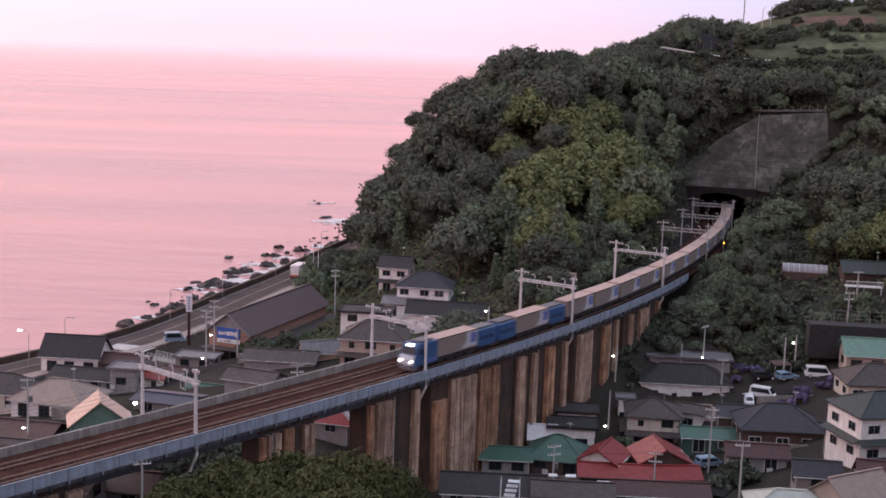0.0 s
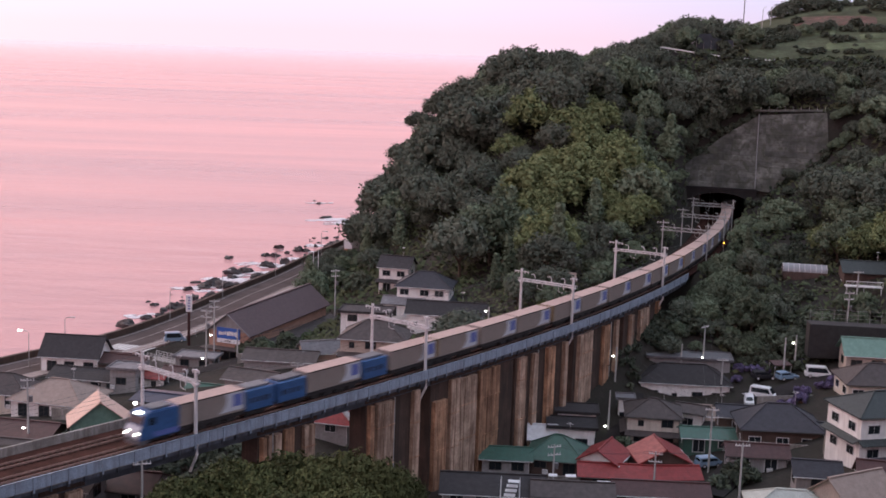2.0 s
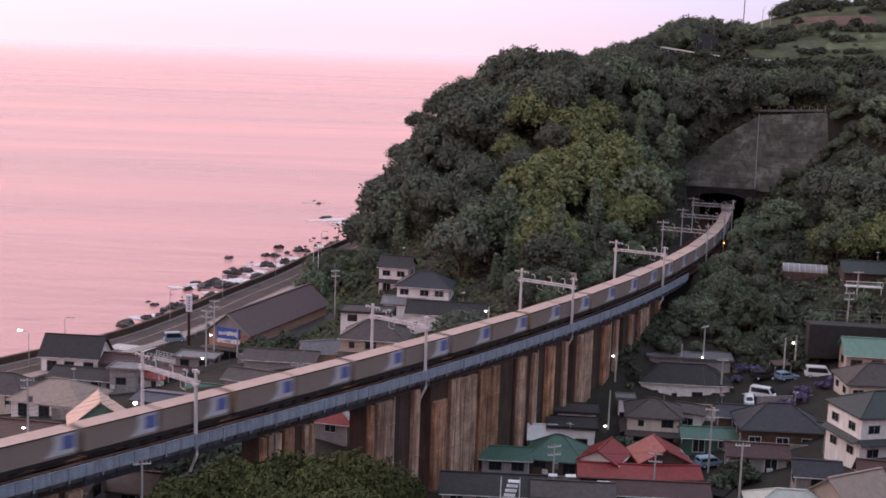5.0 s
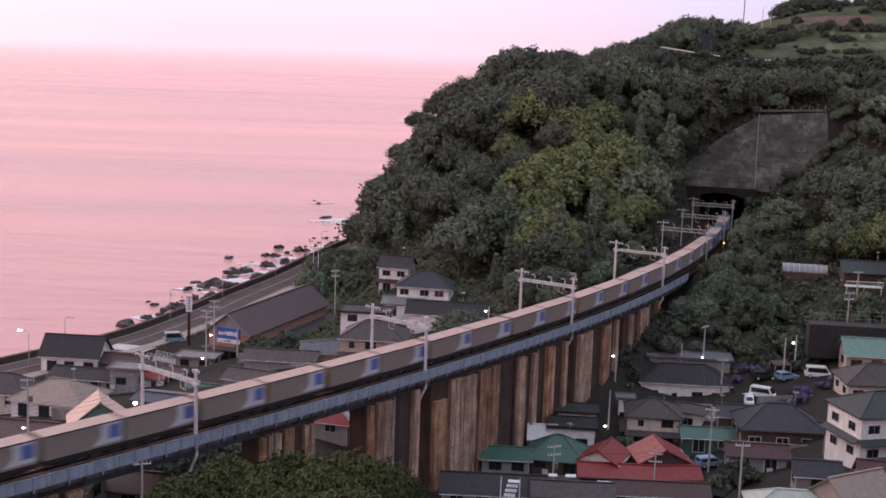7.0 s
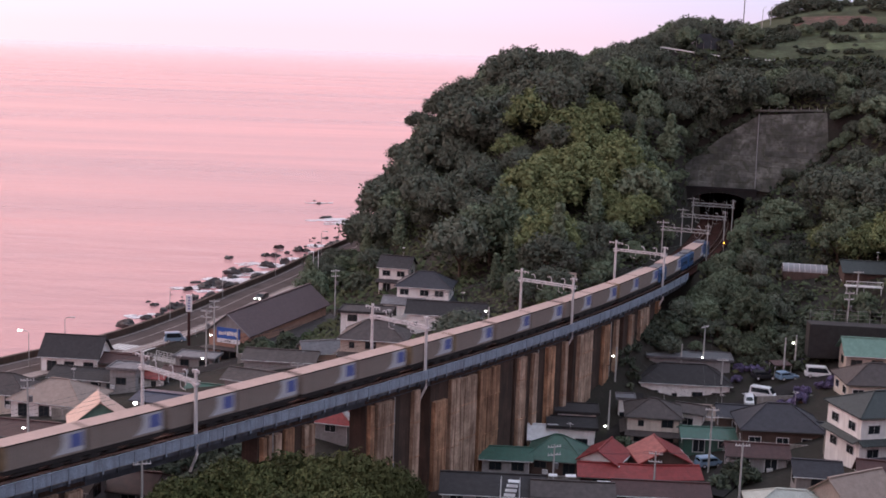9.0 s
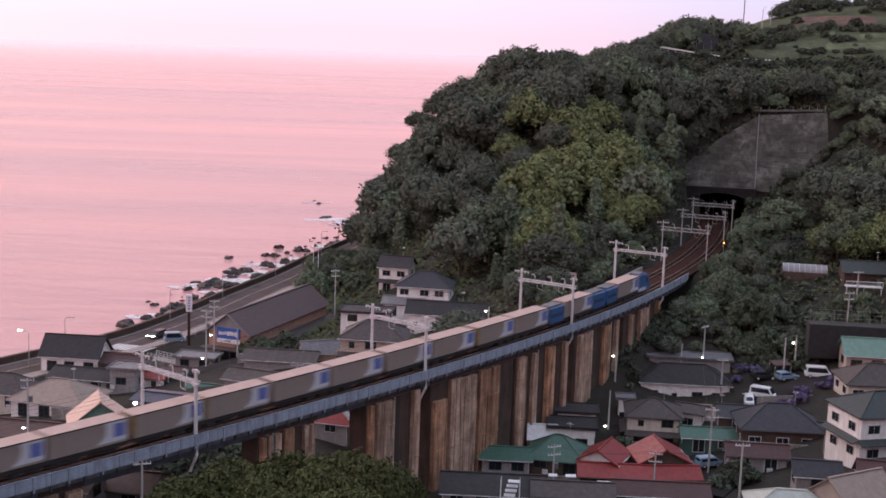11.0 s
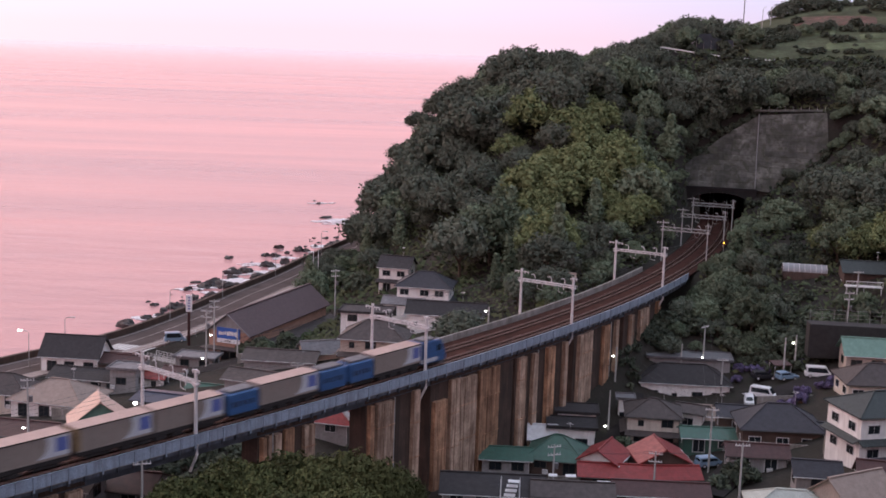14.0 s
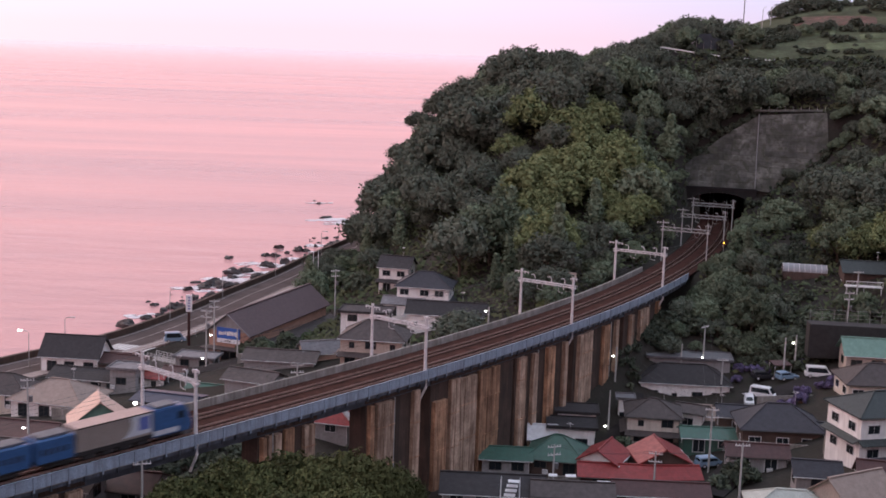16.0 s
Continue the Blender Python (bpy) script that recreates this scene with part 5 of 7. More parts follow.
    b = [bm.verts.new((L + 2, y, z)) for y, z in prof]
    bm.faces.new(a), bm.faces.new(b[::-1])
    for i in range(4):
        bm.faces.new((a[i], b[i], b[(i + 1) % 4], a[(i + 1) % 4]))
    bmesh.ops.recalc_face_normals(bm, faces=bm.faces[:])
    part("side_roof", bm, "r_brown", s)


M["r_shop"] = mat("purple_brown_sheet_roof", (0.098, 0.062, 0.066), 0.6, var=0.15, courses=2.2)
shop()


# ---- vehicles ----
def vehicle(name, x, y, z, rot, L, W, H, paint, label, kind="car", lit=False):
    v = thing(name, pose(x, y, z, 0, 0, rot), label, "truck" if kind == "truck" else "car")
    if kind == "truck":
        part("cargo_box", boxed(-L / 2, L / 2 - 2.0, -W / 2, W / 2, 0.95, H, 0.05), paint, v, "white cargo box")
        part("bumper", boxed(-L / 2 - 0.05, -L / 2 + 0.15, -W / 2, W / 2, 0.5, 0.95, 0.03), "car_red", v, "orange-red rear bumper")
        prof = [(L / 2 - 1.9, 0.5), (L / 2, 0.5), (L / 2, 1.4), (L / 2 - 0.4, 2.6), (L / 2 - 1.9, 2.7)]
        part("cab", prism(bmesh.new(), prof, -W / 2 + 0.05, W / 2 - 0.05), paint, v)
        part("chassis", boxed(-L / 2 + 0.2, L / 2 - 0.3, -0.5, 0.5, 0.5, 0.95), "under", v)
    else:
        van = kind == "van"
        body = [(-L / 2, 0.3), (L / 2, 0.3), (L / 2, 0.75), (L / 2 - (0.35 if van else 0.9), 0.95), (-L / 2, 0.95)]
        bm = prism(bmesh.new(), body, -W / 2, W / 2)
        bmesh.ops.bevel(bm, geom=list(bm.edges), offset=0.06, segments=2, affect="EDGES")
        bd = part("body", bm, paint, v)
        cabin = [(-L / 2 + 0.1, 0.9), (L / 2 - (0.4 if van else 1.0), 0.9), (L / 2 - (1.1 if van else 1.8), H - 0.08), (L / 2 - (1.3 if van else 2.0), H), (-L / 2 + 0.25, H), (-L / 2 + 0.15, H - 0.1)]
        bm = prism(bmesh.new(), cabin, -W / 2 + 0.08, W / 2 - 0.08)
        bmesh.ops.bevel(bm, geom=list(bm.edges), offset=0.05, segments=2, affect="EDGES")
        part("cabin", bm, paint, v)
        bm = bmesh.new()
        for sy in (-W / 2 + 0.06, W / 2 - 0.08):
            prism(bm, [(-L / 2 + 0.4, 1.0), (L / 2 - (0.8 if van else 1.4), 1.0), (L / 2 - (1.25 if van else 1.95), H - 0.18), (-L / 2 + 0.4, H - 0.18)], sy, sy + 0.02)
        box(bm, -L / 2 + 0.1, -L / 2 + 0.14, -W / 2 + 0.25, W / 2 - 0.25, 1.05, H - 0.2)
        part("window_glass", bm, "glass_dark", v)
        x0 = L / 2 - (0.42 if van else 1.02)
        x1 = L / 2 - (1.05 if van else 1.75)
        bm = bmesh.new()
        q = [bm.verts.new(p) for p in ((x0 + 0.03, -W / 2 + 0.2, 0.98), (x0 + 0.03, W / 2 - 0.2, 0.98), (x1 + 0.05, W / 2 - 0.28, H - 0.12), (x1 + 0.05, -W / 2 + 0.28, H - 0.12))]
        r = bmesh.ops.extrude_face_region(bm, geom=[bm.faces.new(q)])
        for g in r["geom"]:
            if isinstance(g, bmesh.types.BMVert):
                g.co.x -= 0.06
        part("windscreen", bm, "glass_dark", v)
        for sy in (-W / 2 + 0.25, W / 2 - 0.25):
            part("headlight", boxed(L / 2 - 0.04, L / 2 + 0.03, sy - 0.2, sy + 0.2, 0.55, 0.78), "head" if lit else "frame_white", v, "lit headlight" if lit else "")
    r = 0.48 if kind == "truck" else 0.32
    for sx in (-L / 2 + 0.8, L / 2 - 0.85):
        for sy in (-W / 2 + 0.1, W / 2 - 0.1):
            bm = bmesh.new()
            bmesh.ops.create_cone(bm, cap_ends=True, segments=16, radius1=r, radius2=r, depth=0.22, matrix=Matrix.Rotation(math.pi / 2, 4, "X"))
            wl_ = part("wheel", bm, "tyre", v, at=pose(sx, sy, r))
            bm = bmesh.new()
            bmesh.ops.create_cone(bm, cap_ends=True, segments=12, radius1=r * 0.6, radius2=r * 0.6, depth=0.24, matrix=Matrix.Rotation(math.pi / 2, 4, "X"))
            part("rim", bm, "galv", wl_)
    return v


def gz(x, y, extra=0.0):
    return ground_z(x, y) + extra


vehicle("minivan", 53.6, 208.0, gz(53.6, 208) + 0.05, -28, 4.4, 1.75, 1.9, "car_white", "white minivan parked on the lane", "van")
vehicle("small_car", 51.0, 206.4, gz(51, 206.4) + 0.05, -100, 3.3, 1.5, 1.6, "car_white", "small white car parked beside a minivan", "van")
vehicle("van", 63.9, 212.6, gz(63.9, 212.6) + 0.05, -8, 4.6, 1.75, 1.95, "car_white", "white van parked by a hedge", "van")
vehicle("hatchback", 59.2, 214.8, gz(59.2, 214.8) + 0.05, 20, 3.8, 1.7, 1.5, "car_blue", "pale blue car parked beneath a red awning")
vehicle("dark_car", 55.8, 217.0, gz(55.8, 217) + 0.05, 10, 4.2, 1.7, 1.45, "car_dark", "dark car parked on the lane")
vehicle("hatchback", 39.6, 181.2, gz(39.6, 181.2) + 0.05, 20, 3.9, 1.7, 1.6, "car_blue", "pale blue and white car parked beside red roofs", "van")
vehicle("pickup_van", -52.4, 250.6, 13.25, 18, 4.2, 1.75, 2.0, "car_blue", "pale blue and white van parked by the road", "van")
TRUCK = vehicle("box_truck", -36.6, 331, 12.06, 75, 7.6, 2.4, 3.4, "car_white", "white box truck with an orange-red rear bumper", "truck")
CAR = vehicle("oncoming_car", -27, 358, 12.06, -105, 4.3, 1.75, 1.5, "car_dark", "dark car with lit headlights on the coast road", "car", True)
bm = boxed(-1.6, 1.6, -1.3, 1.3, 2.1, 2.25, 0.03)
aw = part("awning", bm, "r_maroon", at=pose(58.6, 217.6, gz(58.6, 217.6), 6, 0, 10))
tagged(aw, "dull red awning over a parking place", "awning")
for sx in (-1.45, 1.45):
    for sy in (-1.15, 1.15):
        part("post", tubed([(sx, sy, -0.6), (sx, sy, 2.2)], 0.05, 5), "galv", aw)


# ---- poles, lamps and signs ----
def utility_pole(x, y, h, arms=2, rot=0, lamp=0.0, box_=False, dark=False, z=None):
    POLES.append((x, y, h))
    z = gz(x, y) - 0.5 if z is None else z
    p = thing("utility_pole", pose(x, y, z, 0, 0, rot), "grey concrete utility pole with crossarms and insulators", "utility pole", "utility poles")
    h += 0.5
    part("shaft", tubed([(0, 0, 0), (0, 0, h)], 0.17, 8, 0.11), "pole_dark" if dark else "pole", p)
    for a in range(arms):
        zz = h - 0.4 - a * 1.1
        c = part("crossarm", boxed(-0.95, 0.95, -0.05, 0.05, zz, zz + 0.1), "galv", p)
        bm = bmesh.new()
        for q in (-0.85, -0.45, 0.45, 0.85):
            tube(bm, [(q, 0, zz + 0.1), (q, 0, zz + 0.34)], 0.05, 6)
        part("insulator", bm, "frame_white", c)
    if box_:
        bm = bmesh.new()
        bmesh.ops.create_cone(bm, cap_ends=True, segments=12, radius1=0.28, radius2=0.28, depth=0.8, matrix=Matrix.Translation((0.42, 0, h - 3.0)))
        part("transformer", bm, "r_grey", p)
    if lamp:
        c = part("lamp_arm", tubed([(0, 0, lamp + 0.5), (-0.5, -0.2, lamp + 0.7)], 0.035, 5), "galv", p)
        bm = bmesh.new()
        bmesh.ops.create_uvsphere(bm, u_segments=10, v_segments=6, radius=0.17, matrix=Matrix.Translation((-0.6, -0.3, lamp + 0.6)) @ Matrix.Diagonal((1.3, 1, 0.7, 1)))
        part("lamp_head", bm, "lamp_on", c, "lit white lamp")
    return p


POLES = []
utility_pole(-58.0, 177.7, 8.5, 2, 10, 1.2, True)
utility_pole(39.1, 178.8, 9.5, 2, -5, 0, False)
utility_pole(39.4, 160.9, 7.6, 1, 0, 0, False)
utility_pole(15.9, 168.0, 8.0, 2, 20, 0, True)
utility_pole(29.8, 169.5, 6.2, 2, -15, 0, False)
utility_pole(30.0, 214.4, 6.0, 0, 0, 4.4, False)
utility_pole(27.3, 199.8, 6.5, 0, 0, 0.6, False)
utility_pole(46.4, 222.7, 8.0, 1, 40, 2.2, False)
utility_pole(58.9, 216.2, 7.0, 0, 0, 0, False)
utility_pole(72.6, 227.3, 8.0, 2, 10, 0, True)
utility_pole(42.4, 221.8, 5.0, 0, 0, 0, False)
utility_pole(48.2, 215.0, 6.0, 1, 0, 0, False)
utility_pole(-41.5, 225.2, 11.0, 2, 0, 2.0, True)
utility_pole(-41.8, 234.6, 12.0, 2, 10, 5.2, False)
utility_pole(-22.6, 271.1, 10.0, 2, 20, 0, True)
utility_pole(-36.9, 231.0, 6.0, 0, 0, 0, False)
utility_pole(-30.6, 130.0, 8.7, 1, 20, 0, False)
utility_pole(-20.5, 183.0, 12.0, 2, 15, 0, True)
utility_pole(61.5, 219.0, 6.0, 0, 0, 4.5, False)
utility_pole(78.0, 240.0, 6.0, 1, 0, 0, False)
utility_pole(8.0, 212.0, 11.0, 0, 0, 10.2, False)


def town_wires():
    runs = [(0, 17), (1, 2), (3, 4), (4, 2), (1, 7), (7, 9), (12, 13), (13, 14), (5, 1), (9, 19)]
    for i, j in runs:
        for q in (-0.8, 0.8):
            pts = []
            (xa, ya, ha), (xb, yb, hb) = POLES[i][:3], POLES[j][:3]
            za, zb = gz(xa, ya) + ha, gz(xb, yb) + hb
            for k in range(9):
                u = k / 8
                pts.append((xa + (xb - xa) * u + q, ya + (yb - ya) * u, za + (zb - za) * u - 4 * u * (1 - u) * 0.8))
            tagged(part("power_line", tubed(pts, 0.015, 4), "wire"), "thin black power line between utility poles", "wire", "power lines")


town_wires()


def street_lamp(x, y, z, h, side, lit=False):
    s = thing("street_lamp", pose(x, y, z, 0, 0, side), "slim grey street lamp beside the coast road", "street lamp", "street lamps")
    part("pole", tubed([(0, 0, -0.3), (0, 0, h - 0.4), (0.3, 0, h), (1.4, 0, h + 0.1)], 0.07, 6), "pole", s)
    part("lamp_head", boxed(1.2, 2.0, -0.14, 0.14, h + 0.03, h + 0.2, 0.04), "lamp_on" if lit else "galv", s)


for i in range(8, 56, 7):
    p_ = offset_line(COAST, 0.9)[i]
    street_lamp(p_[0], p_[1], 12.0, 6.5, 0, i == 8)
street_lamp(-75.4, 232.2, 12.0, 6.8, 180, True)
for dx, dy in ((0, 0), (1.0, 1.6), (2.1, 3.0)):
    p_ = tagged(part("flag_pole", tubed([(0, 0, -1.0), (0, 0, 8.6)], 0.11, 8, 0.08), "car_white", at=pose(-32.9 + dx, 314.4 + dy, 12.6)), "tall white flagpole beside the coast road", "flagpole", "flagpoles")


def pylon_sign():
    s = thing("pylon_sign", pose(-50.0, 252.5, 12.6, 0, 0, 8), "tall white roadside sign on a rust-brown post", "sign")
    part("post", boxed(-0.28, 0.28, -0.2, 0.2, -0.5, 6.4, 0.03), "r_maroon", s)
    b = part("board", boxed(-0.62, 0.62, -0.22, 0.22, 6.4, 9.8, 0.04), "car_white", s, "white upright board")
    for k in range(5):
        part("lettering_bar", boxed(-0.2, 0.2, -0.25, -0.22, 6.9 + k * 0.56, 6.9 + k * 0.56 + 0.26), "logo_blue", b)
    return s


pylon_sign()


def footbridge():
    f = thing("footway", pose(-47.6, 234.4, 12.2, 0, 0, -33), "raised footway with grey railings beside the road", "footway")
    part("deck", boxed(-8, 8, -1.2, 1.2, 0.6, 0.85, 0.03), "concrete", f)
    part("retaining_wall", boxed(-8, 8, -1.1, 1.1, -2.5, 0.6), "concrete", f)
    for sy in (-1.15, 1.15):
        bm = bmesh.new()
        for k in range(17):
            tube(bm, [(-8 + k, sy, 0.8), (-8 + k, sy, 1.9)], 0.05, 5)
        for zz in (1.1, 1.5, 1.9):
            tube(bm, [(-8, sy, zz), (8, sy, zz)], 0.05, 5)
        part("railing", bm, "galv", f)


footbridge()


def hilltop():
    g = thing("roadside_barrier", pose(0, 0, 0), "long white guard rail on a dark hilltop retaining wall", "guard rail")
    way = [Vector(p) for p in ((60.3, 377, 73.7), (71.0, 376.5, 72.4), (80.9, 374, 71.3), (92.0, 371.5, 71.1))]
    q = [a.lerp(b, k / 5) for a, b in zip(way, way[1:]) for k in range(5)] + [way[-1]]
    part("rail", tubed(q, 0.22, 6), "paint_white", g)
    for p in q:
        part("post", tubed([p + Vector((0, 0.12, -0.9)), p + Vector((0, 0.12, 0))], 0.07, 5), "galv", g)
    bm = bmesh.new()
    for p, n in zip(q, q[1:]):
        low = min(gz(p.x, p.y), gz(n.x, n.y), p.z - 1.6) - 0.6
        f0, f1 = Vector((0, -0.15, 0)), Vector((0, 0.5, 0))
        ring = []
        for e_, o_ in ((p, f0), (n, f0), (n, f1), (p, f1)):
            ring.append((bm.verts.new((e_.x + o_.x, e_.y + o_.y, low)), bm.verts.new((e_.x + o_.x, e_.y + o_.y, e_.z - 0.85))))
        bm.faces.new([r_[1] for r_ in ring])
        for k in range(4):
            a, b = ring[k], ring[(k + 1) % 4]
            bm.faces.new((a[0], b[0], b[1], a[1]))
    part("retaining_wall", bm, "under", g, "dark weathered retaining wall")
    for x, y, top, base in ((88.5, 400.0, 99.0, 68.0),):
        m = tagged(part("radio_mast", tubed([(0, 0, 0), (0, 0, top - base)], 0.22, 8, 0.12), "pole_dark", at=pose(x, y, base)), "slim dark mast on the hilltop", "mast")
    for x, y, h in ((100.1, 425.0, 87.6 - gz(100.1, 425)), (103.2, 427.0, 88.4 - gz(103.2, 427))):
        tagged(part("antenna_pole", tubed([(0, 0, 0), (0, 0, h), (0.9, 0, h + 1.0)], 0.1, 6), "pole", at=pose(x, y, gz(x, y) - 1)), "thin pole on the hilltop", "pole", "hilltop poles")


hilltop()


def field(name, corners, lift, material, label, category):
    """A patch laid over the hill between four plan corners, with a thick edge."""
    a, b, c, d = (Vector(q) for q in corners)
    n = 14
    bm = bmesh.new()
    grid = []
    for i in range(n + 1):
        row = []
        for j in range(n + 1):
            q = a.lerp(b, i / n).lerp(d.lerp(c, i / n), j / n)
            q += Vector((noise.noise((q.x * 0.4, q.y * 0.4, 1.0)), noise.noise((q.x * 0.4, q.y * 0.4, 7.0)))) * 0.8
            edge_ = -0.7 if i in (0, n) or j in (0, n) else 0.0
            row.append(bm.verts.new((q.x, q.y, gz(q.x, q.y) + lift + edge_ + 0.25 * noise.noise((q.x * 0.5, q.y * 0.5, 3.0)))))
        grid.append(row)
    for i in range(n):
        for j in range(n):
            bm.faces.new((grid[i][j], grid[i + 1][j], grid[i + 1][j + 1], grid[i][j + 1]))
    tagged(part(name, bm, material, smooth=True), label, category, kind="structure")


field("meadow", ((84, 371), (150, 366), (165, 470), (84, 470)), 0.45, "meadow", "rough dull green meadow on the hilltop", "meadow")
field("ploughed_field", ((107, 417), (131, 403), (134, 413), (111, 432)), 0.75, "earth", "bare reddish-brown terraced field on the hilltop", "field")
field("grass_field", ((106.5, 401), (116, 397), (118, 403), (108, 408)), 0.75, "pasture", "pale green terraced grass field on the hilltop", "field")
field("grass_field", ((108, 381), (127, 378), (129, 386), (110, 389)), 0.75, "pasture", "pale green terraced grass field on the hilltop", "field")
field("grass_field", ((121.5, 391), (134, 389), (136, 394), (122, 396)), 0.75, "pasture", "pale green terraced grass field on the hilltop", "field")


def net_shed():
    s_ = thing("net_shed", pose(77.5, 386, gz(77.5, 386), 0, 0, -8), "dark blue-green netted shed behind the hilltop rail", "shed")
    bm = prism(bmesh.new(), [(-5.5, 0.0), (-5.5, 3.2), (-4.6, 4.4), (-1.6, 4.6), (-0.8, 3.4), (5.0, 2.8), (5.5, 0.0)], -2.5, 2.5)
    part("net", bm, "net", s_)
    for k in range(6):
        part("hoop", tubed([(-5.4 + k * 2.1, -2.55, -0.8), (-5.4 + k * 2.1, -2.55, 2.6)], 0.05, 5), "pole_dark", s_)


net_shed()


def terrace():
    t = thing("dark_terrace", pose(76.5, 216.5, gz(76.5, 216.5) - 1.0, 0, 0, -6), "black-netted garden terrace with a pale wire fence", "terrace")
    part("netted_bank", boxed(-13.5, 9.5, -1.2, 2.2, -1.0, 4.9, 0.1), "under", t, "black netted bank")
    for k in range(12):
        part("fence_post", tubed([(-13 + k * 2, 2.0, 4.8), (-13 + k * 2, 2.0, 6.9)], 0.035, 5), "pole_dark", t)
    for zz in (5.5, 6.2, 6.9):
        part("fence_rail", tubed([(-13, 2.0, zz), (9, 2.0, zz)], 0.022, 5), "pole_dark", t)


terrace()


def greenhouse(x, y, turn, length, r):
    g = thing("greenhouse", pose(x, y, gz(x, y) + 0.1, 0, 0, turn), "tunnel greenhouse of pale plastic film on the slope", "greenhouse")
    bm = bmesh.new()
    rows = []
    for k in range(9):
        px = -length / 2 + length * k / 8
        rows.append([bm.verts.new((px, r * math.cos(a) , 0.9 + r * 0.75 * math.sin(a) + (0.03 if k % 2 else 0))) for a in [math.pi * i / 12 for i in range(13)]])
    for a, b in zip(rows, rows[1:]):
        for i in range(12):
            bm.faces.new((a[i], b[i], b[i + 1], a[i + 1]))
    part("film_cover", bm, "film", g, "dull translucent plastic film")
    for sx in (-1, 1):
        bm = bmesh.new()
        ring = [bm.verts.new((sx * (length / 2 - 0.05), r * math.cos(math.pi * i / 12), 0.9 + r * 0.75 * math.sin(math.pi * i / 12))) for i in range(13)]
        base = [bm.verts.new((sx * (length / 2 - 0.05), v_, -1.0)) for v_ in (-r, r)]
        bm.faces.new(ring + base)
        part("end_wall", bm, "brownwall", g)
    for sy in (-1, 1):
        part("side_board", boxed(-length / 2, length / 2, sy * r - 0.04, sy * r + 0.04, -1.0, 0.95), "brownwall", g, "brown boarded side")
    for k in range(9):
        px = -length / 2 + length * k / 8
        part("hoop", tubed([(px, (r + 0.04) * math.cos(math.pi * i / 12), 0.9 + (r * 0.75 + 0.05) * math.sin(math.pi * i / 12)) for i in range(13)], 0.035, 5), "galv", g)
    BUILT.append((x, y, 5.0))


greenhouse(73.0, 258.5, -10, 8.6, 1.9)


def balcony():
    b = thing("balcony", pose(79.6, 241.5, gz(79.6, 241.5) + 2.0, 0, 0, -6), "white-railed timber balcony on a hillside house", "balcony")
    part("deck", boxed(-3.4, 3.4, -0.9, 0.9, 0, 0.18, 0.02), "frame_white", b)
    for k in range(15):
        part("baluster", boxed(-3.35 + k * 0.478, -3.29 + k * 0.478, -0.88, -0.82, 0.18, 1.1), "car_white", b)
    part("rail", boxed(-3.4, 3.4, -0.92, -0.8, 1.1, 1.2), "car_white", b)
    for sx in (-3.2, 0, 3.2):
        part("post", tubed([(sx, -0.7, -4.5), (sx, -0.7, 0)], 0.08, 5), "frame_white", b)


balcony()


def garden_wall(x, y, rot, L, h, material, label):
    w = part("garden_wall", boxed(-L / 2, L / 2, -0.1, 0.1, -1.2, h, 0.02), material, at=pose(x, y, gz(x, y), 0, 0, rot))
    tagged(w, label, "wall", "garden walls")


for x_, y_, r_, L_, h_ in ((50, 181.5, -6, 14, 1.2), (57, 203.0, 12, 12, 0.9), (36, 207.5, -5, 14, 1.3), (60, 174, -10, 12, 1.4), (-52, 190.0, -12, 14, 1.2), (-66, 214.0, -10, 16, 1.2), (-30, 226.0, 10, 12, 1.1), (24, 176.5, -4, 16, 1.1)):
    garden_wall(x_, y_, r_, L_, h_, "concrete", "grey concrete block garden wall between houses")


def lane(pts, w, label):
    bm = bmesh.new()
    line = fine_line(pts, 8)
    a_, b_ = offset_line(line, -w / 2), offset_line(line, w / 2)
    rows = []
    for p, q in zip(a_, b_):
        z_ = max(gz(*p), gz(*q)) + 0.12
        rows.append([bm.verts.new((*p, z_)), bm.verts.new((*q, z_)), bm.verts.new((*q, z_ - 0.6)), bm.verts.new((*p, z_ - 0.6))])
    for p, q in zip(rows, rows[1:]):
        for j in range(4):
            bm.faces.new((p[j], p[(j + 1) % 4], q[(j + 1) % 4], q[j]))
    bmesh.ops.recalc_face_normals(bm, faces=bm.faces[:])
    tagged(part("lane", bm, "asphalt"), label, "lane", kind="structure")


lane([(36, 164), (42, 176), (46, 186), (44, 198), (50, 205), (58, 209), (68, 212)], 4.2, "narrow grey asphalt lane between the houses")
lane([(28, 172), (27, 186), (29, 200), (33, 212)], 3.2, "narrow dark lane beneath the viaduct")
lane([(-70, 208), (-58, 214), (-46, 222), (-34, 228), (-26, 240)], 4.0, "narrow grey lane behind the roadside houses")


def skylights():
    for x, y, z, L in ((24.0, 165.5, 17.0, 2.4), (18.2, 167.2, 17.2, 0.7), (15.8, 167.2, 17.2, 0.6)):
        tagged(part("roof_panel", boxed(-L, L, -0.3, 0.3, 0, 0.12, 0.02), "car_white", at=pose(x, y, z, 18, 0, -2)), "white translucent panel on a brown roof", "roof panel", "roof panels")


skylights()


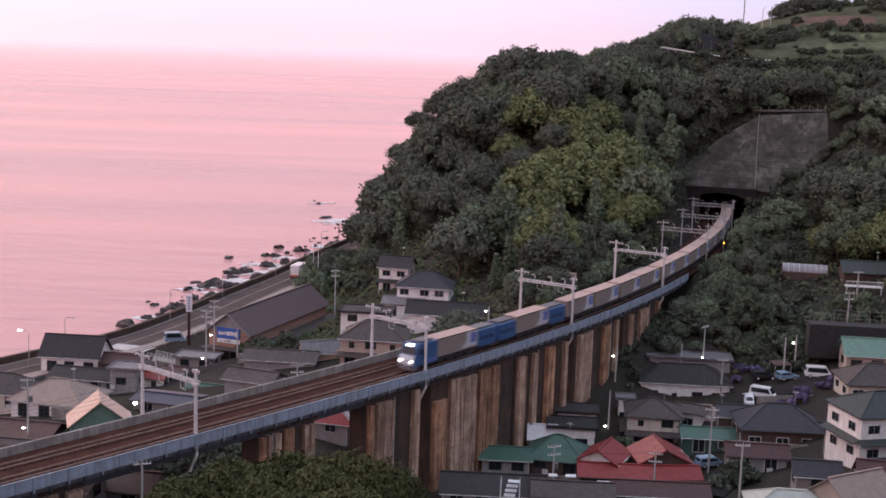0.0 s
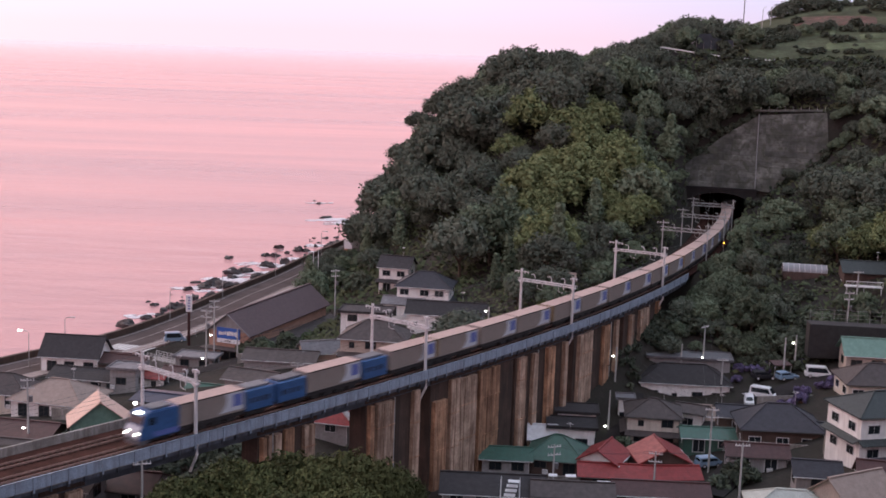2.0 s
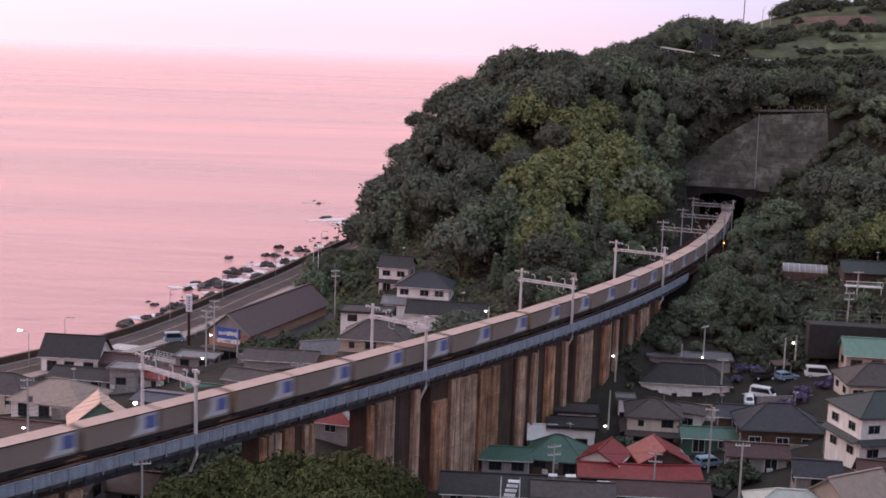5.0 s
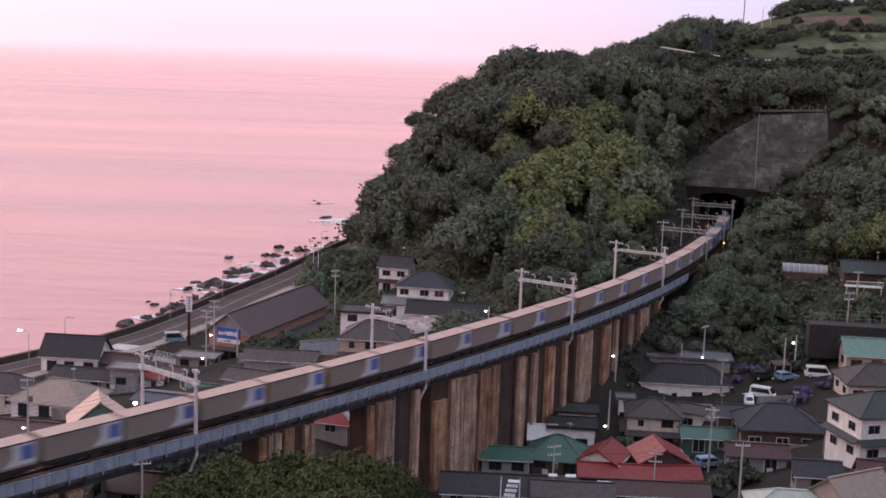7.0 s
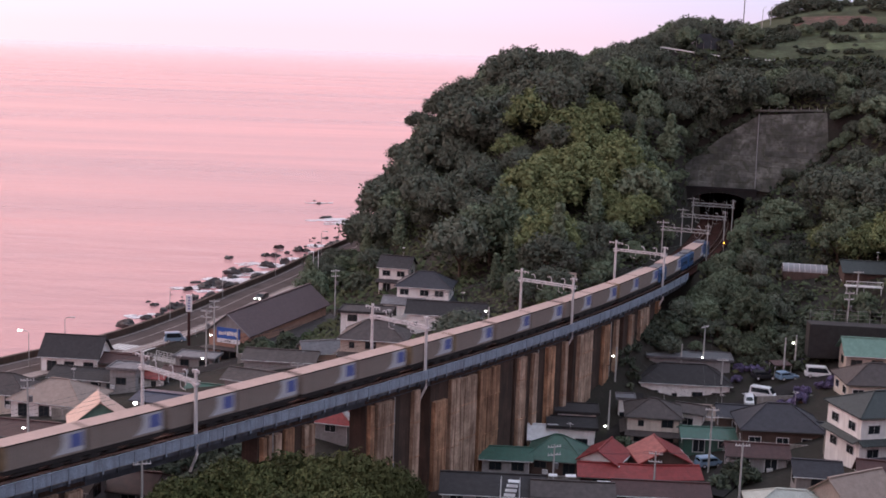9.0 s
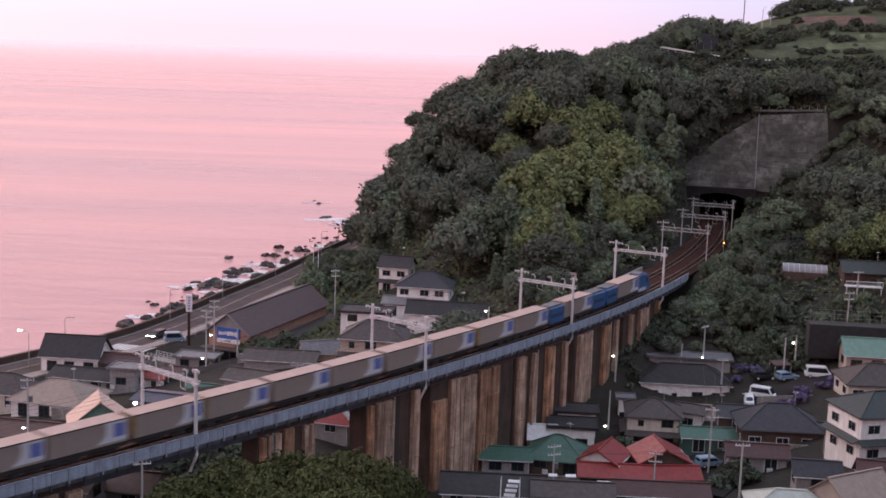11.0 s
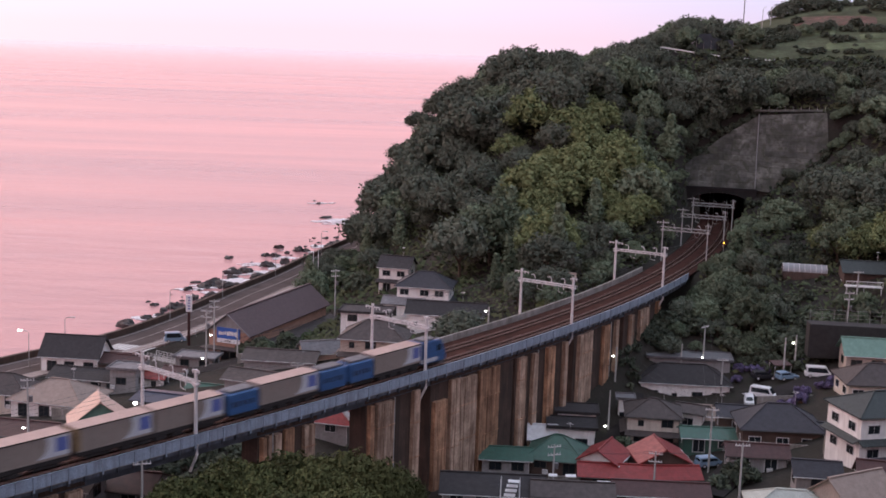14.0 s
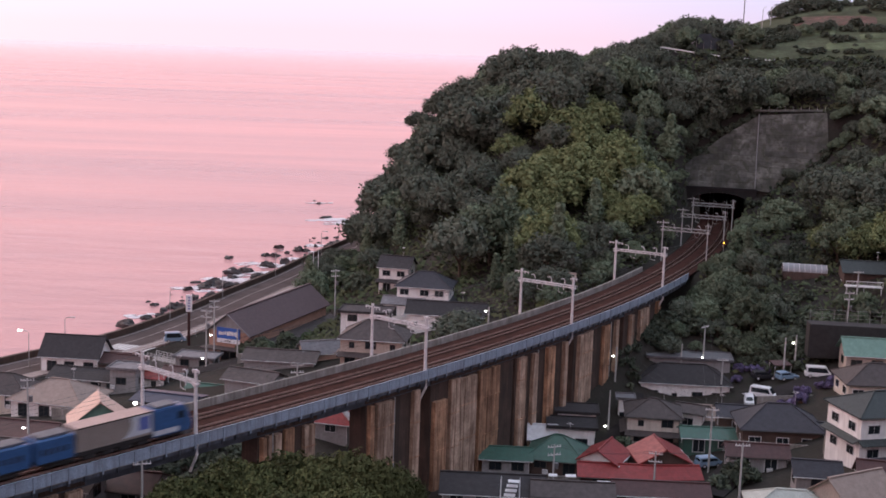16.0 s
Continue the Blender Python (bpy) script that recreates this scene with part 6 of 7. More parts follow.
def garden_stair():
    s_ = thing("outdoor_stair", pose(9.6, 158.0, gz(9.6, 158) - 0.1, 0, 0, -6), "white steel outdoor stair beside a dark roof", "stair")
    top = 19.6 - gz(9.6, 158)
    for k in range(7):
        zz = top - k * 0.62
        part("tread", boxed(-0.3 - 0.16 * k, 1.15 - 0.16 * k, -0.5, 0.5, zz - 0.1, zz, 0.02), "car_white", s_)
    for sx, sy in ((-1.2, -0.55), (-1.2, 0.55), (1.2, -0.55), (1.2, 0.55)):
        part("post", tubed([(sx, sy, 0), (sx, sy, top + 0.3)], 0.05, 6), "car_white", s_)


garden_stair()
tagged(part("white_chute", tubed([(-14.6, 184.5, 21.2), (-12.0, 183.5, 18.3), (-12.0, 183.5, 13.0)], 0.42, 10), "r_white"), "white sheet-metal chute beyond the bridge piers", "chute")
for x_, y_ in ((26.5, 190.0), (35.5, 183.5), (46.5, 176.0), (-47.0, 205.0), (-36.0, 214.0), (58.0, 186.0)):
    bm = tubed([(0, 0, 0), (0, 0, 0.9)], 0.3, 10)
    tagged(part("water_butt", bm, "r_blue", at=pose(x_, y_, gz(x_, y_) - 0.05)), "dark blue plastic water butt beside a house", "water butt", "water butts")


def signal(x, y, z, m, label):
    s_ = thing("railway_signal", pose(x, y, z), label, "signal")
    part("post", tubed([(0, 0, -2.6), (0, 0, 0.5)], 0.07, 6), "pole_dark", s_)
    part("hood", boxed(-0.25, 0.25, -0.1, 0.15, -0.45, 0.5, 0.04), "under", s_)
    bm = bmesh.new()
    bmesh.ops.create_uvsphere(bm, u_segments=10, v_segments=6, radius=0.2, matrix=Matrix.Translation((0, -0.12, 0)))
    part("lens", bm, m, s_, "lit lens")


signal(*on_line(140, 5.6)[:2], DECK + 1.6, "lamp_orange", "small railway signal showing an orange light")


# ---- trees ----
ICO = bmesh.new()
bmesh.ops.create_icosphere(ICO, subdivisions=1, radius=1.0)
ICO_V, ICO_F = np.array([v_.co[:] for v_ in ICO.verts]), np.array([[v_.index for v_ in f_.verts] for f_ in ICO.faces])
ICO.free()


def crown_arrays(rng, R, H, blobs, leaves, size, shape="round"):
    """Rounded lobes over a domed crown, each an uneven core clad in leaf-spray diamonds; returns vertices and faces."""
    g = np.random.default_rng(rng.randrange(10 ** 6))
    V, F, n = [], [], 0
    for b in range(blobs):
        if shape == "cone":
            t = (b + 0.5) / blobs
            rr = R * (1.05 - 0.9 * t)
            a, k = b * 2.4, rng.uniform(0.1, 0.4) * rr
            c, lr = np.array((k * math.cos(a), k * math.sin(a), H * (0.08 + 0.85 * t))), rr * 0.62 + 0.25
        else:
            # golden-angle spread over the dome, crowded towards the top
            t = (b + 0.5) / blobs
            a = b * 2.39996 + rng.uniform(-0.4, 0.4)
            el = math.asin(min(0.99, max(-0.25, 1.0 - 1.2 * t + rng.uniform(-0.1, 0.1))))
            k = rng.uniform(0.62, 0.84) * rng.choice((1.0, 1.0, 1.12))
            c = np.array((R * k * math.cos(el) * math.cos(a), R * k * math.cos(el) * math.sin(a), H * (0.30 + 0.58 * k * math.sin(el))))
            lr = R * rng.uniform(0.21, 0.38)
        core = ICO_V * (lr * g.uniform(0.34, 0.62, (len(ICO_V), 1))) * (1, 1, 0.95) + c
        V.append(core)
        F += [tuple(q) for q in (ICO_F + n).tolist()]
        n += len(core)
        d = g.normal(0, 1, (leaves, 3)) + (0, 0, 0.35)
        d /= np.linalg.norm(d, axis=1, keepdims=True)
        p = c + d * lr * g.uniform(0.58, 1.18, (leaves, 1)) * (1, 1, 1.0)
        nm = d + g.normal(0, 0.5, (leaves, 3)) + (0, 0, 0.1)
        nm /= np.linalg.norm(nm, axis=1, keepdims=True)
        u = np.cross(nm, g.normal(0, 1, (leaves, 3)))
        u /= np.linalg.norm(u, axis=1, keepdims=True) + 1e-6
        w = np.cross(nm, u)
        s = size * g.uniform(0.7, 1.6, (leaves, 1))
        V.append(np.stack((p - u * s, p + w * s * 0.6 - nm * s * 0.25, p + u * s, p - w * s * 0.6 - nm * s * 0.25), axis=1).reshape(-1, 3))
        F += [(n + 4 * k_, n + 4 * k_ + 1, n + 4 * k_ + 2, n + 4 * k_ + 3) for k_ in range(leaves)]
        n += 4 * leaves
    return np.concatenate(V), F


def trunk_mesh(rng, R, H, low):
    bm = bmesh.new()
    lean = rng.uniform(-0.4, 0.4)
    tube(bm, [(0, 0, -1.2), (lean * 0.3, 0, low * 0.5), (lean, 0.1, low), (lean, 0.2, low + H * 0.5)], 0.3, 7, 0.1)
    for k in range(5 if R > 2.5 else 2):
        a = k * 1.26 + rng.uniform(-0.3, 0.3)
        tube(bm, [(lean, 0.1, low * rng.uniform(0.7, 1.0)), (lean + math.cos(a) * R * 0.3, math.sin(a) * R * 0.3, low + H * 0.2), (lean + math.cos(a) * R * 0.6, math.sin(a) * R * 0.6, low + H * 0.45)], 0.12, 5, 0.04)
    return mesh_of(bm, "trunk", "bark")


def crown_mesh(V, F, material):
    me = bpy.data.meshes.new("crown")
    me.from_pydata(V.tolist(), [], F)
    me.materials.append(M[material])
    return me


TREE_KINDS = {}


def tree_kinds():
    rng = random.Random(21)
    for name, R, H, low, blobs, leaves, size, matl, shape in (
            ("broad_a", 4.6, 6.2, 2.2, 30, 56, 0.29, "leaf", "round"), ("broad_b", 3.8, 5.6, 2.0, 25, 52, 0.28, "leaf", "round"), ("broad_c", 5.4, 6.8, 2.4, 36, 58, 0.30, "leaf", "round"),
            ("mid_a", 4.2, 5.8, 1.8, 27, 54, 0.28, "leaf_mid", "round"), ("mid_b", 3.2, 4.6, 1.5, 20, 48, 0.27, "leaf_mid", "round"), ("light_a", 4.6, 6.6, 1.8, 34, 56, 0.28, "leaf_light", "round"),
            ("conifer", 2.0, 8.5, 0.8, 18, 50, 0.30, "leaf_mid", "cone"), ("shrub", 1.5, 1.9, 0.1, 9, 34, 0.26, "leaf_shaded", "round"), ("bush", 1.7, 2.2, 0.1, 7, 26, 0.32, "leaf_shaded", "round"),
            ("front", 4.4, 4.0, 6.4, 56, 120, 0.2, "leaf_front", "round"), ("bloom", 1.3, 1.5, 0.2, 8, 44, 0.2, "flower", "round")):
        V, F = crown_arrays(rng, R, H, blobs, leaves, size, shape)
        V = V + np.array((0, 0, low))
        TREE_KINDS[name] = (V, F, crown_mesh(V, F, matl), trunk_mesh(rng, R, H, low), matl)


tree_kinds()
LABELS = {"broad": "dark green broadleaf tree on the hillside", "mid": "green broadleaf tree with an uneven crown", "light": "bright yellow-green broadleaf tree", "conifer": "slender dark green conifer on the slope", "shrub": "low green garden shrub", "bush": "low green bush on the slope", "front": "dense broadleaf tree top below the camera", "bloom": "violet hydrangea bush in bloom"}


def tree(kind, x, y, z, scale, turn, squash=1.0):
    k = kind.split("_")[0]
    nm = {"shrub": "shrub", "bush": "bush", "bloom": "flowering_shrub", "conifer": "conifer"}.get(k, "tree")
    t = thing(nm, pose(x, y, z, 0, 0, turn), LABELS[k], "shrub" if k in ("shrub", "bloom", "bush") else "tree", "trees and shrubs")
    V, F, crown, trunk, _ = TREE_KINDS[kind]
    m = Matrix.Diagonal((scale, scale, scale * squash, 1))
    for n_, me in (("trunk", trunk), ("crown", crown)):
        o = new(n_, me)
        o.parent, o.matrix_basis = t, m
    return t


HX = np.array(BUILT + [(-36 + k * 3, 250 + k * 7, 7.0) for k in range(4)])


def clear_of(x, y, r):
    return bool((np.hypot(HX[:, 0] - x, HX[:, 1] - y) > HX[:, 2] + r).all())


def woods():
    rng = random.Random(4)
    cells, kept = {}, []
    tries = 0
    while tries < 26000:
        tries += 1
        x, y = rng.uniform(-32, 165), rng.uniform(214, 470)
        gap = 11.0 if y > 400 else (9.0 if x > 0.37 * y else 5.7)
        ck = (int(x // 11), int(y // 11))
        if any(math.hypot(x - a, y - b) < gap for i in (-1, 0, 1) for j in (-1, 0, 1) for a, b in cells.get((ck[0] + i, ck[1] + j), ())):
            continue
        cells.setdefault(ck, []).append((x, y))
        kept.append((x, y))
    P = np.array(kept)
    s, off = line_near(P[:, 0], P[:, 1])
    sd = shore_side(P[:, 0], P[:, 1])
    z = land(P[:, 0], P[:, 1])
    e = (P[:, 0] - WALL_AT[0]) * WALL_N[0] + (P[:, 1] - WALL_AT[1]) * WALL_N[1]
    u = (P[:, 0] - WALL_AT[0]) * WALL_N[1] - (P[:, 1] - WALL_AT[1]) * WALL_N[0]
    out, count = [], 0
    joined = {}
    for i, (x, y) in enumerate(kept):
        if sd[i] < (14.2 if y > 352 else 13.5) or (abs(off[i]) < 10.5 and s[i] < S_PORTAL + 2 and s[i] > 60) or not clear_of(x, y, 1.5):
            continue
        low = 0.5 * (1.6 + (u[i] - 13.1) * 0.875) if u[i] > 13.1 else -0.5
        high = 0.5 * (4.9 + (u[i] + 8.9) * 0.93 if u[i] < 9.5 else 20.5)
        if -9.5 < u[i] < 27 and low - 2.5 < e[i] < high + 0.6:
            continue
        if -9.5 < u[i] < 34 and low - 26 < e[i] <= low - 2.5 and u[i] > 8:
            small = True
        else:
            small = False
        if off[i] < 0 and y < 300 and x < 14 and not (y > 262 and x > -2):
            if rng.random() < 0.75:
                continue
        if off[i] > 0 and y < 221 and (x < 70 or y < 215):
            continue
        if x > 88 and y > 370:
            if rng.random() < 0.6:
                continue
            small = False
        field = x > 88 and y > 370
        if off[i] > 0 and off[i] < 24 and 92 < s[i] < 178:
            small = rng.random() < 0.7
        if off[i] < 0 and y < 300 and x < 3:
            continue
        if any(abs(x - hx * y / hy) < wd and hy - 34 < y < hy for hx, hy, wd in ((73.2, 257.0, 5.2), (82.0, 248.0, 7.0))):
            continue
        bright = math.exp(-((x - 33) ** 2 / 260 + (y - 292) ** 2 / 700))
        r = rng.random()
        if r < bright * 1.1:
            kind = "light_a"
        elif r < 0.62:
            kind = rng.choice(["broad_a", "broad_b", "broad_c", "broad_a"])
        elif r < 0.94:
            kind = rng.choice(["mid_a", "mid_b"])
        else:
            kind = "conifer" if y < 330 else "mid_a"
        sc = rng.choice([0.75, 0.9, 1.0, 1.15, 1.3, 1.55]) * rng.uniform(0.95, 1.1) * (0.7 if y < 240 else 1.0) * (0.42 if small else 1.0) * (0.7 if x < -15 and y < 345 else 1.0)
        if 350 < y < 384 and 58 < x < 86:
            field = True
        if field:
            kind, sc = "shrub", rng.uniform(0.7, 1.6)
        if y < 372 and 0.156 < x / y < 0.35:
            # growth kept under the camera's sight lines to the hilltop rail and open fields
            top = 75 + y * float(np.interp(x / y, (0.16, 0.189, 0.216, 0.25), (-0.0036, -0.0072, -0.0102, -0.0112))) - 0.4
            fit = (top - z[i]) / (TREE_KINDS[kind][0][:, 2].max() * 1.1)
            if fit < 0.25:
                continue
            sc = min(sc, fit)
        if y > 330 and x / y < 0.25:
            # crowns capped by camera bearing to fit the skyline, ridge and seaward edge
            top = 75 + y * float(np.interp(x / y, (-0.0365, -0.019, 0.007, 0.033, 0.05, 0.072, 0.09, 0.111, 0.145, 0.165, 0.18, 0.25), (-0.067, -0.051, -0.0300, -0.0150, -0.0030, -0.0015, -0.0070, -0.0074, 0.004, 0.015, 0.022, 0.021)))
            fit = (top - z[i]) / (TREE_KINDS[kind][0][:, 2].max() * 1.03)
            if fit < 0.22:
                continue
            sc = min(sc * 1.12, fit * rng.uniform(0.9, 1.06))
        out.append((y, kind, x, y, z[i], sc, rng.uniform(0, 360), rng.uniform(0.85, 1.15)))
    for k in range(26):
        # trees that close round the top and the side of the wall
        uu = -13 + k * 0.95
        ee = (0.5 * (4.9 + max(uu + 8.9, -2) * 0.93) + rng.uniform(2.0, 5.0)) if uu > -9.5 else rng.uniform(0.0, 6.0)
        x, y = WALL_AT[0] + WALL_N[0] * ee + WALL_N[1] * uu, WALL_AT[1] + WALL_N[1] * ee - WALL_N[0] * uu
        out.append((y, rng.choice(["broad_b", "mid_b", "broad_a"]), x, y, gz(x, y) - 0.5, rng.uniform(0.6, 0.8), rng.uniform(0, 360), 1.0))
    for k in range(34):
        # bushes along the wall's sloping top and its far side
        if k < 18:
            uu = -10 + k * 1.1
            ee = 0.5 * (4.9 + max(uu + 8.9, 0) * 0.93) + rng.uniform(0.5, 1.6)
        else:
            uu, ee = rng.uniform(28.0, 32.0), 0.5 * (1.6 + 14 * 0.875) + rng.uniform(-4.0, 5.0)
        x, y = WALL_AT[0] + WALL_N[0] * ee + WALL_N[1] * uu, WALL_AT[1] + WALL_N[1] * ee - WALL_N[0] * uu
        out.append((y, "shrub" if k < 18 else "mid_b", x, y, gz(x, y) - 0.2, rng.uniform(0.8, 1.3) if k < 18 else rng.uniform(0.35, 0.55), rng.uniform(0, 360), 1.0))
    for x, y, sc in ((48, 374, 0.5), (52, 380, 0.45), (55, 386, 0.4), (66, 394, 0.55), (71, 393, 0.5), (75, 396, 0.42), (80, 398, 0.4), (104, 399, 0.5), (108, 401, 0.6), (112, 403, 0.55), (116, 404, 0.6), (121, 402, 0.4), (113, 388, 0.25), (118, 384, 0.25), (108, 380, 0.22), (124, 392, 0.3), (101, 385, 0.22), (129, 398, 0.45), (50, 388, 0.5), (46, 382, 0.5)):
        out.append((y, rng.choice(["mid_a", "broad_b"]), x, y, gz(x, y) - 0.4, sc, rng.uniform(0, 360), 1.0))
    for x, y in ((46, 227), (50, 236), (45, 237), (53, 231), (43, 231), (49, 243), (55, 225), (41, 225), (58, 238), (47, 247), (53, 249)):
        out.append((y, rng.choice(["mid_b", "broad_b"]), x, y, gz(x, y) - 0.3, rng.uniform(0.45, 0.7), rng.uniform(0, 360), 1.0))
    for kind, x, y, sc in (("light_a", 84, 259, 1.0), ("light_a", 89, 257, 1.0), ("light_a", 93, 262, 1.2), ("light_a", 97, 258, 1.0), ("light_a", 80, 269, 0.9), ("light_a", 90, 259, 0.8), ("light_a", 88, 264, 0.9), ("light_a", 84, 268, 0.8), ("conifer", 10.5, 250, 0.9), ("conifer", 13, 255, 1.1), ("conifer", 17, 262, 1.0), ("light_a", 19, 228, 0.4), ("light_a", 91, 292, 0.9), ("mid_a", 95, 300, 0.9)):
        out.append((y, kind, x, y, gz(x, y) - 0.3, sc, rng.uniform(0, 360), 1.0))
    for k in range(150):
        # both banks of the cutting and the slope beside the abutment
        st, side = rng.uniform(92, 186), rng.choice((-1, 1))
        x, y, _ = on_line(st, side * rng.uniform(7.2, 12.5) + (0.6 if side > 0 else 0))
        out.append((y, rng.choice(["bush", "bush", "mid_b"]), x, y, gz(x, y) - 0.3, rng.uniform(0.45, 0.75) if rng.random() < 0.3 else rng.uniform(0.6, 0.95), rng.uniform(0, 360), 1.0))
    for k in range(34):
        # growth that hides the foot of the wall's sloping lower edge
        uu = 12.5 + k * 0.46
        ee = 0.5 * (1.6 + max(uu - 13.1, -1.5) * 0.875) + rng.uniform(-2.2, -0.6)
        x, y = WALL_AT[0] + WALL_N[0] * ee + WALL_N[1] * uu, WALL_AT[1] + WALL_N[1] * ee - WALL_N[0] * uu
        out.append((y, "bush", x, y, gz(x, y) - 0.3, rng.uniform(0.7, 1.25), rng.uniform(0, 360), 1.15))
    for k in range(110):
        # bushes on the bank under the near end of the viaduct
        x, y, _ = on_line(rng.uniform(-56, -18), rng.uniform(-10, 13))
        out.append((y, "bush", x, y, gz(x, y) - 0.3, rng.uniform(0.6, 1.2), rng.uniform(0, 360), 1.0))
    for k in range(16):
        x, y, _ = on_line(rng.uniform(97, 112), rng.uniform(7.5, 14))
        out.append((y, "mid_b", x, y, gz(x, y) - 0.4, rng.uniform(0.6, 0.95), rng.uniform(0, 360), 1.1))
    for k in range(240):
        y = rng.uniform(346, 371)
        x = y * rng.uniform(0.165, 0.36)
        if -9.5 < (x - WALL_AT[0]) * WALL_N[1] - (y - WALL_AT[1]) * WALL_N[0] < 28 and (x - WALL_AT[0]) * WALL_N[0] + (y - WALL_AT[1]) * WALL_N[1] < 13:
            continue
        out.append((y, "bush", x, y, gz(x, y) - 0.3, rng.uniform(0.7, 1.15), rng.uniform(0, 360), 0.9))
    for ax, ay, bx, by, n, lo, hi in ((99, 402, 118, 410, 20, 0.6, 1.1), (112, 390, 120, 391, 9, 0.8, 1.3), (100, 379, 132, 375, 22, 0.6, 1.0), (119, 402, 134, 398, 16, 0.7, 1.2), (96, 408, 108, 414, 14, 0.8, 1.3), (88, 392, 104, 396, 20, 0.8, 1.4), (134, 384, 140, 392, 10, 0.9, 1.4)):
        for k in range(n):
            u_ = rng.random()
            x, y = ax + (bx - ax) * u_ + rng.gauss(0, 0.7), ay + (by - ay) * u_ + rng.gauss(0, 0.9)
            out.append((y, "bush", x, y, gz(x, y) + 0.1, rng.uniform(lo, hi), rng.uniform(0, 360), 0.85))
    for x, y, sc in ((109, 440, 0.9), (112, 442, 1.0), (116, 443, 1.1), (120, 442, 1.0), (123, 441, 0.9), (126, 439, 0.7), (130, 438, 0.6), (134, 436, 0.6), (137, 424, 0.9), (140, 420, 0.9), (72, 404, 0.6), (76, 405, 0.5), (84, 407, 0.6), (66, 402, 0.7)):
        out.append((y, rng.choice(["broad_a", "broad_b"]), x, y, gz(x, y) - 2.0 * sc, sc, rng.uniform(0, 360), 0.9))
    out.sort()
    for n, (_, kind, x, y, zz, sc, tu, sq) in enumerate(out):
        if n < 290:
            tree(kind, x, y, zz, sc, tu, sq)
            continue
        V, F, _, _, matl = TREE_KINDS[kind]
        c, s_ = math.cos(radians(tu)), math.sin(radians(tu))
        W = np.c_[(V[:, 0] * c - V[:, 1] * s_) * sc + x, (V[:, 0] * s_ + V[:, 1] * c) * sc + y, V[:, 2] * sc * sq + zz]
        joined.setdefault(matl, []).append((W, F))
    for matl, items in joined.items():
        vs, fs, base = [], [], 0
        for W, F in items:
            vs.append(W)
            fs += [tuple(i + base for i in q) for q in F]
            base += len(W)
        me = bpy.data.meshes.new("woodland")
        me.from_pydata(np.concatenate(vs).tolist(), [], fs)
        me.materials.append(M[matl])
        tagged(new("woodland", me), "dense broadleaf wood covering the headland", "woodland", kind="stuff")
    return len(out)


woods()


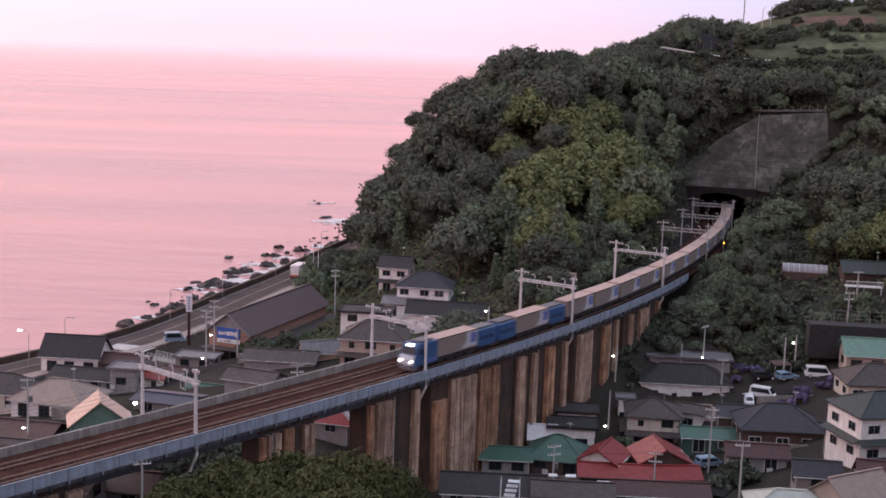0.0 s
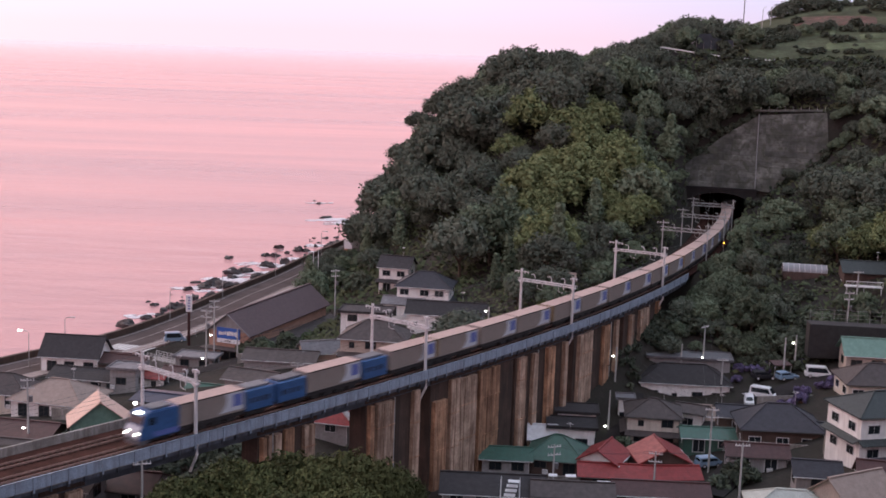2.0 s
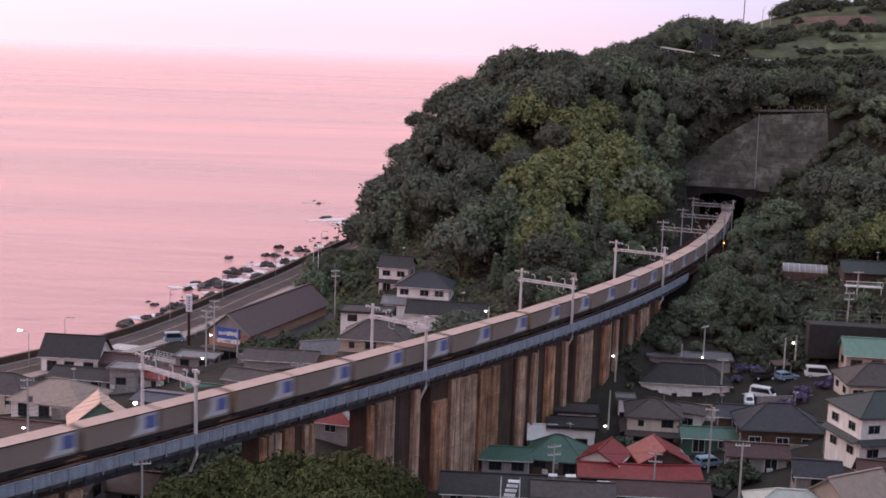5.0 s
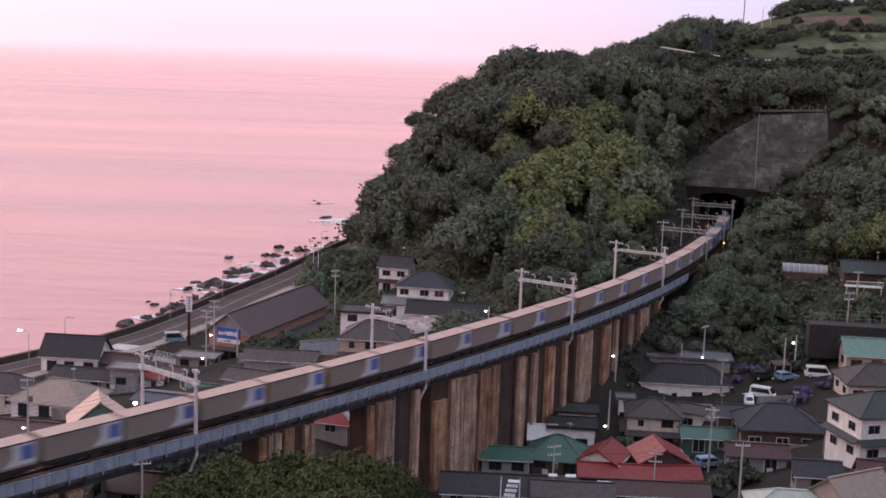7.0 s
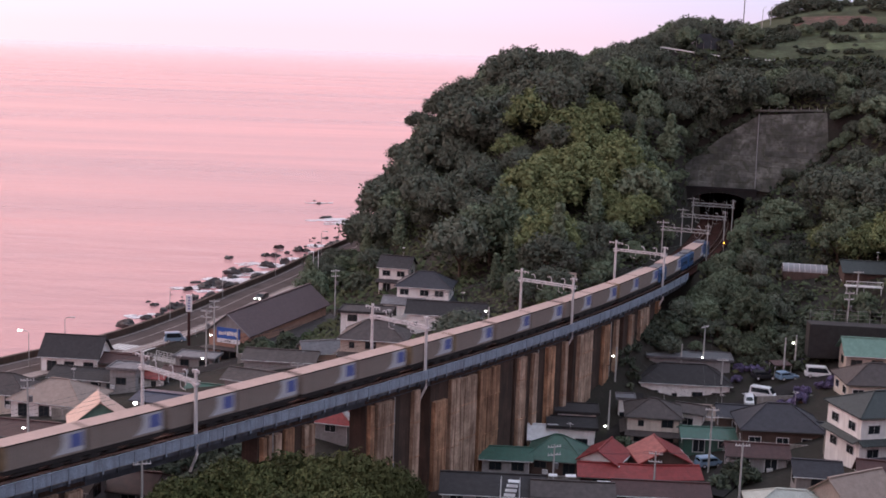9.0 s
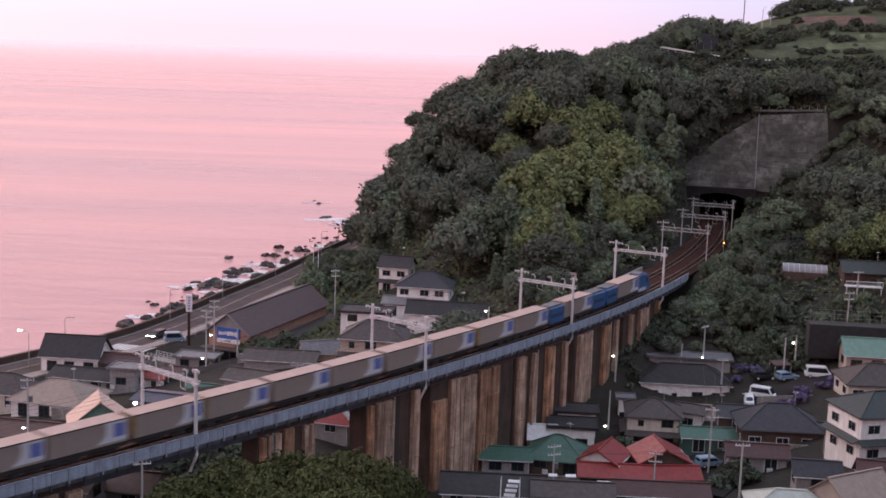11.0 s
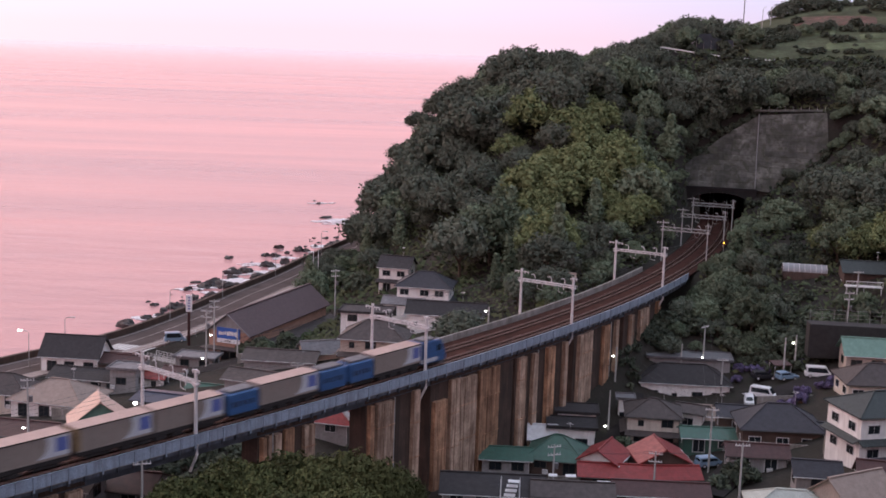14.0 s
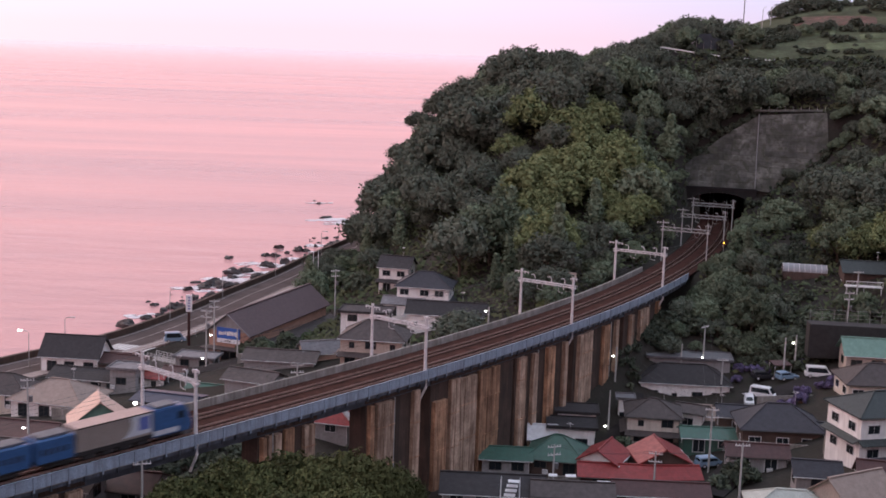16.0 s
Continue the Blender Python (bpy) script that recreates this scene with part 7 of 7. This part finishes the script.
def planted():
    rng = random.Random(9)
    # tree tops on the slope below the camera
    for x, y, top, sc in ((-27.6, 120, 29.6, 0.7), (-25.0, 121, 31.8, 0.75), (-22.6, 119, 32.6, 0.85), (-19.8, 121, 33.9, 0.9), (-17.0, 120, 33.9, 0.85), (-14.2, 122, 34.6, 0.95), (-11.2, 120, 34.8, 0.9), (-8.2, 121, 35.3, 0.9), (-5.2, 120, 34.8, 0.75), (-3.4, 121, 33.4, 0.6), (-20, 114, 32.2, 0.8), (-14, 113.5, 33.4, 0.85), (-8, 114, 34.0, 0.8), (-3.2, 115, 32.0, 0.6)):
        zz = gz(x, y) - 0.2
        tree("front", x, y, zz, sc, rng.uniform(0, 360), (top - zz) / (TREE_KINDS["front"][0][:, 2].max() * sc))
    spots = []
    for cx, cy, n, sx, sy in ((50, 222, 9, 10, 3), (67, 204, 3, 3, 3), (72, 232, 16, 9, 7), (45, 232, 7, 5, 5), (-20, 300, 20, 6, 22), (42, 170, 4, 3, 2), (-68, 240, 5, 4, 3), (82, 222, 10, 7, 9), (38, 222, 12, 4, 5), (50, 228, 14, 6, 4), (44, 230, 14, 4, 5), (38, 218, 10, 3, 4), (47, 240, 12, 4, 6), (60, 236, 44, 11, 12), (54, 250, 30, 9, 9), (66, 226, 26, 9, 3), (64, 214, 10, 2, 2), (36, 240, 14, 3, 8),  (38, 228, 18, 3, 5), (4, 194, 16, 4, 3), (-2, 186, 16, 3, 5), (12, 199, 10, 4, 2), (28.5, 187, 5, 1, 3), (-34, 240, 9, 3, 4), (-30, 233, 8, 4, 3)):
        for _ in range(n):
            spots.append((rng.gauss(cx, sx * 0.6), rng.gauss(cy, sy * 0.6)))
    for x, y in spots:
        s, off = line_near(np.array([x]), np.array([y]))
        if (abs(off[0]) < 7.5 and s[0] > 90) or (abs(off[0]) < 5.5) or not clear_of(x, y, 0.0) or (47 < x < 67 and 202 < y < 218.5) or (x < -23 and 290 < y < 335) or shore_side(np.array([x]), np.array([y]))[0] < 13.5:
            continue
        k = rng.choice(["shrub", "shrub", "mid_b", "shrub"])
        tree(k, x, y, gz(x, y) - 0.1, rng.uniform(0.8, 1.7) if k == "shrub" else rng.uniform(0.4, 0.75), rng.uniform(0, 360))
    for x0, x1, y0, y1, n in ((-40, -27, 157, 182, 60), (31.5, 34.2, 214, 232, 26), (36, 44, 227, 240, 40), (53, 59, 219.5, 228, 16), (32.5, 42, 226, 233, 30), (67, 80, 264, 284, 34), (56, 68, 217.5, 224, 24)):
        for _ in range(n):
            x, y = rng.uniform(x0, x1), rng.uniform(y0, y1)
            tree("bush", x, y, gz(x, y) - 0.2, rng.uniform(0.5, 0.95), rng.uniform(0, 360))
    for cx, cy, n in ((58.4, 201.4, 5), (57, 221, 5), (66, 207, 5), (63, 205, 6), (52, 219, 4)):
        for _ in range(n):
            x, y = rng.gauss(cx, 2.2), rng.gauss(cy, 0.9)
            tree("bloom", x, y, gz(x, y) - 0.1, rng.uniform(0.6, 1.0), rng.uniform(0, 360))
    # undergrowth on the land's surface
    V, F = [], []
    for _ in range(72000):
        x, y = rng.uniform(-30, 150), rng.uniform(150, 460)
        V.append((x, y))
    P = np.array(V)
    sd, z = shore_side(P[:, 0], P[:, 1]), land(P[:, 0], P[:, 1])
    s, off = line_near(P[:, 0], P[:, 1])
    e = (P[:, 0] - WALL_AT[0]) * WALL_N[0] + (P[:, 1] - WALL_AT[1]) * WALL_N[1]
    u = (P[:, 0] - WALL_AT[0]) * WALL_N[1] - (P[:, 1] - WALL_AT[1]) * WALL_N[0]
    ok = (sd > 14) & ~((np.abs(off) < 6.6) & (s < S_PORTAL + 2)) & ~((u > -11) & (u < 28) & (e > -2) & (e < 13)) & ((P[:, 1] > 219) | (P[:, 0] > 69)) & ((P[:, 1] < 374) | (P[:, 0] < 86)) & (P[:, 1] < 420) & (np.min(np.hypot(P[:, None, 0] - HX[None, :, 0], P[:, None, 1] - HX[None, :, 1]) - HX[None, :, 2], axis=1) > -1.2)
    vs, fs = [], []
    for (x, y), zz, k in zip(P, z, ok):
        if not k:
            continue
        d = np.array((rng.gauss(0, 0.6), rng.gauss(-0.3, 0.6), 1.0))
        d /= np.linalg.norm(d)
        a = np.cross(d, (rng.gauss(0, 1), rng.gauss(0, 1), 0.1))
        a /= np.linalg.norm(a) + 1e-6
        b = np.cross(d, a)
        sz = rng.uniform(0.3, 0.7) if y < 255 else rng.uniform(0.35, 0.9)
        c = np.array((x, y, zz + rng.uniform(0.1, 0.7)))
        i = len(vs)
        vs += [c - a * sz, c + b * sz * 0.6, c + a * sz, c - b * sz * 0.6]
        fs.append((i, i + 1, i + 2, i + 3))
    me = bpy.data.meshes.new("undergrowth")
    me.from_pydata([tuple(v) for v in vs], [], fs)
    me.materials.append(M["grass"])
    tagged(new("undergrowth", me), "rough green undergrowth on the slopes", "undergrowth", kind="stuff")


planted()


# ---- what moves ----
def along(rows_, z, flip=0.0):
    """Rows of seconds and a pose, heading along the way between the places."""
    out = []
    for i, (t, x, y) in enumerate(rows_):
        a, b = rows_[max(i - 1, 0)], rows_[min(i + 1, len(rows_) - 1)]
        out.append((t, pose(x, y, z, 0, 0, math.degrees(math.atan2(b[2] - a[2], b[1] - a[1])) + flip)))
    return out


def motions():
    for i, c in enumerate(TRAIN):
        rows = []
        for k in range(33):
            t = k * 0.5
            x, y, h = on_line(NOSE - SPEED * t + PITCH * (i + 0.5), NEAR)
            rows.append((t, pose(x, y, DECK, 0, 0, math.degrees(h))))
        walk(c, rows)
    walk(TRUCK, along([(0.0, -36.9, 331.0), (0.5, -34.2, 342.5), (1.0, -31.6, 353.0), (1.5, -29.0, 363.7), (2.0, -26.6, 374.0), (4.0, -17.0, 414.0), (6.0, -6.0, 452.0), (16.0, 60.0, 560.0)], 12.06))
    walk(CAR, along([(0.0, 5.0, 480.0), (3.0, -12.0, 420.0), (5.0, -21.5, 386.0), (6.3, -27.3, 358.5), (7.0, -30.7, 342.7), (7.5, -33.3, 331.6), (8.0, -36.0, 321.0), (8.5, -38.9, 310.2), (9.0, -42.3, 299.5), (10.2, -50.8, 275.0), (11.3, -60.5, 252.8), (13.0, -76.0, 226.0), (16.0, -102.0, 180.0)], 12.06))
    for ob, x, y, ph in FOAM:
        rows = []
        for k in range(9):
            t = k * 2.0
            w = math.sin(t * 0.9 + ph)
            rows.append((t, pose(x + 1.6 * w, y - 1.2 * w, 0.03 + 0.05 * w, 0, 0, 20 + 5 * w)))
        walk(ob, rows)


motions()
